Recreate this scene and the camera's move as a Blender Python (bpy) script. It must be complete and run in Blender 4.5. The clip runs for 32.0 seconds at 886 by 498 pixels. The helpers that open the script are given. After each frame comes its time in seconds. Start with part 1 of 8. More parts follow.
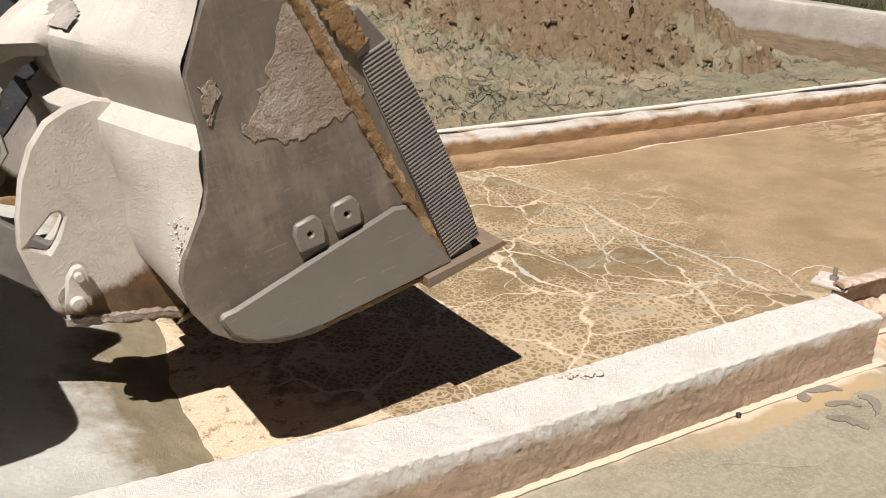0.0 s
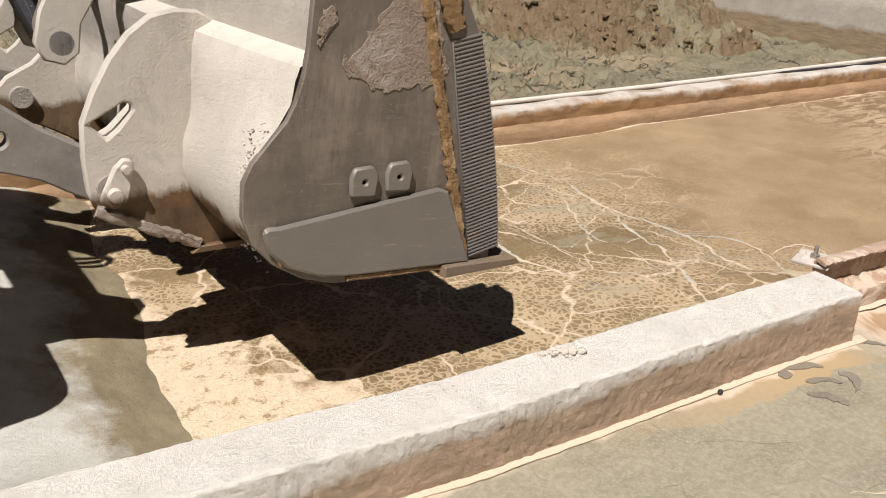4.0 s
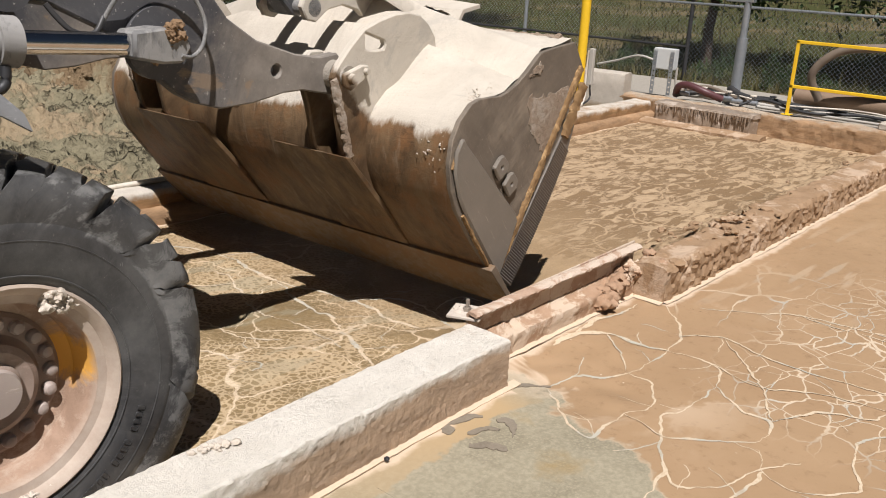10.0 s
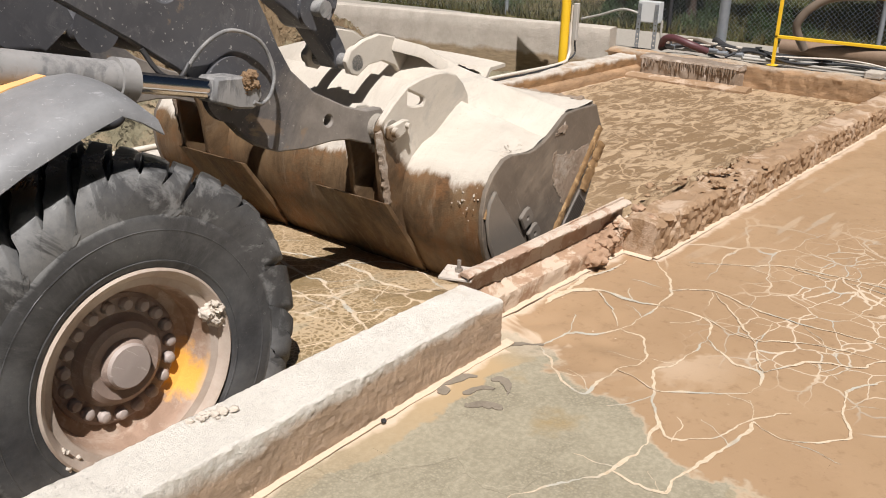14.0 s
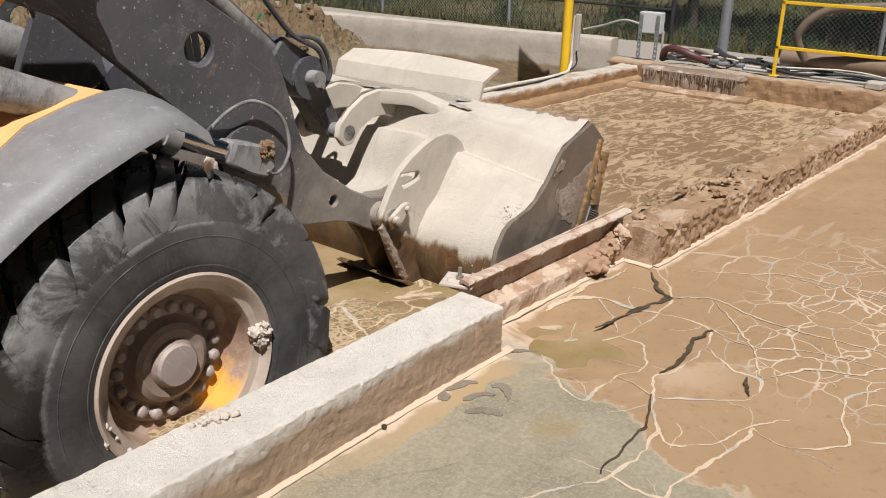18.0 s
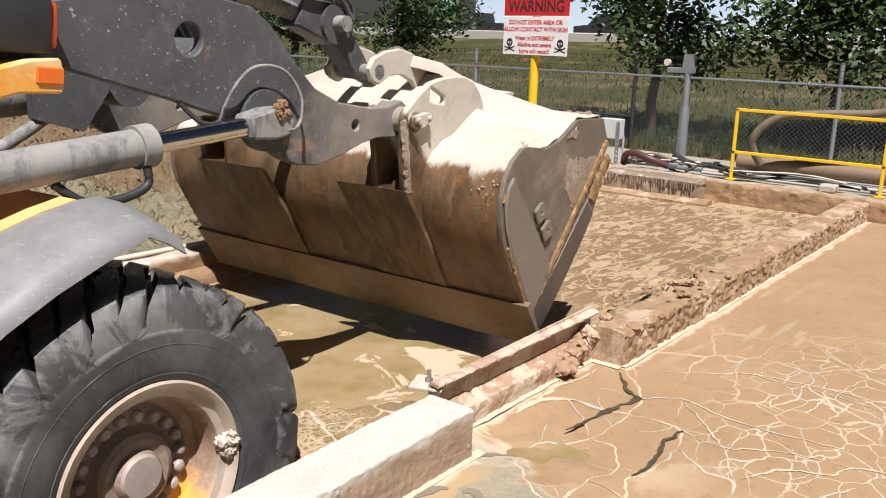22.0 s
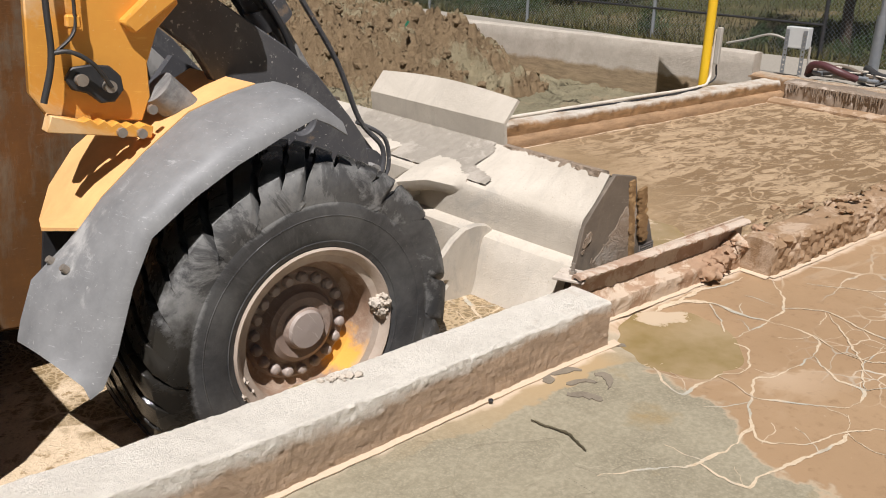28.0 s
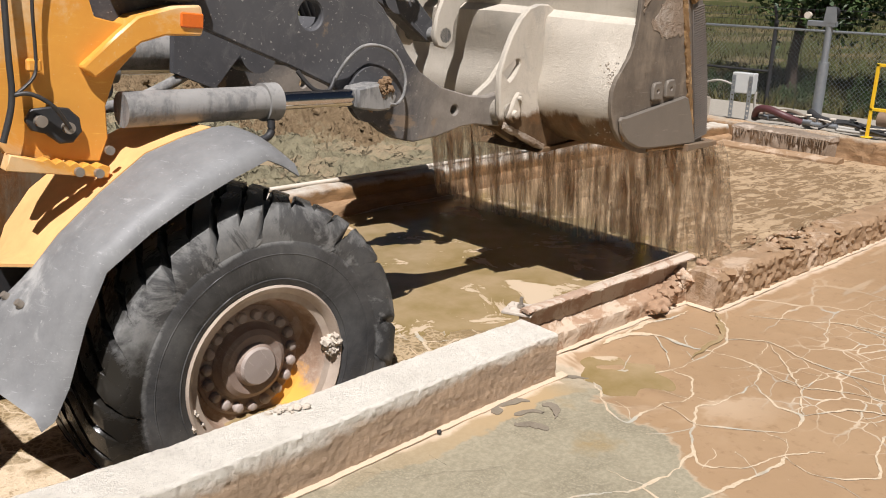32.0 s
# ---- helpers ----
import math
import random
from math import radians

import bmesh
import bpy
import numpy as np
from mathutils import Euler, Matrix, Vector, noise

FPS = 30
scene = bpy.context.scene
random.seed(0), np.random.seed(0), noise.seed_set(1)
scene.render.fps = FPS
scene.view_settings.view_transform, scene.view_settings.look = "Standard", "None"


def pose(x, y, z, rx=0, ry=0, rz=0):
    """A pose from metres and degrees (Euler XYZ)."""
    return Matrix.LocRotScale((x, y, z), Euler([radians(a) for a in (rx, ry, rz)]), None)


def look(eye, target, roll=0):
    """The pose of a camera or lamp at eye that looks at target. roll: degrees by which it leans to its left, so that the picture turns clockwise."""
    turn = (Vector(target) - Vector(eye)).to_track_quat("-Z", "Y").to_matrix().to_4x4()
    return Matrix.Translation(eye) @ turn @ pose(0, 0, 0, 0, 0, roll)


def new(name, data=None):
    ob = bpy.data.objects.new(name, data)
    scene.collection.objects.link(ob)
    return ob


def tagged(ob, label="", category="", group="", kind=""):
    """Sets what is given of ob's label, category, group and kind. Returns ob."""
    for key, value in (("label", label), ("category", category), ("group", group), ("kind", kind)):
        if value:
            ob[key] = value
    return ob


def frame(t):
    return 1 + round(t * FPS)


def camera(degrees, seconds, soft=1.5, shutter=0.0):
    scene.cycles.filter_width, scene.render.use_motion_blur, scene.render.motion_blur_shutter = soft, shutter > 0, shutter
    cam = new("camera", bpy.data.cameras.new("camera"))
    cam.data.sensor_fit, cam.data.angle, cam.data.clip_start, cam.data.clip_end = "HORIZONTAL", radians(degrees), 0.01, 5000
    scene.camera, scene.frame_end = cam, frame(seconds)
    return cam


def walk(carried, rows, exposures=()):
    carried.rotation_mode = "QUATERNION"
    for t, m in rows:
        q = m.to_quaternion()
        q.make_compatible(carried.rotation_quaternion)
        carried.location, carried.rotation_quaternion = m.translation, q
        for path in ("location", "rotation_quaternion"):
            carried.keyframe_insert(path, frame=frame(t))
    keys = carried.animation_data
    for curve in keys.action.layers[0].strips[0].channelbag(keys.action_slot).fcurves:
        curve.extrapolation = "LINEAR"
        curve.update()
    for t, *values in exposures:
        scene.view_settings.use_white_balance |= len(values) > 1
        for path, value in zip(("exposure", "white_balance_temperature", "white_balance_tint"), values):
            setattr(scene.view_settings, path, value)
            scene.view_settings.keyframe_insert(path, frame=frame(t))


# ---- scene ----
# The camera: hand-held beside the basins
cam = camera(53.72, 32.0, soft=1.0)
PATH = [
    (0, 3.9211, -2.2710, 2.0668, -22.380, -1.099, -27.665),
    (0.5, 3.9427, -2.2663, 2.0556, -22.216, -1.413, -26.878),
    (1, 3.9519, -2.2696, 2.0511, -22.213, -1.137, -27.150),
    (1.5, 3.9465, -2.2682, 2.0459, -22.255, -1.204, -27.028),
    (2, 3.9325, -2.2682, 2.0367, -22.768, -1.489, -27.195),
    (2.5, 3.9295, -2.2574, 2.0340, -23.006, -1.471, -27.387),
    (3, 3.9279, -2.2488, 2.0276, -23.453, -1.699, -27.482),
    (3.5, 3.9239, -2.2417, 2.0276, -23.445, -1.885, -28.338),
    (5.5, 3.9627, -2.2802, 2.0325, -23.312, -1.024, -29.330),
    (6, 3.9680, -2.2798, 2.0292, -23.102, -1.304, -29.382),
    (6.5, 4.0274, -2.3426, 2.0693, -21.041, -0.778, -33.241),
    (7, 4.0393, -2.3797, 2.0592, -19.844, -1.636, -37.086),
    (7.5, 4.0446, -2.3944, 2.0636, -19.957, -1.647, -41.063),
    (8, 4.0408, -2.3765, 2.0712, -19.781, -1.473, -44.676),
    (8.5, 4.0356, -2.3569, 2.0610, -18.467, -2.343, -47.228),
    (9, 4.0808, -2.3274, 2.0587, -19.415, -2.301, -49.059),
    (9.5, 4.1900, -2.3195, 2.0408, -17.131, -2.426, -46.940),
    (10, 4.2168, -2.2904, 2.0394, -18.463, -2.662, -48.826),
    (10.5, 4.2104, -2.2731, 2.0350, -20.454, -2.166, -50.378),
    (11, 4.2074, -2.2550, 2.0368, -20.913, -2.343, -51.193),
    (11.5, 4.2121, -2.2646, 2.0363, -21.318, -2.281, -52.000),
    (12, 4.2101, -2.2746, 2.0373, -21.261, -2.154, -52.086),
    (12.5, 4.2108, -2.2800, 2.0376, -21.238, -1.862, -51.338),
    (13, 4.1988, -2.2881, 2.0486, -21.159, -1.667, -50.765),
    (13.5, 4.1966, -2.2835, 2.0514, -21.270, -1.698, -50.404),
    (14, 4.2104, -2.2795, 2.0469, -21.030, -1.406, -50.095),
    (14.5, 4.2192, -2.2670, 2.0438, -20.857, -1.480, -50.148),
    (15, 4.2237, -2.2626, 2.0369, -20.588, -1.529, -50.286),
    (15.5, 4.2209, -2.2686, 2.0402, -20.356, -1.562, -50.342),
    (17.5, 4.1945, -2.2957, 2.0417, -20.334, -1.658, -50.007),
    (18, 4.1926, -2.3060, 2.0397, -20.339, -1.445, -49.907),
    (18.5, 4.1870, -2.3066, 2.0470, -20.298, -1.432, -49.850),
    (19, 4.1858, -2.3188, 2.0509, -20.233, -1.227, -49.849),
    (19.5, 4.1874, -2.3058, 2.0458, -20.430, -1.378, -49.669),
    (20, 4.1879, -2.3011, 2.0496, -21.050, -1.588, -49.463),
    (20.5, 4.1955, -2.2922, 2.0458, -21.277, -1.619, -49.433),
    (21, 4.1974, -2.2866, 2.0620, -20.075, -2.120, -50.555),
    (21.5, 4.2021, -2.2958, 2.0493, -14.811, -2.565, -52.924),
    (22, 4.1733, -2.3065, 2.0503, -13.673, -1.743, -52.092),
    (22.5, 4.1653, -2.3298, 2.0454, -14.212, -1.648, -51.875),
    (23, 4.1685, -2.3104, 2.0383, -15.886, -2.284, -51.454),
    (23.5, 4.1560, -2.3256, 2.0562, -17.185, -2.221, -50.616),
    (24, 4.1582, -2.3246, 2.0563, -17.620, -2.157, -50.327),
    (24.5, 4.1598, -2.3296, 2.0505, -17.920, -1.774, -49.813),
    (26.5, 4.1008, -2.3483, 2.0857, -18.833, -2.002, -49.359),
    (27, 4.0309, -2.4006, 2.0946, -18.874, -1.025, -49.032),
    (27.5, 4.0070, -2.5253, 2.0689, -19.417, -0.822, -44.110),
    (28, 3.9914, -2.6155, 2.0826, -20.056, -1.673, -40.512),
    (28.5, 3.9099, -2.7309, 2.0733, -18.212, -0.690, -41.852),
    (29, 3.8867, -2.7796, 2.0833, -18.270, -0.460, -44.077),
    (29.5, 3.9180, -2.8295, 2.0967, -16.339, -1.689, -43.705),
    (30, 3.9477, -2.8235, 2.0831, -15.961, -2.016, -43.974),
    (30.5, 3.9451, -2.8185, 2.0824, -16.000, -1.813, -43.609),
    (31, 3.9763, -2.7968, 2.0596, -16.397, -1.745, -43.387),
    (31.5, 3.9863, -2.7863, 2.0554, -17.007, -1.861, -43.300),
    (32, 3.9843, -2.7577, 2.0559, -16.909, -1.759, -42.869),
]
walk(cam, [(t, pose(x, y, z, 90 + pitch, roll, yaw)) for t, x, y, z, pitch, roll, yaw in PATH],
     [(0, 0.46), (6, 0.36), (10, 0.36), (14, 0.44), (18, 0.24), (20.5, 0.30), (22, 0.62), (24, 0.27), (27, 0.24), (28, 0.28), (30, 0.36), (32, 0.40)])

# Daylight: clear sky and one high sun behind the camera's left
SUN_AZ, SUN_EL = radians(-136.5), radians(60)
world = bpy.data.worlds.new("sky")
scene.world = world
world.use_nodes = True
wn = world.node_tree
sky = wn.nodes.new("ShaderNodeTexSky")
sky.sky_type, sky.sun_disc, sky.sun_elevation, sky.sun_rotation = "NISHITA", False, SUN_EL, radians(90) - SUN_AZ
sky.dust_density, sky.ozone_density = 1.2, 1.0
wn.links.new(sky.outputs[0], wn.nodes["Background"].inputs[0])
wn.nodes["Background"].inputs[1].default_value = 0.011
sun = new("sun", bpy.data.lights.new("sun", "SUN"))
sun.data.energy, sun.data.angle, sun.data.color = 5.0, radians(0.53), (1.0, 0.965, 0.965)
sun.matrix_basis = look((math.cos(SUN_AZ) * math.cos(SUN_EL) * 30, math.sin(SUN_AZ) * math.cos(SUN_EL) * 30, math.sin(SUN_EL) * 30), (0, 0, 0))


# ---- materials ----
def rgb(c):
    return (*c, 1.0)


class Nodes:
    """A small builder for procedural materials."""

    def __init__(self, name):
        self.m = bpy.data.materials.new(name)
        self.m.use_nodes = True
        self.t = self.m.node_tree
        self.b = self.t.nodes["Principled BSDF"]
        self.geo = self.t.nodes.new("ShaderNodeNewGeometry")
        self.tc = self.t.nodes.new("ShaderNodeTexCoord")

    def link(self, a, b):
        self.t.links.new(a, b)

    def noise(self, scale, detail=6, rough=0.6, vec=None, stretch=None, warp=0.0):
        n = self.t.nodes.new("ShaderNodeTexNoise")
        n.inputs["Scale"].default_value, n.inputs["Detail"].default_value = scale, detail
        n.inputs["Roughness"].default_value, n.inputs["Distortion"].default_value = rough, warp
        v = vec or self.tc.outputs["Object"]
        if stretch:
            mp = self.t.nodes.new("ShaderNodeMapping")
            mp.inputs["Scale"].default_value = stretch
            self.link(v, mp.inputs[0])
            v = mp.outputs[0]
        self.link(v, n.inputs["Vector"])
        return n.outputs["Fac"]

    def vor(self, scale, feature="DISTANCE_TO_EDGE", vec=None):
        n = self.t.nodes.new("ShaderNodeTexVoronoi")
        n.feature = feature
        n.inputs["Scale"].default_value = scale
        self.link(vec or self.tc.outputs["Object"], n.inputs["Vector"])
        return n.outputs["Distance"]

    def warped(self, scale, amount, vec=None):
        n = self.t.nodes.new("ShaderNodeTexNoise")
        n.inputs["Scale"].default_value, n.inputs["Detail"].default_value = scale, 3
        v = vec or self.tc.outputs["Object"]
        self.link(v, n.inputs["Vector"])
        mul = self.t.nodes.new("ShaderNodeVectorMath")
        mul.operation = "MULTIPLY_ADD"
        self.link(n.outputs["Color"], mul.inputs[0])
        mul.inputs[1].default_value = (amount, amount, amount)
        self.link(v, mul.inputs[2])
        return mul.outputs[0]

    def ramp(self, fac, lo, hi, flip=False):
        n = self.t.nodes.new("ShaderNodeMapRange")
        n.inputs["From Min"].default_value, n.inputs["From Max"].default_value = lo, hi
        n.inputs["To Min"].default_value, n.inputs["To Max"].default_value = (1, 0) if flip else (0, 1)
        self.link(fac, n.inputs["Value"])
        return n.outputs[0]

    def mth(self, op, a, b):
        n = self.t.nodes.new("ShaderNodeMath")
        n.operation = op
        for i, v in enumerate((a, b)):
            if isinstance(v, (int, float)):
                n.inputs[i].default_value = v
            else:
                self.link(v, n.inputs[i])
        return n.outputs[0]

    def mix(self, fac, a, b):
        n = self.t.nodes.new("ShaderNodeMix")
        n.data_type = "RGBA"
        if isinstance(fac, (int, float)):
            n.inputs[0].default_value = fac
        else:
            self.link(fac, n.inputs[0])
        for i, v in ((6, a), (7, b)):
            if isinstance(v, tuple):
                n.inputs[i].default_value = rgb(v)
            else:
                self.link(v, n.inputs[i])
        return n.outputs[2]

    def axis(self, vec, k):
        n = self.t.nodes.new("ShaderNodeSeparateXYZ")
        self.link(vec, n.inputs[0])
        return n.outputs[k]

    def finish(self, color, rough=0.8, metal=0.0, height=None, bump=0.3, dist=0.01, spec=0.5):
        for sock, v in (("Base Color", color), ("Roughness", rough), ("Metallic", metal)):
            if isinstance(v, tuple):
                self.b.inputs[sock].default_value = rgb(v)
            elif isinstance(v, (int, float)):
                self.b.inputs[sock].default_value = v
            else:
                self.link(v, self.b.inputs[sock])
        self.b.inputs["Specular IOR Level"].default_value = spec
        if height is not None:
            n = self.t.nodes.new("ShaderNodeBump")
            n.inputs["Strength"].default_value, n.inputs["Distance"].default_value = bump, dist
            self.link(height, n.inputs["Height"])
            self.link(n.outputs[0], self.b.inputs["Normal"])
        return self.m


def plain(name, c1, c2, scale=5.0, rough=0.8, metal=0.0, bump=0.25, bscale=70, c3=None, s3=1.2, cut=0.55, dist=0.006, spec=0.5, stretch=None):
    n = Nodes(name)
    col = n.mix(n.ramp(n.noise(scale, 8, 0.65, stretch=stretch), 0.3, 0.7), c1, c2)
    fine = n.noise(bscale, 4, 0.7)
    col = n.mix(n.ramp(fine, 0.25, 1.0), col, tuple(min(1, v * 1.25) for v in c2))
    if c3:
        col = n.mix(n.ramp(n.noise(s3, 7, 0.7, warp=0.4), cut, cut + 0.07), col, c3)
    h = n.mth("ADD", n.mth("MULTIPLY", n.noise(scale * 3, 6, 0.7), 0.6), n.mth("MULTIPLY", fine, 0.5))
    return n.finish(col, rough, metal, h, bump, dist, spec)


SLURRY_TAN, SLURRY_DARK, CREAM, GREYGREEN = (0.315, 0.205, 0.115), (0.225, 0.14, 0.075), (0.56, 0.45, 0.325), (0.27, 0.237, 0.165)


def slurry_front():
    """Tan settled slurry, cracked into plates, with cream and blue-grey seams and a grey-green stain by the kerb."""
    n = Nodes("slurry_front")
    p = n.geo.outputs["Position"]
    w = n.warped(1.6, 0.34, n.warped(7.0, 0.07, p))
    st = n.t.nodes.new("ShaderNodeMapping")
    st.inputs["Scale"].default_value, st.inputs["Rotation"].default_value = (0.8, 1.25, 1.0), (0, 0, 0.5)
    n.link(w, st.inputs[0])
    w = st.outputs[0]
    x, y = n.axis(p, 0), n.axis(p, 1)
    big = n.vor(2.0, vec=w)
    small = n.vor(5.2, vec=w)
    zone = n.mth("MULTIPLY", n.ramp(n.noise(0.6, 4, 0.5, vec=p), 0.30, 0.42), n.mth("MULTIPLY", n.ramp(x, 7.9, 8.35), n.ramp(y, -0.55, -0.85)))
    thick = n.mth("MULTIPLY", n.ramp(n.noise(2.1, 3, 0.5, vec=p), 0.48, 0.85), 0.03)
    l1 = n.ramp(n.mth("SUBTRACT", big, thick), 0.004, 0.013, True)
    l2 = n.mth("MULTIPLY", n.ramp(n.mth("SUBTRACT", small, n.mth("MULTIPLY", thick, 0.6)), 0.006, 0.028, True), zone)
    breaks = n.ramp(n.noise(1.2, 2, 0.5, vec=p), 0.30, 0.38)
    # the broad seams near the sluice are pieces of their own
    own = n.mth("MULTIPLY", n.mth("MULTIPLY", n.ramp(x, 6.6, 6.9), n.ramp(x, 9.0, 9.3, True)), n.ramp(y, -1.75, -1.6))
    l1 = n.mth("MULTIPLY", l1, n.mth("SUBTRACT", 1.0, own))
    seam = n.mth("MULTIPLY", n.mth("MAXIMUM", l1, l2), breaks)
    # seams fade out away from the sluice
    far = n.ramp(n.mth("ADD", x, n.mth("MULTIPLY", y, 0.6)), 8.9, 10.6, True)
    streak = n.mth("MULTIPLY", n.ramp(n.noise(2.6, 3, 0.5, vec=p, stretch=(0.35, 2.6, 1)), 0.60, 0.64), n.ramp(x, 9.5, 12.5, True))
    seam = n.mth("MAXIMUM", n.mth("MULTIPLY", seam, far), n.mth("MULTIPLY", streak, n.mth("MULTIPLY", 0.55, n.mth("SUBTRACT", 1.0, far))))
    tan = n.mix(n.ramp(n.noise(1.1, 6, 0.6, vec=p), 0.35, 0.7), SLURRY_TAN, (0.36, 0.24, 0.138))
    tan = n.mix(n.ramp(n.noise(14, 5, 0.7, vec=p), 0.55, 0.8), tan, SLURRY_DARK)
    dots = n.ramp(n.vor(9.0, "F1", p), 0.035, 0.06, True)
    tan = n.mix(n.mth("MULTIPLY", dots, n.ramp(n.noise(2.3, 2, 0.5, vec=p), 0.55, 0.6)), tan, CREAM)
    seamc = n.mix(n.ramp(n.noise(2.8, 3, 0.5, vec=p), 0.5, 0.6), CREAM, (0.42, 0.40, 0.34))
    col = n.mix(seam, tan, seamc)
    # the grey-green stain: a band along the kerb's foot
    edge = n.mth("ADD", n.mth("MULTIPLY", n.noise(2.2, 5, 0.6, vec=p), 0.9), n.mth("MULTIPLY", n.noise(9, 3, 0.6, vec=p), 0.12))
    sx = n.mth("ADD", x, n.mth("MULTIPLY", y, -0.35))
    inside = n.ramp(n.mth("ADD", sx, edge), 8.1, 8.16, True)
    stone = n.mix(n.ramp(n.noise(40, 4, 0.7, vec=p), 0.4, 0.62), GREYGREEN, (0.34, 0.30, 0.215))
    stone = n.mix(n.ramp(n.noise(1.5, 5, 0.6, vec=p), 0.60, 0.72), stone, (0.30, 0.22, 0.11))
    grain = n.mth("MULTIPLY", n.ramp(n.vor(75.0, "F1", n.warped(20, 0.03, p)), 0.25, 0.6), n.ramp(n.noise(2.6, 4, 0.6, vec=p), 0.42, 0.6))
    stone = n.mix(n.mth("MULTIPLY", grain, 0.4), stone, (0.14, 0.12, 0.08))
    bord = n.ramp(n.mth("ABSOLUTE", n.mth("SUBTRACT", n.mth("ADD", sx, edge), 8.13), 0.0), 0.0, 0.035, True)
    stone = n.mix(n.mth("MULTIPLY", bord, 0.7), stone, CREAM)
    patch = n.mth("MULTIPLY", n.ramp(n.mth("ADD", y, n.mth("MULTIPLY", n.noise(2.0, 5, 0.6, vec=p), 0.42)), 0.03, 0.05), n.mth("MULTIPLY", n.ramp(x, 5.8, 7.0), n.ramp(x, 7.3, 7.55, True)))
    stone = n.mix(patch, stone, (0.39, 0.28, 0.155))
    col = n.mix(inside, col, stone)
    # foam and dried scum along the kerb
    recess = n.mth("MULTIPLY", n.ramp(x, 7.46, 7.5), n.ramp(x, 9.08, 9.12, True))
    foot = n.ramp(n.mth("ADD", n.mth("SUBTRACT", y, n.mth("MULTIPLY", recess, 0.24)), n.mth("MULTIPLY", n.noise(4, 4, 0.6, vec=p), 0.16)), 0.0, 0.035)
    col = n.mix(n.mth("MULTIPLY", foot, 0.85), col, (0.58, 0.46, 0.34))
    scum = n.mth("MULTIPLY", n.ramp(n.noise(1.1, 5, 0.65, vec=p, warp=0.6), 0.56, 0.6), n.ramp(y, -1.1, -0.1))
    scum = n.mth("MULTIPLY", scum, n.mth("MULTIPLY", n.ramp(x, 7.4, 7.9), n.ramp(x, 8.9, 9.5, True)))
    col = n.mix(scum, col, (0.62, 0.49, 0.36))
    rough = n.mth("ADD", 0.42, n.mth("MULTIPLY", n.ramp(n.noise(3, 4, 0.6, vec=p), 0.3, 0.7), 0.3))
    h = n.mth("ADD", n.mth("MULTIPLY", seam, -0.5), n.mth("MULTIPLY", n.noise(35, 5, 0.7, vec=p), 0.35))
    return n.finish(col, rough, 0.0, h, 0.35, 0.012, 0.35)


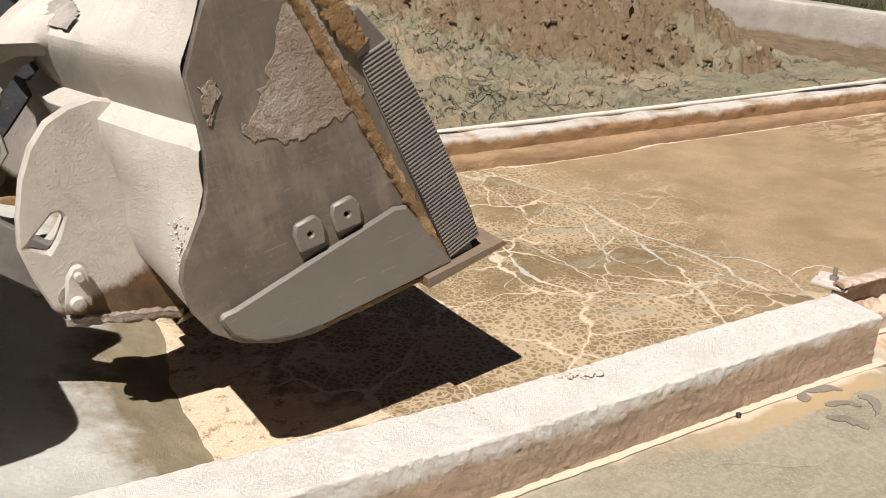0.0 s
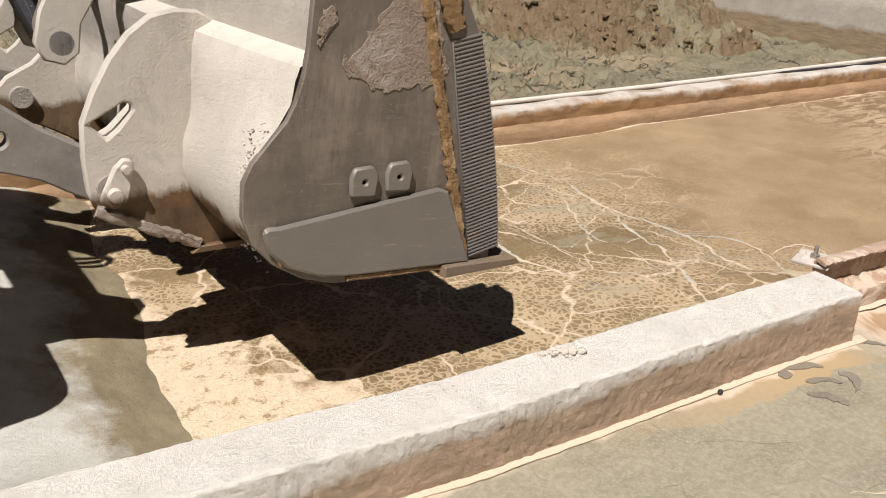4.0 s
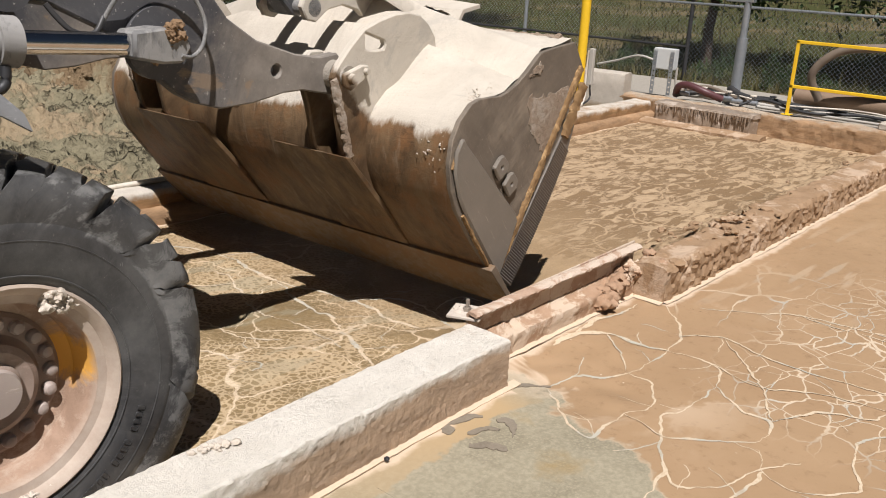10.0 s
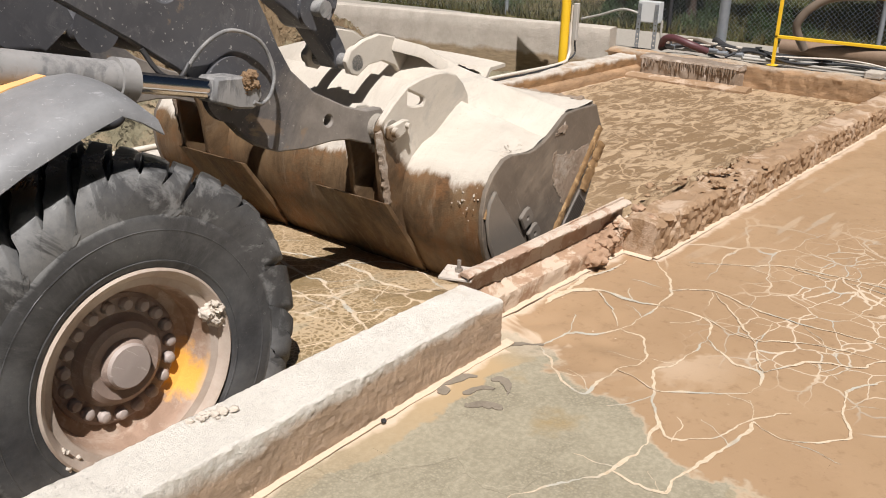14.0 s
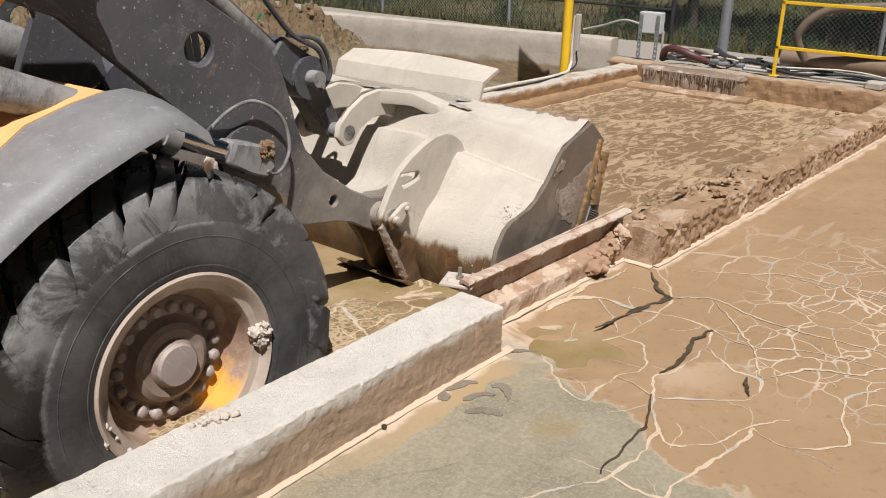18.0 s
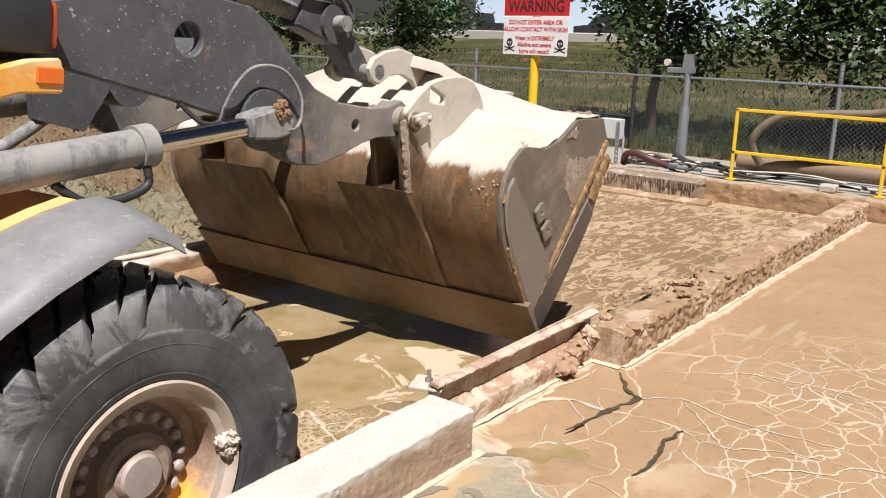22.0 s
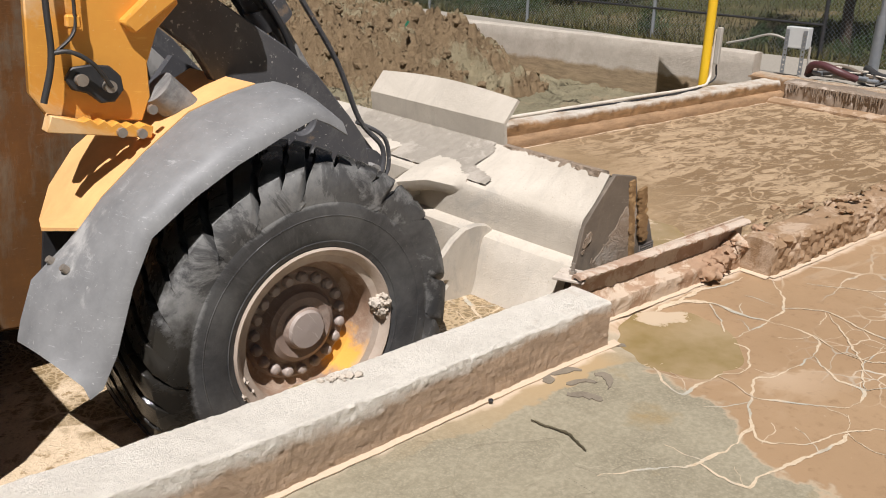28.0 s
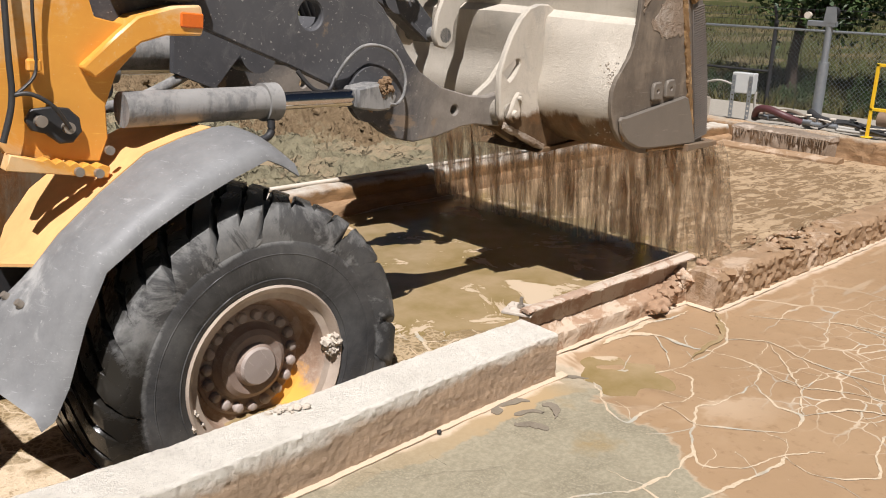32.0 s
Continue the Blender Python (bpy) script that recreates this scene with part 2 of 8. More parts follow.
def slurry_basin():
    """Wet slurry of the loader's basin: olive-brown crust with a net of cream foam; farther on thick brown mud."""
    n = Nodes("slurry_basin")
    p = n.geo.outputs["Position"]
    x, y = n.axis(p, 0), n.axis(p, 1)
    w = n.warped(2.2, 0.45, n.warped(9.0, 0.08, p))
    net = n.vor(1.9, vec=w)
    fine = n.vor(26.0, vec=n.warped(18, 0.05, p))
    thick = n.mth("MULTIPLY", n.ramp(n.noise(1.6, 4, 0.6, vec=p), 0.45, 0.8), 0.03)
    l1 = n.mth("MULTIPLY", n.ramp(n.mth("SUBTRACT", net, thick), 0.003, 0.018, True), n.ramp(n.noise(1.3, 3, 0.5, vec=p), 0.36, 0.46))
    grade = n.mth("MULTIPLY", n.mth("SUBTRACT", n.noise(1.5, 6, 0.65, vec=p, warp=0.5), 0.45), 0.9)
    l2 = n.ramp(n.mth("SUBTRACT", fine, grade), 0.0, 0.09, True)
    gran = n.ramp(n.noise(42, 4, 0.7, vec=p), 0.40, 0.62)
    crust = n.mix(n.ramp(n.noise(1.4, 5, 0.6, vec=p), 0.35, 0.65), (0.165, 0.118, 0.058), (0.245, 0.172, 0.085))
    crust = n.mix(n.mth("MULTIPLY", gran, 0.4), crust, (0.33, 0.24, 0.135))
    crust = n.mix(n.mth("MULTIPLY", l2, 0.75), crust, (0.52, 0.395, 0.25))
    crust = n.mix(l1, crust, (0.62, 0.49, 0.34))
    blue = n.mth("MULTIPLY", n.ramp(n.noise(2.1, 4, 0.6, vec=p, stretch=(0.6, 1.6, 1)), 0.58, 0.62), n.ramp(x, 6.4, 7.0))
    crust = n.mix(n.mth("MULTIPLY", blue, 0.4), crust, (0.30, 0.28, 0.20))
    lim = n.mth("ADD", n.mth("ADD", x, n.mth("MULTIPLY", y, 0.35)), n.mth("MULTIPLY", n.noise(1.3, 6, 0.65, vec=p, warp=0.6), 2.2))
    film = n.ramp(lim, 6.35, 6.5, True)
    filmc = n.mix(n.mth("MULTIPLY", gran, 0.5), (0.66, 0.52, 0.36), (0.55, 0.42, 0.28))
    filmc = n.mix(n.ramp(n.noise(11, 7, 0.75, vec=p), 0.54, 0.62), filmc, (0.30, 0.21, 0.11))
    crust = n.mix(film, crust, filmc)
    blot = n.mth("ADD", n.mth("MULTIPLY", n.noise(5.4, 8, 0.68, vec=p, stretch=(0.7, 1.9, 1), warp=0.9), 0.75), n.mth("MULTIPLY", n.noise(1.0, 4, 0.6, vec=p), 0.3))
    hollow = n.ramp(blot, 0.505, 0.545)
    mudc = n.mix(hollow, n.mix(n.ramp(n.noise(9, 7, 0.75, vec=p), 0.4, 0.65), (0.46, 0.335, 0.21), (0.35, 0.245, 0.145)), (0.215, 0.14, 0.075))
    mudc = n.mix(n.ramp(n.vor(1.6, vec=n.warped(2.0, 0.5, p)), 0.004, 0.02, True), mudc, (0.47, 0.34, 0.21))
    smooth = n.mix(n.ramp(n.noise(2.0, 6, 0.6, vec=p), 0.4, 0.62), (0.335, 0.235, 0.135), (0.265, 0.182, 0.10))
    far = n.ramp(n.mth("ADD", x, n.mth("MULTIPLY", n.noise(1.1, 4, 0.6, vec=p), 2.0)), 8.6, 9.6)
    deep = n.ramp(n.mth("ADD", n.mth("ADD", x, n.mth("MULTIPLY", y, -0.5)), n.mth("MULTIPLY", n.noise(1.3, 3, 0.5, vec=p), 1.6)), 9.7, 10.9)
    col = n.mix(far, crust, n.mix(deep, smooth, mudc))
    specks = n.ramp(n.noise(70, 4, 0.75, vec=p), 0.50, 0.68)
    col = n.mix(n.mth("MULTIPLY", specks, 0.35), col, (0.17, 0.11, 0.06))
    lights = n.mth("MULTIPLY", n.ramp(n.noise(33, 5, 0.75, vec=p), 0.56, 0.66), n.ramp(n.noise(1.7, 5, 0.6, vec=p), 0.45, 0.6))
    col = n.mix(n.mth("MULTIPLY", lights, 0.5), col, (0.52, 0.39, 0.26))
    rim = n.ramp(n.mth("ADD", y, n.mth("MULTIPLY", n.noise(5, 4, 0.6, vec=p), 0.10)), 3.585, 3.61)
    col = n.mix(rim, col, (0.6, 0.47, 0.34))
    h = n.mth("ADD", n.mth("MULTIPLY", l2, 0.25), n.mth("MULTIPLY", n.noise(22, 7, 0.78, vec=p), 0.7))
    h = n.mth("SUBTRACT", h, n.mth("MULTIPLY", n.mth("MULTIPLY", hollow, deep), 1.6))
    rough = n.mth("ADD", 0.38, n.mth("MULTIPLY", far, 0.22))
    return n.finish(col, rough, 0.0, h, 0.5, 0.010, 0.3)


def concrete(name, base, dark, stain, level=0.13, tilt=0.0, pits=0.55, grain=0.012, bs=30):
    """Weathered concrete: pale mortar on top, soaked with tan slurry towards the liquid's edge."""
    n = Nodes(name)
    p = n.geo.outputs["Position"]
    z = n.axis(p, 2)
    col = n.mix(n.ramp(n.noise(4, 8, 0.7, vec=p), 0.35, 0.68), base, dark)
    col = n.mix(n.ramp(n.noise(55, 5, 0.75, vec=p), 0.52, 0.75), col, tuple(v * 0.72 for v in base))
    wet = n.ramp(n.mth("ADD", n.mth("ADD", z, n.mth("MULTIPLY", n.axis(p, 0), -tilt)), n.mth("MULTIPLY", n.noise(3.2, 7, 0.7, vec=p), 0.22)), level, level + 0.06, True)
    st = n.mix(n.ramp(n.noise(7, 6, 0.7, vec=p, stretch=(0.5, 0.5, 2.5)), 0.35, 0.65), stain, tuple(v * 0.62 for v in stain))
    col = n.mix(wet, col, st)
    pit = n.mth("MULTIPLY", n.ramp(n.noise(52, 7, 0.8, vec=p), 0.60, 0.68), n.ramp(n.noise(3.5, 3, 0.5, vec=p), 0.35, 0.55))
    col = n.mix(n.mth("MULTIPLY", pit, pits), col, tuple(v * 0.45 for v in base))
    h = n.mth("ADD", n.mth("MULTIPLY", n.noise(bs, 8, 0.8, vec=p), 0.7), n.mth("MULTIPLY", n.noise(bs * 5, 3, 0.7, vec=p), 0.35))
    h = n.mth("SUBTRACT", h, n.mth("MULTIPLY", pit, 0.2))
    return n.finish(col, 0.9, 0.0, h, 0.95, grain, 0.25)


def soiled(name, base, base2, mudc, cover=0.5, rough=0.55, metal=0.0, scale=1.6, bump=0.3, drips=True, wetmud=None):
    """Painted or bare metal under dried slurry: splashes, runs and dust at two scales."""
    n = Nodes(name)
    o = n.tc.outputs["Object"]
    col = n.mix(n.ramp(n.noise(6, 8, 0.7), 0.3, 0.7), base, base2)
    scr = n.ramp(n.noise(9, 6, 0.8, stretch=(0.6, 1, 6)), 0.60, 0.66)
    col = n.mix(n.mth("MULTIPLY", scr, 0.35), col, tuple(min(1, v * 2.0 + 0.05) for v in base2))
    f = n.noise(scale, 9, 0.72, warp=0.5)
    if drips:
        f = n.mth("ADD", n.mth("MULTIPLY", f, 0.6), n.mth("MULTIPLY", n.noise(scale * 4, 6, 0.7, stretch=(2.2, 2.2, 0.35)), 0.4))
    cov = n.ramp(f, 1 - cover - 0.04, 1 - cover + 0.05)
    specks = n.ramp(n.noise(60, 3, 0.6), 0.66, 0.7)
    m2 = n.mix(n.ramp(n.noise(5, 7, 0.7), 0.3, 0.7), mudc, tuple(v * 0.78 for v in mudc))
    col = n.mix(n.mth("MAXIMUM", cov, n.mth("MULTIPLY", specks, 0.7)), col, m2)
    r = n.mth("ADD", rough, n.mth("MULTIPLY", cov, 0.9 - rough))
    h = n.mth("ADD", n.mth("MULTIPLY", cov, 0.5), n.mth("MULTIPLY", n.noise(45, 5, 0.7), 0.4))
    return n.finish(col, r, metal, h, bump, 0.006, 0.35)


def bucket_steel():
    """Bucket steel: pale dried slurry with runs above, brown wet mud and rust towards the floor, darkened for shade."""
    n = Nodes("bucket_steel_dusty")
    o = n.tc.outputs["Object"]
    z, y = n.axis(o, 2), n.axis(o, 1)
    pale = n.mix(n.ramp(n.noise(1.7, 9, 0.72, warp=0.6), 0.35, 0.65), (0.57, 0.515, 0.435), (0.46, 0.41, 0.34))
    runs = n.ramp(n.noise(3.0, 8, 0.75, stretch=(1, 2.6, 0.25), warp=0.5), 0.52, 0.72)
    pale = n.mix(n.mth("MULTIPLY", runs, 0.45), pale, (0.37, 0.335, 0.285))
    bare = n.ramp(n.noise(1.3, 8, 0.72, warp=0.5), 0.58, 0.63)
    pale = n.mix(n.mth("MULTIPLY", bare, 0.5), pale, (0.36, 0.33, 0.29))
    pale = n.mix(n.ramp(n.noise(70, 4, 0.7), 0.6, 0.75), pale, (0.40, 0.33, 0.25))
    # wet mud, its brown deepened to include the shade under the bucket
    wet_shade = n.mix(n.ramp(n.noise(2.4, 7, 0.7, stretch=(1, 2.0, 0.5)), 0.4, 0.62), (0.175, 0.112, 0.060), (0.068, 0.041, 0.022))
    wet_shade = n.mix(n.ramp(n.noise(1.8, 6, 0.7, warp=0.4), 0.49, 0.60), wet_shade, (0.185, 0.094, 0.041))
    wet_shade = n.mix(n.mth("MULTIPLY", n.ramp(n.noise(4.5, 8, 0.75, stretch=(1, 3.5, 0.4), warp=0.4), 0.56, 0.68), 0.45), wet_shade, (0.28, 0.215, 0.15))
    line = n.mth("ADD", z, n.mth("MULTIPLY", n.noise(2.0, 8, 0.75, stretch=(1, 2.2, 0.5)), 0.26))
    wetf = n.ramp(line, 0.085, 0.125, True)
    col = n.mix(wetf, pale, wet_shade)
    crustn = n.mth("MULTIPLY", n.ramp(n.noise(75, 4, 0.7), 0.48, 0.7), n.ramp(n.noise(1.9, 5, 0.6, warp=0.5), 0.42, 0.6))
    h = n.mth("ADD", n.mth("ADD", n.mth("MULTIPLY", n.noise(38, 7, 0.8), 0.6), n.mth("MULTIPLY", n.noise(7, 5, 0.7), 0.3)), n.mth("MULTIPLY", crustn, 0.35))
    return n.finish(col, n.mth("SUBTRACT", 0.88, n.mth("MULTIPLY", wetf, 0.35)), 0.0, h, 0.6, 0.008, 0.3)


def arm_paint():
    """Dark grey paint, scuffed and flecked with slurry; dried tan dust towards the bucket's pins."""
    n = Nodes("dark_grey_paint")
    o = n.tc.outputs["Object"]
    col = n.mix(n.ramp(n.noise(1.6, 7, 0.65, warp=0.5), 0.3, 0.7), (0.05, 0.05, 0.056), (0.096, 0.095, 0.099))
    col = n.mix(n.mth("MULTIPLY", n.ramp(n.noise(6.5, 9, 0.78, warp=0.8), 0.52, 0.70), 0.5), col, (0.20, 0.193, 0.185))
    scr = n.ramp(n.noise(16, 5, 0.8, stretch=(0.25, 1, 1.6), warp=0.6), 0.66, 0.69)
    col = n.mix(n.mth("MULTIPLY", scr, 0.6), col, (0.36, 0.345, 0.325))
    fleck = n.ramp(n.noise(46, 3, 0.6), 0.66, 0.70)
    col = n.mix(n.mth("MULTIPLY", fleck, 0.75), col, (0.42, 0.40, 0.37))
    reach = n.ramp(n.mth("ADD", n.axis(o, 0), n.mth("MULTIPLY", n.noise(2.4, 8, 0.72, warp=0.5), 1.3)), 2.55, 2.95)
    col = n.mix(n.mth("MULTIPLY", reach, 0.8), col, n.mix(n.ramp(n.noise(8, 7, 0.7), 0.35, 0.65), (0.30, 0.265, 0.225), (0.21, 0.18, 0.15)))
    rusty = n.mth("MULTIPLY", n.ramp(n.noise(2.1, 7, 0.7, warp=0.6), 0.62, 0.66), 0.6)
    col = n.mix(rusty, col, (0.27, 0.19, 0.12))
    h = n.mth("ADD", n.mth("MULTIPLY", fleck, 0.5), n.mth("MULTIPLY", n.noise(45, 5, 0.7), 0.4))
    return n.finish(col, n.mth("ADD", 0.42, n.mth("MULTIPLY", n.noise(5, 6, 0.7), 0.35)), 0.0, h, 0.22, 0.005, 0.4)


def tyre_rubber():
    """Black rubber, dusty grey in smears that run from the rim outwards, darker where scuffed."""
    n = Nodes("tyre_rubber")
    o = n.tc.outputs["Object"]
    x, y, z = n.axis(o, 0), n.axis(o, 1), n.axis(o, 2)
    ang = n.mth("ARCTAN2", x, z)
    rad = n.mth("SQRT", n.mth("ADD", n.mth("MULTIPLY", x, x), n.mth("MULTIPLY", z, z)), 0.0)
    cmb = n.t.nodes.new("ShaderNodeCombineXYZ")
    n.link(n.mth("MULTIPLY", ang, 2.2), cmb.inputs[0])
    n.link(n.mth("MULTIPLY", rad, 1.1), cmb.inputs[1])
    n.link(y, cmb.inputs[2])
    smear = n.ramp(n.noise(7, 8, 0.75, vec=cmb.outputs[0], warp=0.4), 0.42, 0.66)
    big = n.ramp(n.noise(2.2, 6, 0.65, warp=0.6), 0.38, 0.62)
    col = n.mix(n.ramp(n.noise(9, 7, 0.7), 0.3, 0.7), (0.020, 0.020, 0.022), (0.044, 0.043, 0.043))
    dust = n.mix(n.ramp(n.noise(25, 5, 0.7), 0.3, 0.7), (0.19, 0.19, 0.186), (0.29, 0.285, 0.27))
    # the outer half of the sidewall keeps a film of grey dust, washed off in patches
    band = n.ramp(n.mth("ADD", rad, n.mth("MULTIPLY", n.noise(5, 6, 0.7), 0.07)), 0.655, 0.675)
    film = n.mth("MULTIPLY", band, n.ramp(n.noise(2.6, 8, 0.72, warp=0.8), 0.46, 0.53))
    amount = n.mth("MAXIMUM", n.mth("MULTIPLY", smear, 0.26), n.mth("MAXIMUM", n.mth("MULTIPLY", big, 0.35), n.mth("MULTIPLY", film, 0.85)))
    col = n.mix(n.mth("MULTIPLY", amount, 0.8), col, dust)
    scuff = n.ramp(n.noise(30, 4, 0.8, stretch=(1, 1, 0.2), warp=0.5), 0.68, 0.70)
    col = n.mix(n.mth("MULTIPLY", scuff, 0.5), col, (0.32, 0.31, 0.29))
    wetm = n.mth("MULTIPLY", n.ramp(n.mth("ADD", n.mth("ABSOLUTE", n.mth("SUBTRACT", ang, 0.2), 0.0), n.mth("MULTIPLY", n.noise(5, 5, 0.7), 0.6)), 1.0, 1.2, True), n.ramp(n.mth("ADD", rad, n.mth("MULTIPLY", n.noise(4, 5, 0.7), 0.12)), 0.69, 0.72))
    crown = n.mth("MULTIPLY", n.ramp(n.mth("ADD", rad, n.mth("MULTIPLY", n.noise(9, 6, 0.7), 0.10)), 0.845, 0.865), 0.75)
    wetm = n.mth("MAXIMUM", wetm, crown)
    col = n.mix(wetm, col, (0.018, 0.016, 0.013))
    fleck = n.ramp(n.noise(38, 4, 0.7, vec=cmb.outputs[0]), 0.68, 0.72)
    col = n.mix(n.mth("MULTIPLY", fleck, 0.6), col, (0.27, 0.25, 0.22))
    h = n.mth("ADD", n.mth("MULTIPLY", n.noise(60, 5, 0.7), 0.4), n.mth("MULTIPLY", n.noise(14, 5, 0.7), 0.6))
    return n.finish(col, n.mth("SUBTRACT", n.mth("ADD", 0.42, n.mth("MULTIPLY", amount, 0.35)), n.mth("MULTIPLY", wetm, 0.32)), 0.0, h, 0.4, 0.006, 0.4)


def rim_paint():
    """Wheel rim: pale dried mud on the flange, rust-brown dish with painted shade, bare orange paint on its sunlit
    side.
    """
    n = Nodes("dirty_rim")
    o = n.tc.outputs["Object"]
    x, z = n.axis(o, 0), n.axis(o, 2)
    rad = n.mth("SQRT", n.mth("ADD", n.mth("MULTIPLY", x, x), n.mth("MULTIPLY", z, z)), 0.0)
    pale = n.mix(n.ramp(n.noise(5, 8, 0.72), 0.35, 0.65), (0.47, 0.39, 0.32), (0.36, 0.28, 0.22))
    # dish brown: dirt, with the shade inside the rim put into the colour
    dish = n.mix(n.ramp(n.noise(4, 8, 0.72, warp=0.4), 0.38, 0.62), (0.36, 0.245, 0.175), (0.25, 0.165, 0.115))
    dish = n.mix(n.mth("MULTIPLY", n.ramp(n.noise(9, 7, 0.75, warp=0.4), 0.5, 0.62), 0.6), dish, (0.46, 0.37, 0.29))
    wob = n.mth("MULTIPLY", n.noise(6, 6, 0.7, warp=0.4), 0.9)
    # bare orange paint, placed by angle to stand for the sunlit part
    ang = n.mth("ABSOLUTE", n.mth("ADD", n.mth("ARCTAN2", x, z), 1.8), 0.0)
    bare = n.ramp(n.mth("ADD", ang, wob), 0.62, 0.82, True)
    dish = n.mix(bare, dish, (0.70, 0.36, 0.07))
    fl = n.ramp(n.mth("ADD", rad, n.mth("MULTIPLY", n.noise(14, 5, 0.7), 0.02)), 0.352, 0.368)
    col = n.mix(fl, dish, pale)
    h = n.mth("ADD", n.mth("MULTIPLY", n.noise(45, 6, 0.75), 0.6), n.mth("MULTIPLY", n.noise(9, 5, 0.7), 0.4))
    return n.finish(col, 0.75, 0.0, h, 0.5, 0.008, 0.3)


def pond_mud():
    """Half-dry olive mud, broken into clods by dark cracks."""
    n = Nodes("pond_mud")
    p = n.geo.outputs["Position"]
    col = n.mix(n.ramp(n.noise(3, 8, 0.7, vec=p), 0.35, 0.65), (0.29, 0.255, 0.165), (0.20, 0.175, 0.11))
    col = n.mix(n.ramp(n.noise(0.8, 6, 0.65, vec=p, warp=0.4), 0.52, 0.60), col, (0.35, 0.27, 0.17))
    col = n.mix(n.mth("MULTIPLY", n.ramp(n.noise(26, 6, 0.75, vec=p), 0.55, 0.72), 0.6), col, (0.085, 0.072, 0.042))
    edge = n.vor(2.4, vec=n.warped(1.7, 0.7, n.warped(8, 0.12, p)))
    zone = n.mth("MULTIPLY", n.ramp(n.noise(0.7, 4, 0.6, vec=p), 0.42, 0.55), n.ramp(n.axis(p, 1), 4.9, 5.6))
    crack = n.mth("MULTIPLY", n.ramp(edge, 0.008, 0.045, True), zone)
    col = n.mix(n.mth("MULTIPLY", crack, 0.8), col, (0.06, 0.05, 0.03))
    h = n.mth("SUBTRACT", n.mth("ADD", n.mth("MULTIPLY", n.noise(16, 8, 0.78, vec=p), 0.9), n.mth("MULTIPLY", n.noise(4, 5, 0.65, vec=p), 0.6)), crack)
    return n.finish(col, 0.85, 0.0, h, 1.0, 0.05, 0.2)


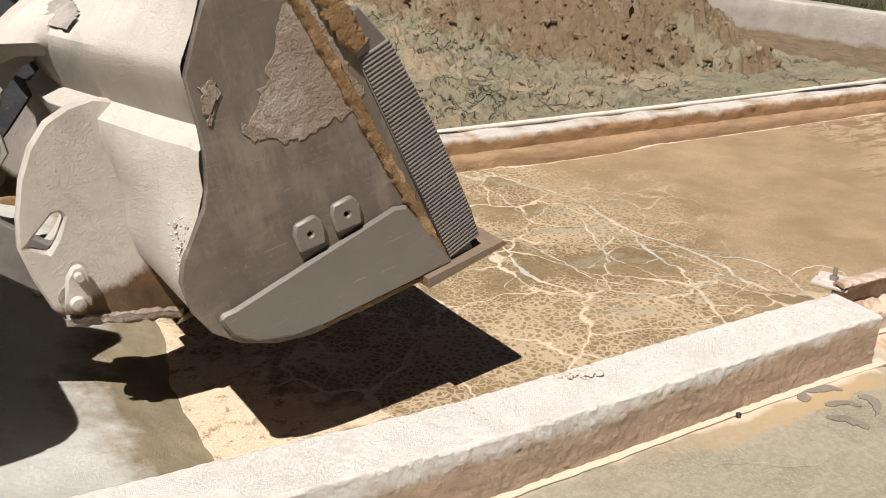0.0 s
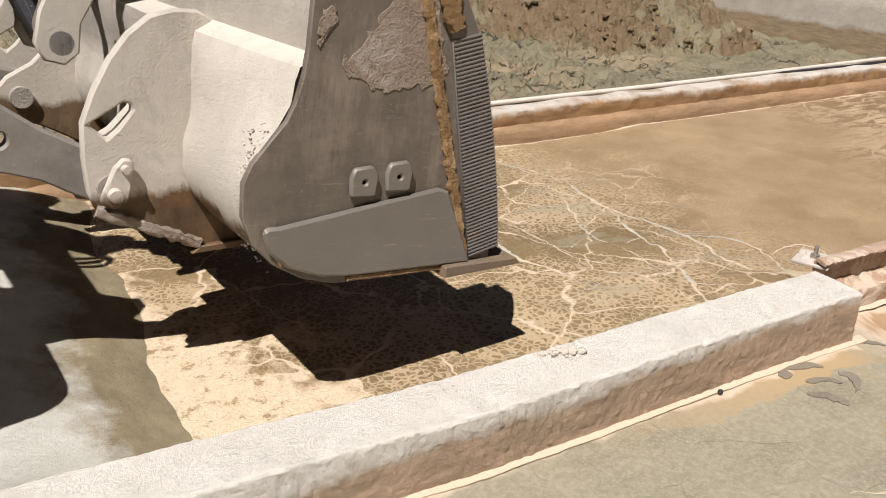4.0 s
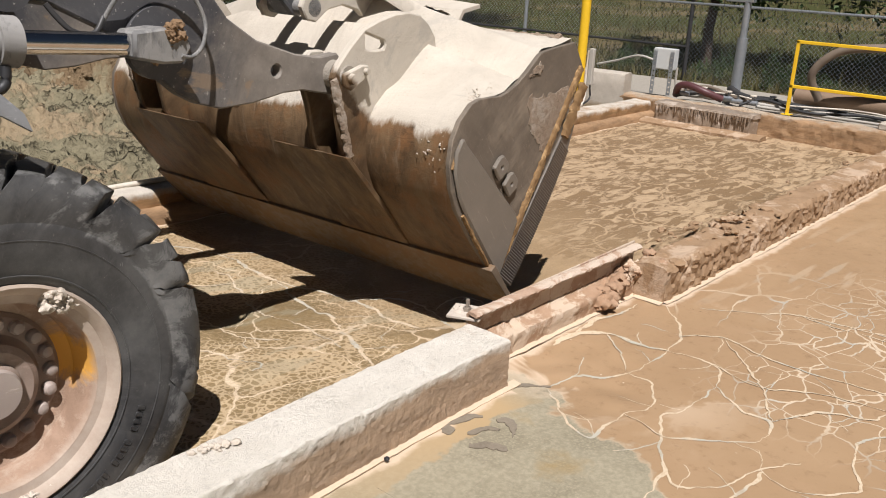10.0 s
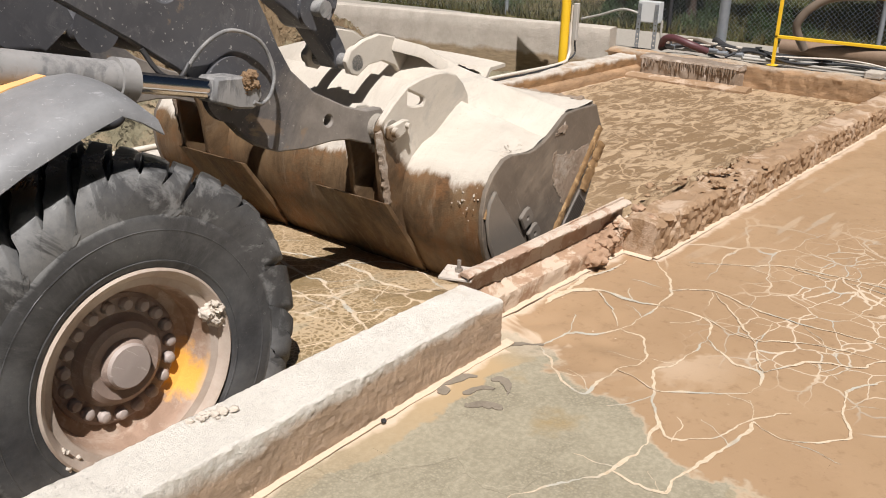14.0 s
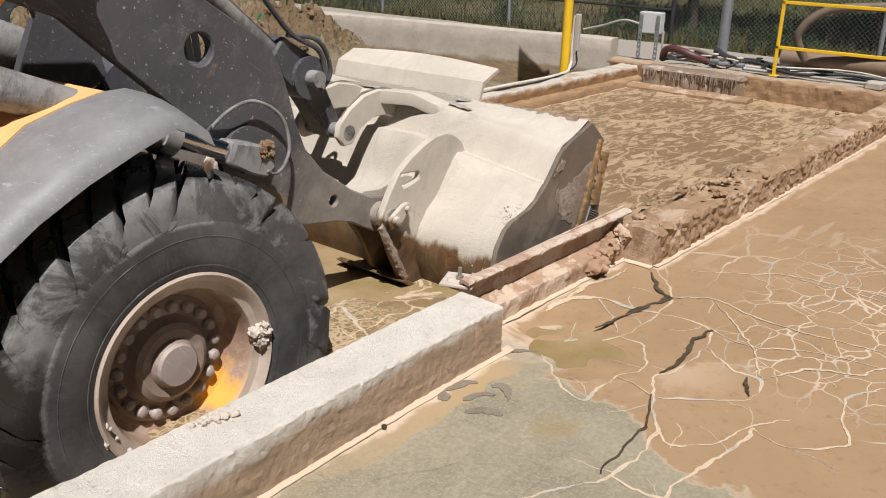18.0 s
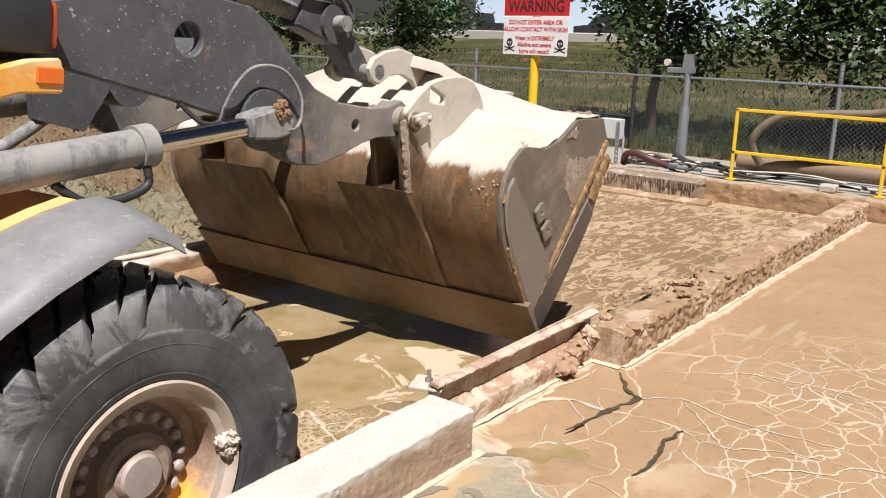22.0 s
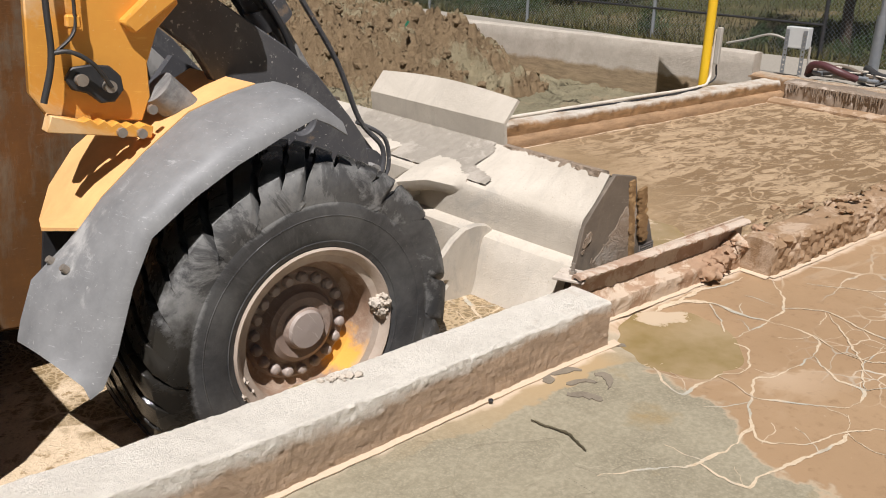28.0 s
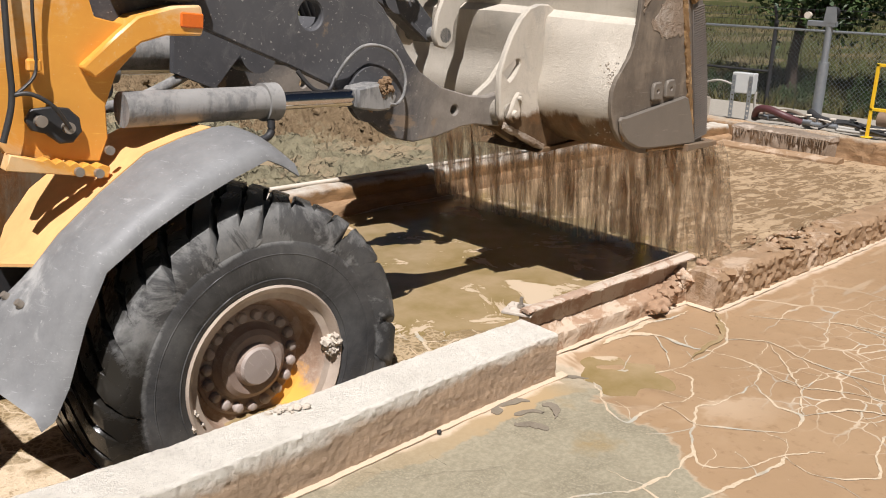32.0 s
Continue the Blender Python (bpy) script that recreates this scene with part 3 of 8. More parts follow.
M = {
    "slurry_front": slurry_front(),
    "slurry_basin": slurry_basin(),
    "kerb": concrete("kerb_concrete", (0.76, 0.71, 0.625), (0.65, 0.60, 0.52), (0.50, 0.36, 0.245), 0.11, 0.028, 0.5, 0.019, 30),
    "kerb_far": concrete("far_kerb_concrete", (0.58, 0.53, 0.46), (0.47, 0.42, 0.35), (0.36, 0.21, 0.10), 0.285),
    "kerb_end": concrete("end_kerb_concrete", (0.52, 0.45, 0.36), (0.42, 0.345, 0.26), (0.43, 0.27, 0.15), 0.35, 0.0, 0.6, 0.03, 18),
    "wall": concrete("wall_concrete", (0.53, 0.475, 0.405), (0.40, 0.35, 0.29), (0.36, 0.27, 0.17), 0.16, 0.0, 0.7, 0.02, 22),
    "ramp": concrete("ramp_concrete", (0.60, 0.575, 0.50), (0.50, 0.475, 0.40), (0.32, 0.255, 0.155), 0.175, 0.0, 0.4, 0.010, 34),
    "mudwall": plain("caked_mud", (0.36, 0.245, 0.155), (0.25, 0.16, 0.09), 7, 0.9, 0, 0.8, 45, (0.46, 0.34, 0.24), 2.5, 0.52, 0.02, 0.2),
    "mound": plain("dug_mud", (0.29, 0.21, 0.125), (0.17, 0.118, 0.068), 9, 0.95, 0, 1.0, 34, (0.29, 0.245, 0.155), 0.9, 0.5, 0.06, 0.15),
    "pond": pond_mud(),
    "rust": plain("rusty_steel", (0.33, 0.215, 0.145), (0.22, 0.13, 0.08), 9, 0.9, 0.0, 0.6, 60, (0.46, 0.36, 0.27), 4, 0.52),
    "gate_mud": plain("crusted_channel_steel", (0.46, 0.34, 0.26), (0.35, 0.235, 0.165), 11, 0.9, 0.0, 0.8, 50, (0.54, 0.44, 0.35), 5, 0.45, 0.015, 0.2),
    "gate_face": plain("pink_tan_mud", (0.42, 0.285, 0.195), (0.31, 0.195, 0.12), 8, 0.9, 0, 0.9, 45, (0.56, 0.44, 0.33), 4, 0.5, 0.018, 0.2),
    "plate": plain("pale_mortar_plate", (0.55, 0.49, 0.42), (0.42, 0.36, 0.30), 14, 0.9, 0, 0.5, 60),
    "cable": plain("white_hose", (0.66, 0.62, 0.55), (0.5, 0.44, 0.36), 6, 0.6, 0, 0.2, 40),
    "yellow": plain("yellow_paint", (0.78, 0.50, 0.02), (0.66, 0.41, 0.02), 3, 0.45, 0, 0.1, 40),
    "galv": plain("galvanised_steel", (0.36, 0.38, 0.40), (0.27, 0.29, 0.31), 8, 0.45, 0.6, 0.1, 60),
    "dark_metal": plain("dark_metal", (0.05, 0.05, 0.052), (0.03, 0.03, 0.032), 8, 0.55, 0.3, 0.2, 60),
    "box_grey": plain("grey_enclosure", (0.52, 0.53, 0.52), (0.46, 0.47, 0.46), 5, 0.45),
    "pvc": plain("white_pipe", (0.46, 0.44, 0.405), (0.34, 0.315, 0.275), 4, 0.5),
    "red_hose": plain("maroon_hose", (0.10, 0.035, 0.035), (0.07, 0.025, 0.028), 8, 0.5),
    "black_hose": plain("black_hose", (0.025, 0.025, 0.028), (0.04, 0.038, 0.036), 8, 0.5),
    "brown_pipe": plain("brown_pipe", (0.16, 0.10, 0.06), (0.22, 0.15, 0.10), 5, 0.6),
    "tan_hose": plain("dusty_hose", (0.20, 0.155, 0.115), (0.12, 0.09, 0.066), 6, 0.7),
    "sign_white": plain("sign_white", (0.78, 0.78, 0.77), (0.72, 0.71, 0.70), 4, 0.5, 0, 0.05),
    "sign_red": plain("sign_red", (0.55, 0.02, 0.025), (0.48, 0.02, 0.025), 4, 0.5, 0, 0.05),
    "sign_black": plain("sign_black", (0.02, 0.02, 0.02), (0.03, 0.03, 0.03), 4, 0.5, 0, 0.05),
    "sign_green": plain("sign_green", (0.0, 0.12, 0.06), (0.0, 0.10, 0.05), 4, 0.5, 0, 0.05),
    "grass": plain("dry_grass", (0.062, 0.064, 0.024), (0.042, 0.046, 0.017), 0.8, 0.95, 0, 0.5, 9, (0.12, 0.095, 0.05), 0.3, 0.52, 0.05, 0.1),
    "blade": plain("grass_blade", (0.055, 0.062, 0.021), (0.105, 0.088, 0.042), 2.0, 0.8, 0, 0.0, 20, spec=0.2),
    "gravel": plain("gravel", (0.34, 0.31, 0.26), (0.24, 0.215, 0.18), 20, 0.95, 0, 0.8, 70),
    "bark": plain("bark", (0.075, 0.05, 0.036), (0.045, 0.03, 0.022), 9, 0.95, 0, 0.9, 40, stretch=(2, 2, 0.4)),
    "road": plain("far_road_concrete", (0.42, 0.39, 0.35), (0.36, 0.34, 0.31), 0.5, 0.9),
    "orange_dusty": soiled("dusty_orange_paint", (0.76, 0.38, 0.09), (0.72, 0.35, 0.085), (0.80, 0.455, 0.185), 0.6, 0.5, 0, 0.7, 0.12, False),
    "cutting": soiled("worn_edge_steel", (0.21, 0.165, 0.12), (0.165, 0.118, 0.08), (0.25, 0.16, 0.092), 0.5, 0.5, 0.15, 2.0, 0.3),
    "orange": soiled("orange_paint", (0.76, 0.36, 0.065), (0.70, 0.31, 0.055), (0.82, 0.54, 0.27), 0.50, 0.35, 0, 0.9, 0.12, False),
    "arm": arm_paint(),
    "bucket_back": bucket_steel(),
    "bucket_side": soiled("bucket_steel_bare", (0.125, 0.103, 0.082), (0.19, 0.158, 0.125), (0.28, 0.228, 0.172), 0.45, 0.5, 0.15, 1.3, 0.4),
    "wear": soiled("worn_steel", (0.185, 0.162, 0.135), (0.215, 0.188, 0.158), (0.27, 0.205, 0.14), 0.28, 0.45, 0.2, 1.2, 0.2),
    "edge_strip": soiled("ridged_steel", (0.16, 0.14, 0.125), (0.2, 0.175, 0.15), (0.33, 0.23, 0.13), 0.40, 0.45, 0.3, 2.5, 0.3),
    "rubber": tyre_rubber(),
    "flap": soiled("grey_mudguard", (0.165, 0.165, 0.166), (0.24, 0.24, 0.238), (0.40, 0.395, 0.38), 0.40, 0.5, 0.0, 1.6, 0.2),
    "rim": rim_paint(),
    "hub": soiled("hub_steel", (0.33, 0.25, 0.205), (0.25, 0.185, 0.15), (0.44, 0.355, 0.295), 0.45, 0.6, 0.1, 2.2, 0.3),
    # frame: orange paint darkened to brown for the shade it sits in, plus mud
    "frame": soiled("shaded_frame_paint", (0.16, 0.07, 0.02), (0.11, 0.05, 0.018), (0.17, 0.12, 0.075), 0.5, 0.6, 0.0, 1.4, 0.3),
    "cap": soiled("hub_cap_paint", (0.33, 0.27, 0.24), (0.38, 0.32, 0.28), (0.45, 0.38, 0.32), 0.4, 0.5, 0.0, 4.0, 0.2),
    "rust_mud": plain("rust_brown_mud", (0.30, 0.185, 0.11), (0.18, 0.10, 0.055), 9, 0.9, 0, 1.0, 40, (0.44, 0.31, 0.20), 4, 0.55, 0.02, 0.2),
    "cyl": soiled("cylinder_grey", (0.13, 0.128, 0.125), (0.18, 0.177, 0.172), (0.30, 0.29, 0.275), 0.52, 0.7, 0.0, 3.4, 0.6),
    "ochre": plain("ochre_mud", (0.28, 0.18, 0.09), (0.18, 0.105, 0.048), 14, 0.9, 0, 0.9, 60, (0.40, 0.26, 0.13), 9, 0.52, 0.012, 0.2),
    "dry_mud": plain("dried_mud_skin", (0.33, 0.265, 0.205), (0.24, 0.18, 0.13), 12, 0.95, 0, 1.0, 60, (0.38, 0.32, 0.26), 5, 0.5, 0.02, 0.2),
    "grey_mud": plain("grey_caked_mud", (0.36, 0.325, 0.275), (0.27, 0.24, 0.20), 14, 0.95, 0, 1.0, 80, (0.42, 0.375, 0.32), 3, 0.5, 0.012, 0.2),
    "clod": plain("dried_clod", (0.56, 0.50, 0.43), (0.44, 0.38, 0.31), 12, 0.95, 0, 0.9, 50, dist=0.01),
    "brown_clod": plain("brown_clod", (0.28, 0.18, 0.10), (0.17, 0.105, 0.055), 12, 0.95, 0, 1.0, 50, dist=0.01),
    "lamp_red": plain("red_lens", (0.45, 0.06, 0.02), (0.4, 0.05, 0.02), 6, 0.25),
    "lamp_amber": plain("amber_lens", (0.7, 0.16, 0.02), (0.62, 0.13, 0.02), 6, 0.25),
    "steel_bolt": plain("zinc_bolt", (0.42, 0.38, 0.33), (0.3, 0.26, 0.22), 20, 0.45, 0.6),
    "flake": plain("lifted_crust", (0.135, 0.112, 0.085), (0.22, 0.185, 0.14), 9, 0.6, 0, 0.4, 50, spec=0.3),
    "glaze": plain("glassy_deposit", (0.33, 0.27, 0.215), (0.22, 0.165, 0.12), 9, 0.3, 0, 0.5, 40, (0.46, 0.38, 0.31), 4, 0.55),
    "foam": plain("dried_foam", (0.58, 0.46, 0.34), (0.50, 0.385, 0.27), 18, 0.9, 0, 0.5, 60),
}
sm = Nodes("seam_scum")
smp = sm.geo.outputs["Position"]
smc = sm.mix(sm.ramp(sm.noise(2.6, 4, 0.6, vec=smp), 0.50, 0.60), (0.58, 0.47, 0.335), (0.43, 0.405, 0.335))
smc = sm.mix(sm.mth("MULTIPLY", sm.ramp(sm.noise(24, 6, 0.75, vec=smp), 0.48, 0.66), 0.55), smc, (0.36, 0.25, 0.145))
M["seam"] = sm.finish(smc, 0.6, 0.0, sm.noise(40, 5, 0.7, vec=smp), 0.3, 0.006, 0.3)
chrome = Nodes("chrome_rod")
M["chrome"] = chrome.finish(chrome.mix(chrome.ramp(chrome.noise(8), 0.3, 0.7), (0.62, 0.62, 0.64), (0.52, 0.5, 0.48)), 0.14, 1.0)
wet = Nodes("standing_water")
foamy = wet.ramp(wet.noise(1.5, 7, 0.68, vec=wet.geo.outputs["Position"], warp=0.7), 0.59, 0.61)
M["water"] = wet.finish(wet.mix(foamy, wet.mix(wet.ramp(wet.noise(2.5, 5, vec=wet.geo.outputs["Position"]), 0.35, 0.65), (0.25, 0.18, 0.075), (0.36, 0.265, 0.15)), (0.50, 0.39, 0.27)), wet.mth("ADD", 0.14, wet.mth("MULTIPLY", foamy, 0.6)), 0.0, wet.noise(7, 3), 0.06, 0.01)
dk = Nodes("open_crack_water")
M["crack"] = dk.finish(dk.mix(dk.ramp(dk.noise(14, 5), 0.35, 0.65), (0.055, 0.044, 0.026), (0.10, 0.08, 0.048)), 0.4)
curt = Nodes("falling_slurry")
thick = curt.ramp(curt.noise(5, 6, 0.7, stretch=(3, 3, 0.12)), 0.38, 0.88)
curt.link(thick, curt.b.inputs["Alpha"])
M["curtain"] = curt.finish(curt.mix(curt.ramp(curt.noise(6, 6, stretch=(3, 3, 0.3)), 0.35, 0.65), (0.64, 0.51, 0.37), (0.50, 0.385, 0.26)), 0.6, 0.0, curt.noise(25, 4, stretch=(2, 2, 0.3)), 0.3, 0.01)
# thin sheets of slurry let the light through
glow = curt.t.nodes.new("ShaderNodeBsdfTranslucent")
glow.inputs["Color"].default_value = (0.78, 0.60, 0.42, 1)
clear = curt.t.nodes.new("ShaderNodeBsdfTransparent")
sheer, both = curt.t.nodes.new("ShaderNodeMixShader"), curt.t.nodes.new("ShaderNodeMixShader")
curt.link(thick, sheer.inputs[0])
curt.link(clear.outputs[0], sheer.inputs[1])
curt.link(glow.outputs[0], sheer.inputs[2])
both.inputs[0].default_value = 0.65
curt.link(curt.b.outputs[0], both.inputs[1])
curt.link(sheer.outputs[0], both.inputs[2])
sink = next(d for d in curt.t.nodes if d.type == "OUTPUT_MATERIAL")
curt.link(both.outputs[0], sink.inputs["Surface"])
skyn = Nodes("far_sky")
skyn.b.inputs["Emission Strength"].default_value = 0.62
skyn.link(skyn.mix(skyn.ramp(skyn.axis(skyn.geo.outputs["Position"], 2), 0, 320), (0.80, 0.88, 0.95), (0.50, 0.66, 0.90)), skyn.b.inputs["Emission Color"])
M["far_sky"] = skyn.finish((0.0, 0.0, 0.0), 1.0, spec=0.0)
leafn = Nodes("leaf")
lr = leafn.t.nodes.new("ShaderNodeNewGeometry")
M["leaf"] = leafn.finish(leafn.mix(lr.outputs["Random Per Island"], (0.02, 0.045, 0.012), (0.06, 0.10, 0.026)), 0.55)


# ---- mesh helpers ----
def mesh_of(bm, name, material, smooth=None):
    me = bpy.data.meshes.new(name)
    bmesh.ops.recalc_face_normals(bm, faces=bm.faces)
    bm.to_mesh(me)
    bm.free()
    for mt in material if isinstance(material, (list, tuple)) else [material]:
        me.materials.append(mt)
    if smooth is not None:
        me.shade_smooth()
        me.set_sharp_from_angle(angle=radians(smooth))
    return me


def part(name, bm, material, parent=None, label="", smooth=None, m=None):
    """Links a bmesh as one mesh object, under a thing or a part."""
    ob = new(name, mesh_of(bm, name, material, smooth))
    ob.parent = parent
    if m is not None:
        ob.matrix_basis = m
    return tagged(ob, label)


def thing(name, label, category, group="", at=None, kind=""):
    ob = tagged(new(name), label, category, group, kind)
    if at is not None:
        ob.matrix_basis = at if isinstance(at, Matrix) else Matrix.Translation(at)
    return ob


def setting(name, bm, material, label, category, smooth=None):
    return tagged(part(name, bm, material, None, "", smooth), label, category, "", "structure")


def box(bm, lo, hi, bevel=0.0, seg=1):
    r = bmesh.ops.create_cube(bm, size=1)
    c = [(a + b) / 2 for a, b in zip(lo, hi)]
    s = [b - a for a, b in zip(lo, hi)]
    bmesh.ops.scale(bm, vec=s, verts=r["verts"])
    bmesh.ops.translate(bm, vec=c, verts=r["verts"])
    if bevel:
        es = list({e for v in r["verts"] for e in v.link_edges})
        bmesh.ops.bevel(bm, geom=es, offset=bevel, segments=seg, affect="EDGES", profile=0.5)
    return bm


def cyl(bm, p0, p1, r, seg=20, r2=None, caps=True):
    p0, p1 = Vector(p0), Vector(p1)
    d = p1 - p0
    m = Matrix.Translation((p0 + p1) / 2) @ d.to_track_quat("Z", "Y").to_matrix().to_4x4()
    bmesh.ops.create_cone(bm, cap_ends=caps, segments=seg, radius1=r, radius2=r if r2 is None else r2, depth=d.length, matrix=m)
    return bm


def tube(bm, pts, r, seg=8, smooth_steps=6):
    """A hose or rod along points, smoothed."""
    pts = [Vector(p) for p in pts]
    if smooth_steps and len(pts) > 2:
        out = []
        for i in range(len(pts) - 1):
            a, b, c, d = pts[max(i - 1, 0)], pts[i], pts[i + 1], pts[min(i + 2, len(pts) - 1)]
            for k in range(smooth_steps):
                t = k / smooth_steps
                out.append(0.5 * ((2 * b) + (c - a) * t + (2 * a - 5 * b + 4 * c - d) * t * t + (3 * b - a - 3 * c + d) * t ** 3))
        pts = out + [pts[-1]]
    rings = []
    up = Vector((0.13, 0.21, 1)).normalized()
    for i, p in enumerate(pts):
        d = (pts[min(i + 1, len(pts) - 1)] - pts[max(i - 1, 0)]).normalized()
        a = d.cross(up)
        a = a.normalized() if a.length > 1e-3 else d.cross(Vector((1, 0, 0))).normalized()
        b = d.cross(a)
        rings.append([bm.verts.new(p + a * (r * math.cos(k * math.tau / seg)) + b * (r * math.sin(k * math.tau / seg))) for k in range(seg)])
    for q, w in zip(rings, rings[1:]):
        for k in range(seg):
            bm.faces.new((q[k], q[(k + 1) % seg], w[(k + 1) % seg], w[k]))
    bm.faces.new(rings[0])
    bm.faces.new(list(reversed(rings[-1])))
    return bm


def slab(bm, outline, y0, y1, holes=(), bevel=0.0):
    """A plate with an outline in x and z, between two y, with round holes (x, z, r)."""
    loops = [[(x, z) for x, z in outline]]
    for hole in holes:
        if len(hole) > 3:
            loops.append(list(hole))
            continue
        hx, hz, r = hole
        loops.append([(hx + r * math.cos(k * math.tau / 18), hz + r * math.sin(k * math.tau / 18)) for k in range(18)])
    edges = []
    for lp in loops:
        vs = [bm.verts.new((x, y0, z)) for x, z in lp]
        edges += [bm.edges.new((vs[i], vs[(i + 1) % len(vs)])) for i in range(len(vs))]
    if holes:
        faces = [f for f in bmesh.ops.triangle_fill(bm, edges=edges, use_beauty=True)["geom"] if isinstance(f, bmesh.types.BMFace)]
    else:
        faces = bmesh.ops.contextual_create(bm, geom=edges)["faces"]
    ext = bmesh.ops.extrude_face_region(bm, geom=faces)["geom"]
    bmesh.ops.translate(bm, vec=(0, y1 - y0, 0), verts=[g for g in ext if isinstance(g, bmesh.types.BMVert)])
    if bevel:
        bmesh.ops.recalc_face_normals(bm, faces=bm.faces)
        es = [e for e in bm.edges if len(e.link_faces) == 2 and e.calc_face_angle(0) > 1.0]
        bmesh.ops.bevel(bm, geom=es, offset=bevel, segments=1, affect="EDGES")
    return bm


def lathe(bm, prof, seg=48, axis="y"):
    """Turns (along, radius) pairs about the y axis."""
    rings = []
    for a, r in prof:
        rings.append([bm.verts.new((r * math.sin(k * math.tau / seg), a, r * math.cos(k * math.tau / seg))) for k in range(seg)])
    for q, w in zip(rings, rings[1:]):
        for k in range(seg):
            bm.faces.new((q[k], q[(k + 1) % seg], w[(k + 1) % seg], w[k]))
    return bm


def sheet(bm, x0, x1, y0, y1, nx, ny, height):
    """A ground sheet with height(x, y)."""
    grid = [[bm.verts.new((x0 + (x1 - x0) * i / nx, y0 + (y1 - y0) * j / ny, 0)) for j in range(ny + 1)] for i in range(nx + 1)]
    for row in grid:
        for v in row:
            v.co.z = height(v.co.x, v.co.y)
    for i in range(nx):
        for j in range(ny):
            bm.faces.new((grid[i][j], grid[i + 1][j], grid[i + 1][j + 1], grid[i][j + 1]))
    return bm


def rough_bar(bm, x0, x1, prof, step, amp, freq=6.0, ends=True, bend=None, pock=0.0):
    """A long bar along x with a cross-section prof of (y, z), its surface broken by noise."""
    n = max(2, int((x1 - x0) / step))
    rings = []
    for i in range(n + 1):
        x = x0 + (x1 - x0) * i / n
        dy = bend(x) if bend else 0.0
        ring = []
        for y, z in prof:
            k = noise.fractal(Vector((x * freq, y * freq * 1.3, z * freq * 1.3)), 0.9, 2.1, 4) * amp
            k2 = noise.noise(Vector((x * freq * 0.35, y * 9 + 5, z * 9))) * amp * 0.8
            if pock and -0.05 < z < prof[len(prof) // 2][1] - 0.004 and y < prof[len(prof) // 2][0]:
                # broken face: chips, small holes and crumbs
                c = noise.fractal(Vector((x * 9, 3.0, z * 13)), 0.5, 2.2, 5)
                h = noise.noise(Vector((x * 34, 7.0, z * 40)))
                k += pock * (0.8 * c + 1.8 * max(0.0, h - 0.3))
            ring.append(bm.verts.new((x + k2 * 0.5, y + dy + k, z + (k2 if z > 0.02 else 0))))
        rings.append(ring)
    for q, w in zip(rings, rings[1:]):
        for k in range(len(prof) - 1):
            bm.faces.new((q[k], w[k], w[k + 1], q[k + 1]))
    if ends:
        bm.faces.new(rings[0])
        bm.faces.new(list(reversed(rings[-1])))
    return bm


def thicken(bm, t):
    """Gives a sheet a thickness."""
    bmesh.ops.recalc_face_normals(bm, faces=bm.faces)
    bm.normal_update()
    bmesh.ops.solidify(bm, geom=bm.faces[:], thickness=t)


def back_up(bm, by):
    """Gives a sheet a second face, moved by a vector, with edges between."""
    e = bmesh.ops.extrude_face_region(bm, geom=bm.faces[:])["geom"]
    bmesh.ops.translate(bm, vec=by, verts=[v for v in e if isinstance(v, bmesh.types.BMVert)])


def section(y0, y1, z0, z1, n=5, chip=0.02):
    """The cross-section of a kerb: up the front, over the top, down the back, with worn corners."""
    p = [(y0, z0 + (z1 - chip - z0) * i / n) for i in range(n + 1)]
    p += [(y0 + chip * 0.35, z1 - chip * 0.35)]
    p += [(y0 + chip + (y1 - y0 - 2 * chip) * i / n, z1) for i in range(n + 1)]
    p += [(y1 - chip * 0.35, z1 - chip * 0.35)]
    p += [(y1, z1 - chip - (z1 - chip - z0) * i / n) for i in range(n + 1)]
    return p


def lump(bm, at, r, squash=0.6, seed=0, sub=2):
    res = bmesh.ops.create_icosphere(bm, subdivisions=sub, radius=1.0)
    for v in res["verts"]:
        k = 1 + 0.55 * noise.fractal(v.co * 1.8 + Vector((seed * 3.1, seed * 1.7, seed)), 0.8, 2.2, 3)
        v.co = Vector((v.co.x * k * r, v.co.y * k * r, v.co.z * k * r * squash)) + Vector(at)
    return bm

# ---- the basins ----
KERB_H, KERB_W, FAR_Y, FAR_H, END_X, END_H = 0.262, 0.28, 3.65, 0.225, 15.68, 0.27


def wavy(amp, f, off):
    return lambda x, y: amp * noise.fractal(Vector((x * f + off, y * f, off)), 0.8, 2.1, 3)


front_wave = wavy(0.006, 1.3, 3.0)


def slurry_height(x, y):
    """The front basin, with a shallow sag at the kerb's end, where water wells up."""
    u, v = (x - 7.85) / 0.42, (y + 0.18) / 0.42
    sag = max(0.0, 1 - u * u - v * v + 0.5 * u * v)
    return front_wave(x, y) - 0.004 - 0.03 * sag * (1 + 0.8 * noise.noise(Vector((x * 6, y * 6, 1))))


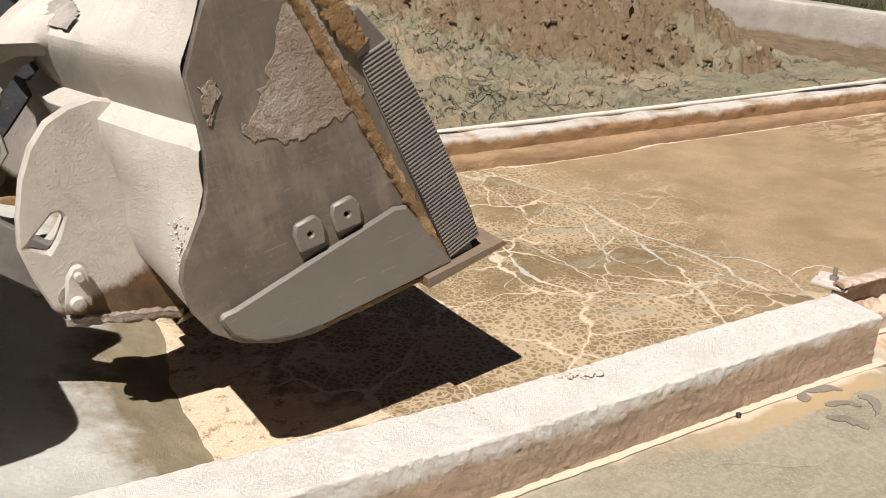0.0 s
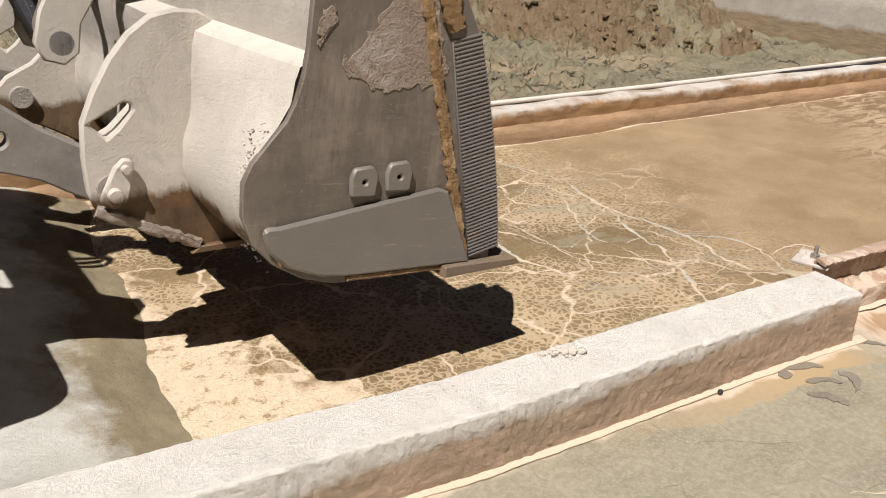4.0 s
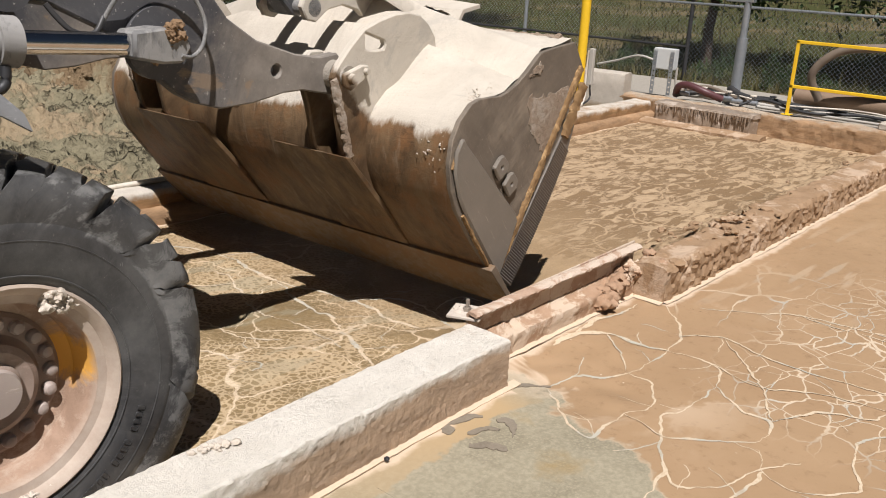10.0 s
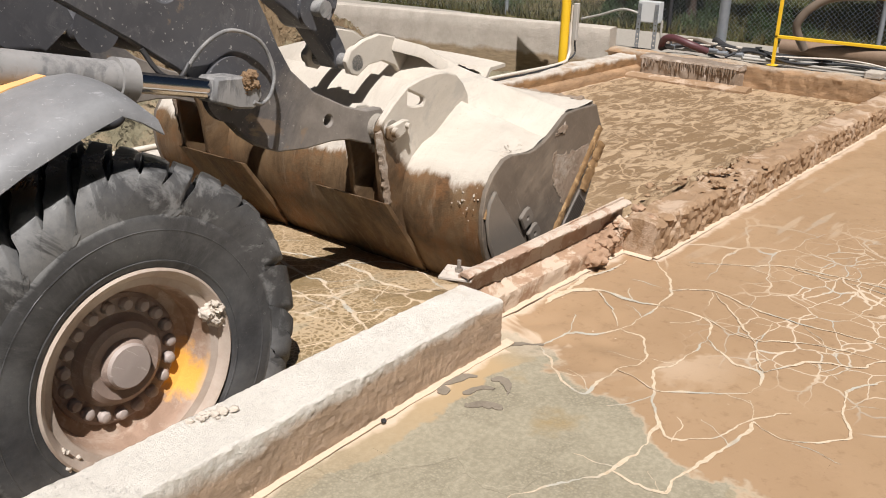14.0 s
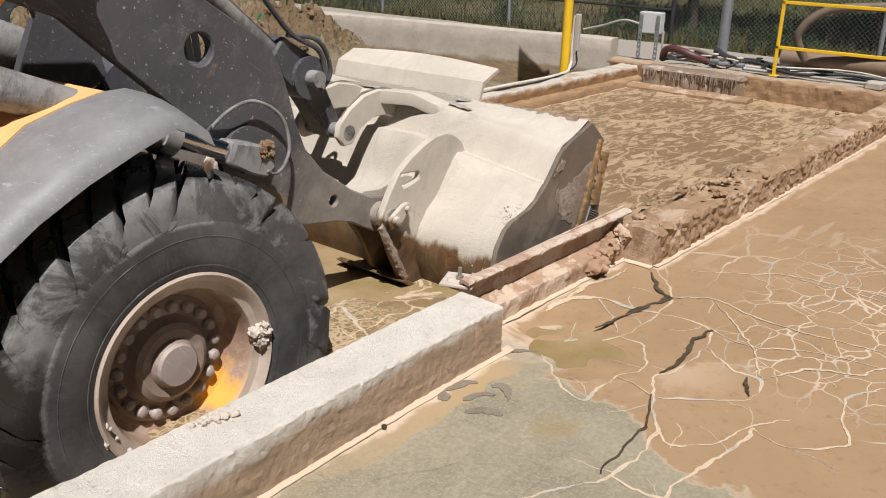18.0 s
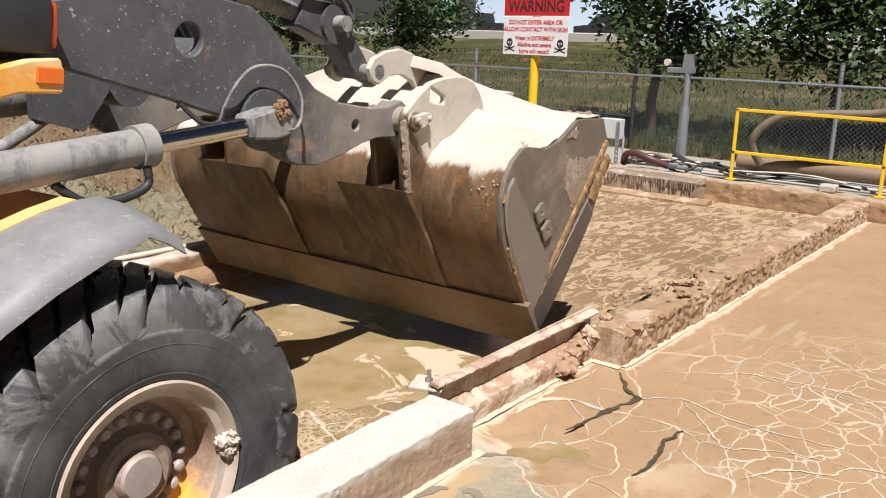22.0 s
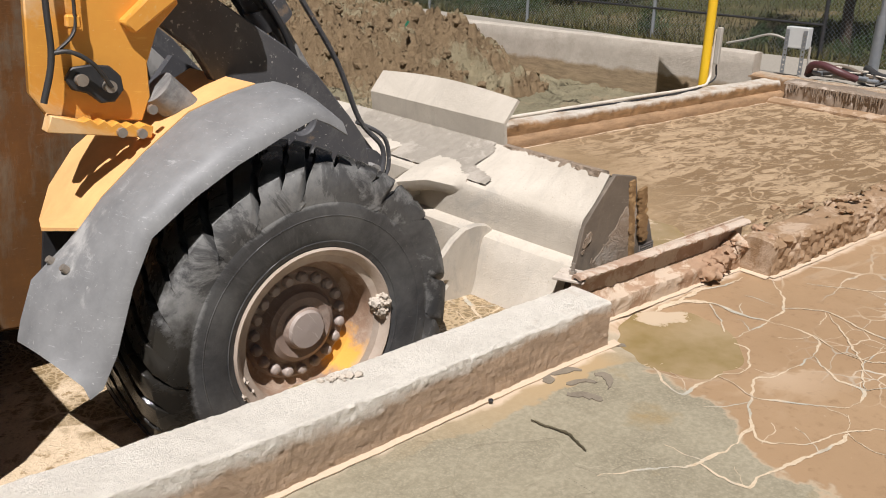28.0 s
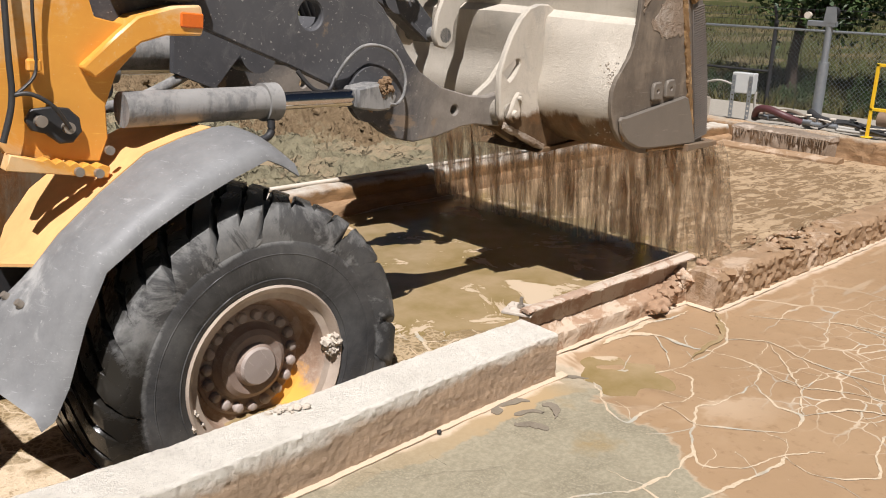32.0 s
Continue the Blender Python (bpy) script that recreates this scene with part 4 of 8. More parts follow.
def basin_height(x, y):
    """The loader's basin: a scooped hollow, ripples of mud farther on and a bank along the buried kerb."""
    far = min(1.0, max(0.0, (x - 9.2 - 0.35 * y) / 1.5))
    r = noise.fractal(Vector((x * 1.6, y * 3.6, 1.7)), 0.75, 2.2, 4)
    ridge = max(0.0, 1 - abs(r) * 3.2)
    near = max(0.0, 1 - (y - 0.25) / 0.5) if x > 9.0 else 0.0
    heap = max(0.0, 1 - abs(x - 10.4) / 1.7) * 0.07
    c = noise.fractal(Vector((x * 7, y * 7, 8.0)), 0.6, 2.2, 4)
    crumb = near ** 0.5 * (0.06 * c + 0.02 * abs(r)) if near > 0 else 0.0
    u, v = (x - 8.3) / 1.5, (y - 1.9) / 1.9
    hollow = max(0.0, 1 - u * u - v * v) ** 0.5 * 0.05
    hollow += 0.014 * noise.fractal(Vector((x * 1.7, y * 1.7, 4.0)), 0.7, 2.1, 4) * min(1, max(0, (x - 5.6) / 0.8)) * min(1, max(0, (10.2 - x) / 0.8))
    # a bank of crust stays above the water along the kerb
    bank = min(1.0, max(0.0, (1.35 - y + 0.5 * noise.noise(Vector((x * 1.3, y * 1.3, 6)))) / 0.25)) * min(1.0, max(0.0, (x - 6.0) / 0.3)) * min(1.0, max(0.0, (7.75 - x + 0.6 * noise.noise(Vector((y * 2.3, x * 1.7, 2)))) / 0.2))
    hollow -= bank * (max(hollow, 0.0) + 0.006 + 0.012 * noise.fractal(Vector((x * 5, y * 5, 3)), 0.7, 2.2, 4))
    return -0.02 - hollow + far * (0.008 * ridge + 0.006 * r) + min(1, max(0, x - 9.0) / 0.8) * (near ** 1.4 * (0.16 + heap) + crumb) * (1 if x < 14.9 else 0.4)


def basin_ground():
    bm = bmesh.new()
    sheet(bm, -6, 6.4, -9, 0.05, 70, 50, slurry_height)
    sheet(bm, 6.4, 9.2, -1.6, 0.29, 112, 76, slurry_height)
    sheet(bm, 6.4, 9.2, -9, -1.6, 16, 40, slurry_height)
    sheet(bm, 9.2, 15.7, -9, 0.05, 40, 50, slurry_height)
    setting("slurry_surface", bm, M["slurry_front"], "tan cracked slurry surface with cream seams in the settling basin", "slurry", 60)
    bm = bmesh.new()
    sheet(bm, 3.2, 15.7, 0.2, 3.7, 380, 130, basin_height)
    setting("slurry_basin", bm, M["slurry_basin"], "wet brown slurry and rippled mud in the loader's basin", "slurry", 60)


def kerbs():
    bulge = lambda x: -0.055 * max(0.0, 1 - abs(x - 5.4) / 1.6) ** 1.0
    bm = bmesh.new()
    rough_bar(bm, 3.0, 7.47, section(0.0, KERB_W, -0.12, KERB_H, 24, 0.012), 0.0095, 0.0062, 30, bend=bulge, pock=0.0022)
    rough_bar(bm, -4, 3.0, section(0.0, KERB_W, -0.12, KERB_H, 6, 0.012), 0.06, 0.009, 10, bend=bulge)
    setting("kerb_divider", bm, M["kerb"], "pale rough concrete kerb between two slurry basins", "kerb", 24)

    bm = bmesh.new()
    rough_bar(bm, 9.12, 15.9, section(0.0, 0.26, -0.12, 0.235, 16, 0.03), 0.014, 0.024, 17)
    setting("kerb_buried", bm, M["mudwall"], "divider kerb caked with thick tan mud", "kerb", 28)

    bm = bmesh.new()
    rough_bar(bm, -6, 15.95, section(FAR_Y, FAR_Y + 0.30, -0.8, FAR_H, 20, 0.025), 0.03, 0.020, 8)
    setting("kerb_far", bm, M["kerb_far"], "concrete kerb with a rust-brown waterline and white hose on top", "kerb", 50)

    bm = bmesh.new()
    rough_bar(bm, 4.2, 15.7, [(-0.085, -0.15), (-0.088, 0.0), (-0.08, 0.05), (-0.06, 0.075), (-0.03, 0.085), (-0.005, 0.095), (0.04, 0.10), (0.05, -0.15)], 0.02, 0.009, 20)
    bmesh.ops.translate(bm, vec=(0, FAR_Y, 0), verts=bm.verts)
    setting("mud_ledge", bm, M["kerb_end"], "ledge of pink-tan mud along the far kerb's foot", "mud ledge", 45)

    bm = bmesh.new()
    rough_bar(bm, -3.95, 8.5, section(-0.32, 0.0, -0.8, END_H, 22, 0.03), 0.025, 0.030, 8)
    bmesh.ops.rotate(bm, cent=(0, 0, 0), matrix=Matrix.Rotation(radians(-90), 3, "Z"), verts=bm.verts)
    bmesh.ops.translate(bm, vec=(END_X + 0.32, 4.0, 0), verts=bm.verts)
    setting("kerb_end", bm, M["kerb_end"], "end kerb of the basins, stained rust-brown", "kerb", 50)


def ramp():
    bm = bmesh.new()

    def slope(x, y):
        z = (4.42 + 0.04 * math.sin(y * 4) - x) * 0.30
        lip = 0.05 * max(0, 1 - abs(x - 4.25) / 0.2)
        if y < 0.45:
            z += (0.45 - y) * 0.25 * min(1, max(0, (4.7 - x) / 0.6))
        return min(z, 1.7) + 0.01 * noise.fractal(Vector((x * 3, y * 3, 0)), 0.8, 2, 3) + (lip * 0.2 if x < 4.4 else 0)

    sheet(bm, -4, 6.6, 0.2, 3.72, 150, 50, slope)
    setting("ramp", bm, M["ramp"], "grey concrete ramp sloping down into the slurry", "ramp", 60)


def gate():
    """The sluice between kerb and buried kerb: a rusty steel channel set back behind a ledge of mud."""
    root = thing("sluice_gate", "rusty steel channel gate caked with mud between two kerbs", "gate", at=(7.5, 0.3, 0))
    L = 1.72
    bm = bmesh.new()
    slab(bm, [(0, 0.0), (L, 0.0), (L, 0.33), (0, 0.30)], 0.0, 0.012)
    part("web", bm, M["gate_mud"], root)
    bm = bmesh.new()
    rough_bar(bm, 0.0, L, [(-0.056, 0.288), (-0.060, 0.300), (-0.052, 0.310), (-0.035, 0.315), (-0.015, 0.315), (0.006, 0.310), (0.008, 0.298), (-0.02, 0.294)], 0.012, 0.007, 26)
    part("upper_flange", bm, M["gate_mud"], root, "crusted upper flange", 50)
    # lower flange under a broad ledge of mud, with a steep muddy face below
    bm = bmesh.new()
    rough_bar(bm, 0.02, L, [(-0.075, -0.1), (-0.078, 0.02), (-0.082, 0.06), (-0.09, 0.095), (-0.085, 0.118), (-0.06, 0.126), (-0.035, 0.128), (-0.012, 0.15), (0.004, 0.17), (0.01, -0.1)], 0.012, 0.011, 18)
    part("mud_ledge", bm, M["gate_face"], root, "ledge of pink-tan mud on the lower flange", 50)
    # mud slumped into the channel's far end and against the buried kerb
    bm = bmesh.new()
    rnd = random.Random(23)
    for k in range(34):
        f = rnd.random() ** 0.7
        lump(bm, (0.95 + 0.85 * f, rnd.uniform(-0.10, 0.0) - 0.16 * max(0.0, f - 0.75) * 4 * rnd.random(), 0.05 + 0.20 * f * rnd.random()), rnd.uniform(0.03, 0.07), 0.75, k, 3)
    tagged(part("slumped_mud", bm, M["gate_face"], root, "tan mud slumped into the channel", 60), kind="stuff")
    plate = thing("anchor_plate", "bolted steel plate crusted with pale mortar on the kerb's end", "plate", at=pose(7.5, 0.33, 0.262, 0, 0, 24))
    bm = bmesh.new()
    box(bm, (-0.02, -0.09, 0.0), (0.16, 0.09, 0.018), 0.004)
    for k in range(5):
        lump(bm, (random.uniform(0, 0.14), random.uniform(-0.08, 0.08), 0.018), random.uniform(0.012, 0.028), 0.5, k, 1)
    part("base", bm, M["plate"], plate, "", 40)
    bm = bmesh.new()
    cyl(bm, (0.07, 0, 0.01), (0.07, 0, 0.085), 0.011, 10)
    part("stud", bm, M["steel_bolt"], plate, "", 40)
    bm = bmesh.new()
    cyl(bm, (0.07, 0, 0.018), (0.07, 0, 0.04), 0.022, 6)
    part("nut", bm, M["steel_bolt"], plate)


def ribbon(bm, path, width, z, seed, wander=0.02):
    """A flat winding strip along a few points, of uneven width, lying at height z(x, y)."""
    pts = [Vector((*p, 0)) for p in path]
    line = []
    for i in range(len(pts) - 1):
        a, b, c, d = pts[max(i - 1, 0)], pts[i], pts[i + 1], pts[min(i + 2, len(pts) - 1)]
        m = max(6, int((c - b).length / 0.018))
        for k in range(m):
            t = k / m
            q = 0.5 * ((2 * b) + (c - a) * t + (2 * a - 5 * b + 4 * c - d) * t * t + (3 * b - a - 3 * c + d) * t ** 3)
            g = Vector((q.x * 6, q.y * 6, seed))
            line.append(q + Vector((noise.fractal(g, 0.6, 2.2, 4), noise.fractal(g + Vector((3, 8, 2)), 0.6, 2.2, 4), 0)) * wander)
    line.append(pts[-1])
    left, right = [], []
    for i, p in enumerate(line):
        d = (line[min(i + 1, len(line) - 1)] - line[max(i - 1, 0)]).normalized()
        f = i / (len(line) - 1)
        swell = 0.75 + 0.9 * noise.fractal(Vector((p.x * 4.5, p.y * 4.5, seed + 5)), 0.7, 2.2, 3)
        w = width * max(0.16, swell) * min(1.0, 0.35 + 6 * min(f, 1 - f))
        q = Vector((-d.y, d.x, 0)) * w
        for side, k in ((left, 1), (right, -1)):
            v = p + q * k
            side.append(bm.verts.new((v.x, v.y, z(v.x, v.y))))
    for i in range(len(line) - 1):
        bm.faces.new((left[i], left[i + 1], right[i + 1], right[i]))


def clods():
    rnd = random.Random(4)
    root = thing("mortar_clod", "small heap of pale dried mortar on the kerb", "mud", at=(5.86, 0.17, KERB_H))
    bm = bmesh.new()
    for k in range(26):
        lump(bm, (rnd.gauss(0, 0.04), rnd.gauss(0, 0.02), rnd.uniform(0.0, 0.014)), rnd.uniform(0.005, 0.022), 0.7, k, 1)
    tagged(part("clod", bm, M["clod"], root, "", 20), kind="stuff")
    # crumbs of mud heaped along the buried kerb
    bm = bmesh.new()
    for k in range(110):
        x = 9.2 + 5.6 * rnd.random() ** 1.5 if k % 3 else rnd.gauss(10.4, 0.5)
        x = min(max(x, 9.15), 15.2)
        y = abs(rnd.gauss(0.14, 0.16)) + 0.01
        h = 0.235 + 0.055 * max(0.0, 1 - abs(x - 10.4) / 1.2) - 0.12 * max(0, y - 0.2)
        lump(bm, (x, y, h + rnd.uniform(-0.05, -0.015)), 0.010 + 0.042 * rnd.random() ** 2.5, 0.62, k, 2)
    tagged(part("crumbled_mud", bm, M["mudwall"], None, "", 18), "crumbled tan mud heaped along the buried kerb", "mud", kind="stuff")
    # dark lifted flakes of crust on the stain, a pebble beside the kerb
    for k, (w, path) in enumerate(((0.026, [(6.90, -0.09), (6.97, -0.03), (7.07, -0.04), (7.15, -0.10)]), (0.028, [(7.19, -0.15), (7.17, -0.24), (7.10, -0.31)]), (0.022, [(7.03, -0.34), (6.96, -0.29), (6.92, -0.21)]),
                                   (0.020, [(6.98, -0.16), (7.06, -0.17), (7.10, -0.22)]), (0.024, [(7.52, 0.0), (7.61, -0.03), (7.70, -0.11)]))):
        bm = bmesh.new()
        ribbon(bm, path, w, lambda x, y: slurry_height(x, y) + 0.006, k + 7, 0.035)
        back_up(bm, (0, 0, -0.005))
        tagged(part("crust_flake", bm, M["flake"], None), "dark grey flake of lifted slurry crust by the kerb", "crust flake", "crust flakes")
    bm = bmesh.new()
    lump(bm, (0, 0, 0.006), 0.012, 0.8, 3, 2)
    tagged(part("pebble", bm, M["dark_metal"], None, "", 60, pose(6.56, -0.05, 0.004)), "small dark pebble beside the kerb", "pebble")


def foam_line():
    """Dried foam along the kerb's foot."""
    bm = bmesh.new()
    a, b = [], []
    bulge = lambda x: -0.055 * max(0.0, 1 - abs(x - 5.4) / 1.6)
    for i in range(260):
        x = 4.0 + i * 3.55 / 259
        k = noise.fractal(Vector((x * 5, 0, 3)), 0.8, 2.1, 3)
        a.append(bm.verts.new((x, bulge(x) + 0.02, 0.012)))
        b.append(bm.verts.new((x, bulge(x) - 0.028 - 0.008 * k, 0.004)))
    for i in range(259):
        bm.faces.new((a[i], a[i + 1], b[i + 1], b[i]))
    thicken(bm, 0.006)
    setting("foam_line", bm, M["foam"], "strip of dried cream foam along the kerb's foot", "foam", 60)
    bm = bmesh.new()
    a, b = [], []
    for i in range(300):
        x = 9.13 + i * 6.4 / 299
        k = noise.fractal(Vector((x * 5, 4, 3)), 0.8, 2.1, 3)
        a.append(bm.verts.new((x, 0.05, 0.012)))
        b.append(bm.verts.new((x, -0.028 - 0.012 * k, 0.004)))
    for i in range(299):
        bm.faces.new((a[i], a[i + 1], b[i + 1], b[i]))
    setting("foam_line_far", bm, M["foam"], "strip of dried cream foam along the buried kerb", "foam", 60)


def foam_at_gate():
    """Dried foam along the recess before the sluice gate and round the jog of the buried kerb."""
    bm = bmesh.new()
    a, b = [], []
    line = [(7.5 + 1.58 * i / 110, 0.212, 0, -1) for i in range(111)] + [(9.10, 0.21 - 0.21 * i / 24, -1, 0) for i in range(25)]
    for i, (x, y, nx, ny) in enumerate(line):
        k = 0.022 + 0.012 * noise.fractal(Vector((x * 6, y * 6, 7)), 0.8, 2.1, 3)
        a.append(bm.verts.new((x - nx * 0.03, y - ny * 0.03, 0.012)))
        b.append(bm.verts.new((x + nx * k, y + ny * k, 0.004)))
    for i in range(len(line) - 1):
        bm.faces.new((a[i], a[i + 1], b[i + 1], b[i]))
    setting("foam_line_gate", bm, M["foam"], "strip of dried cream foam at the foot of the sluice gate", "foam", 60)


def crust_seams():
    """Cream and blue-grey seams between the plates of the crust, before and behind the sluice."""
    front = (
        (0.016, [(7.62, -0.09), (7.85, -0.14), (8.10, -0.33), (8.29, -0.36), (8.49, -0.36), (8.73, -0.32), (8.99, -0.15), (9.11, -0.03)]),
        (0.013, [(8.49, -0.36), (8.51, -0.62), (8.28, -0.74), (7.92, -0.74), (7.79, -0.70), (7.56, -0.80), (7.30, -0.95), (6.95, -0.95), (6.75, -0.87), (6.5, -0.75)]),
        (0.011, [(7.66, -0.12), (7.46, -0.34), (7.36, -0.49), (7.40, -0.56), (7.69, -0.55), (7.82, -0.61), (8.05, -0.50), (8.10, -0.34)]),
        (0.012, [(7.61, -0.79), (7.79, -1.04), (7.93, -1.14), (8.11, -1.10), (8.13, -0.95), (8.28, -0.75)]),
        (0.010, [(7.40, -0.89), (7.27, -1.04), (7.46, -1.19), (7.65, -1.23), (7.84, -1.34)]),
        (0.010, [(7.65, -1.23), (7.61, -1.42), (7.81, -1.59), (8.05, -1.50), (8.25, -1.49), (8.44, -1.58)]),
        (0.014, [(6.92, -0.94), (6.93, -1.16), (7.08, -1.18), (7.39, -1.24), (7.65, -1.25)]),
        (0.010, [(9.25, -0.20), (9.44, -0.49), (9.60, -0.72), (9.67, -1.26), (9.62, -1.9)]),
        (0.008, [(9.62, -0.68), (9.57, -0.90), (9.58, -1.29), (9.4, -1.9)]),
        (0.024, [(8.49, -0.36), (8.45, -0.22), (8.44, 0.0), (8.30, 0.14), (8.09, 0.14)]),
        (0.016, [(8.30, 0.14), (8.58, 0.16), (8.78, 0.10), (8.98, 0.11)]),
        (0.010, [(8.73, -0.32), (8.90, -0.50), (8.82, -0.77), (8.80, -1.06), (8.86, -1.47)]),
        (0.010, [(8.51, -0.62), (8.44, -0.92), (8.60, -1.19), (8.66, -1.52)]),
        (0.013, [(8.11, -1.10), (8.39, -1.23), (8.50, -1.44), (8.66, -1.52), (8.8, -1.9)]),
        (0.008, [(8.90, -0.50), (8.65, -0.74), (8.44, -0.92), (8.11, -1.10)]),
        (0.007, [(7.69, -0.55), (7.61, -0.79)]), (0.007, [(8.10, -0.33), (8.44, 0.0)]),
    )
    bm = bmesh.new()
    for k, (w, path) in enumerate(front):
        ribbon(bm, path, w * 0.68, lambda x, y: slurry_height(x, y) + 0.0018 + 0.0002 * k, k)
        # hair cracks that leave the seam
        for j in range(1, len(path) - 1, 2):
            p, q = Vector(path[j]), Vector(path[j + 1])
            side = Vector((-(q - p).y, (q - p).x)) * (1 if (j + k) % 2 else -1)
            e = p + side * 0.7 + (q - p) * 0.45
            ribbon(bm, [tuple(p), tuple(p.lerp(e, 0.5) + (q - p) * 0.08), tuple(e)], w * 0.22, lambda x, y: slurry_height(x, y) + 0.0016, k + 40 + j)
    setting("crust_seams", bm, M["seam"], "cream and blue-grey seams between plates of tan crust", "seams", 60)
    behind = (
        (0.022, [(7.36, 3.62), (7.68, 2.72), (7.66, 2.10), (7.81, 1.53), (7.75, 1.05), (7.86, 0.62)]),
        (0.020, [(7.66, 2.05), (7.52, 1.59), (7.52, 1.37), (7.38, 1.10), (7.25, 0.86), (7.15, 0.6)]),
        (0.018, [(7.78, 1.50), (8.00, 1.36), (8.06, 1.15), (8.04, 1.02), (7.86, 0.62)]),
        (0.012, [(8.07, 1.04), (8.38, 1.04), (8.38, 0.83)]),
        (0.015, [(6.84, 2.14), (6.92, 1.65), (6.94, 1.44), (7.07, 1.28)]),
        (0.018, [(6.67, 2.06), (6.57, 1.68), (6.66, 1.38), (6.74, 1.13), (6.67, 1.02)]),
        (0.014, [(7.38, 2.60), (7.49, 2.36), (7.23, 1.73), (7.30, 1.34), (7.20, 0.94)]),
        (0.014, [(7.11, 3.42), (7.19, 2.99), (7.13, 2.44), (7.42, 2.21)]),
    )
    bm = bmesh.new()
    for k, (w, path) in enumerate(behind):
        ribbon(bm, path, w * 0.62, lambda x, y: basin_height(x, y) + 0.002 + 0.0002 * k, k + 80, 0.03)
        for j in range(1, len(path) - 1):
            p, q = Vector(path[j]), Vector(path[j + 1])
            side = Vector((-(q - p).y, (q - p).x)) * (0.8 if (j + k) % 2 else -0.8)
            e = p + side + (q - p) * 0.25
            ribbon(bm, [tuple(p), tuple((p + e) / 2), tuple(e)], w * 0.25, lambda x, y: basin_height(x, y) + 0.0018, k + 140 + j, 0.03)
    setting("foam_seams", bm, M["seam"], "branching cream foam seams on the wet crust behind the gate", "seams", 60)


# ---- behind the basins ----
def beyond():
    bm = bmesh.new()

    def pond(x, y):
        d = noise.fractal(Vector((x * 0.9, y * 0.9, 2.0)), 0.8, 2.1, 5) + 0.5 * noise.fractal(Vector((x * 4, y * 4, 5.0)), 0.7, 2.1, 4)
        rise = 0.5 * math.exp(-(((x - 9.5) / 6.0) ** 2)) * max(0, min(1, (y - 7) / 6))
        c = noise.cell(Vector((x * 4.1 + d, y * 3.3 + d, 0))) * 0.7 + 1.4 * abs(noise.fractal(Vector((x * 5, y * 5, 3)), 0.6, 2.2, 4)) + 0.5 * noise.noise(Vector((x * 14, y * 14, 1)))
        clump = max(0.0, min(1.0, (y - 5.0 - 0.6 * d) / 0.7)) * (1 if x < 10.5 else max(0.25, 1 - (x - 10.5) / 2))
        return -0.25 + 0.05 * d + 0.085 * c * clump + rise + 0.16 * max(0.0, min(1.0, (4.6 - y) / 0.5))

    sheet(bm, 3.5, 15.75, 3.8, 14, 330, 280, pond)
    sheet(bm, -8, 3.5, 3.8, 14, 60, 60, pond)
    sheet(bm, -8, 15.75, 14, 30, 80, 50, pond)
    setting("pond_mud", bm, M["pond"], "grey-green half-dry mud in the neighbouring basin", "mud", 70)

    bm = bmesh.new()

    def pile(x, y):
        u = (x - 13.0 + 0.15 * (y - 8)) / 3.0
        w = (y - 11.6) / 5.0
        e = 1 - (abs(u) ** 2.0 + abs(w) ** 2.2)
        d = noise.fractal(Vector((x * 1.1, y * 1.1, 9)), 0.75, 2.2, 5)
        c = noise.fractal(Vector((x * 4.5, y * 4.5, 4)), 0.7, 2.2, 4)
        k = max(0.0, min(1.0, e * 1.3 + 0.22 * d))
        g = abs(noise.fractal(Vector((x * 8, y * 8, 6)), 0.6, 2.2, 4))
        lumps = noise.cell(Vector((x * 5.5 + 1.5 * c, y * 5.5 - 1.2 * c, 2))) - 0.5
        return -0.42 + 1.12 * k ** 0.8 + (0.10 * d + 0.15 * c + 0.15 * g + 0.025 * lumps) * min(1.0, max(0.0, e * 3 + 0.8))

    sheet(bm, 9.4, 15.4, 5.6, 17.5, 210, 340, pile)
    bank = tagged(part("mud_bank", bm, M["mound"], None, "", 55), "heap of dug brown mud and clods against the wall", "mud heap")
    rnd = random.Random(9)
    for k in range(70):
        x, y = rnd.uniform(10.2, 14.6), rnd.uniform(6.4, 12.5)
        bm = bmesh.new()
        lump(bm, (0, 0, 0), rnd.uniform(0.03, 0.085), 0.75, k, 2)
        part("clod", bm, M["mound"], bank, "", 20, pose(x, y, pile(x, y) + 0.02, 0, 0, rnd.uniform(0, 360)))
    bm = bmesh.new()
    for k in range(2600):
        x, y = rnd.uniform(9.6, 15.0), rnd.uniform(5.8, 14.6)
        z = pile(x, y)
        if z > -0.38:
            lump(bm, (x, y, z), 0.012 + 0.06 * rnd.random() ** 3.0, 0.8, k, 1)
    tagged(part("mud_clods", bm, M["mound"], None, "", 15), "loose brown clods lying on the mud heap", "clods", kind="stuff")
    bm = bmesh.new()
    slab(bm, [(0, 0), (0.16, 0.02), (0.19, 0.09), (0.05, 0.1)], 0, 0.01)
    tagged(part("plastic_scrap", bm, M["sign_green"], None, "", None, pose(12.3, 7.9, 0.7, 40, 0, 60)), "scrap of turquoise plastic on the mud heap", "litter")

    # wall along the far side of the end kerb's line
    bm = bmesh.new()
    rough_bar(bm, 0, 17.5, section(-0.28, 0.0, -1.0, 0.55, 8, 0.02), 0.12, 0.012, 3)
    a = math.atan2(13.8 - 4.2, 14.3 - 15.7)
    bmesh.ops.rotate(bm, cent=(0, 0, 0), matrix=Matrix.Rotation(a, 3, "Z"), verts=bm.verts)
    bmesh.ops.translate(bm, vec=(15.68, 4.12, 0), verts=bm.verts)
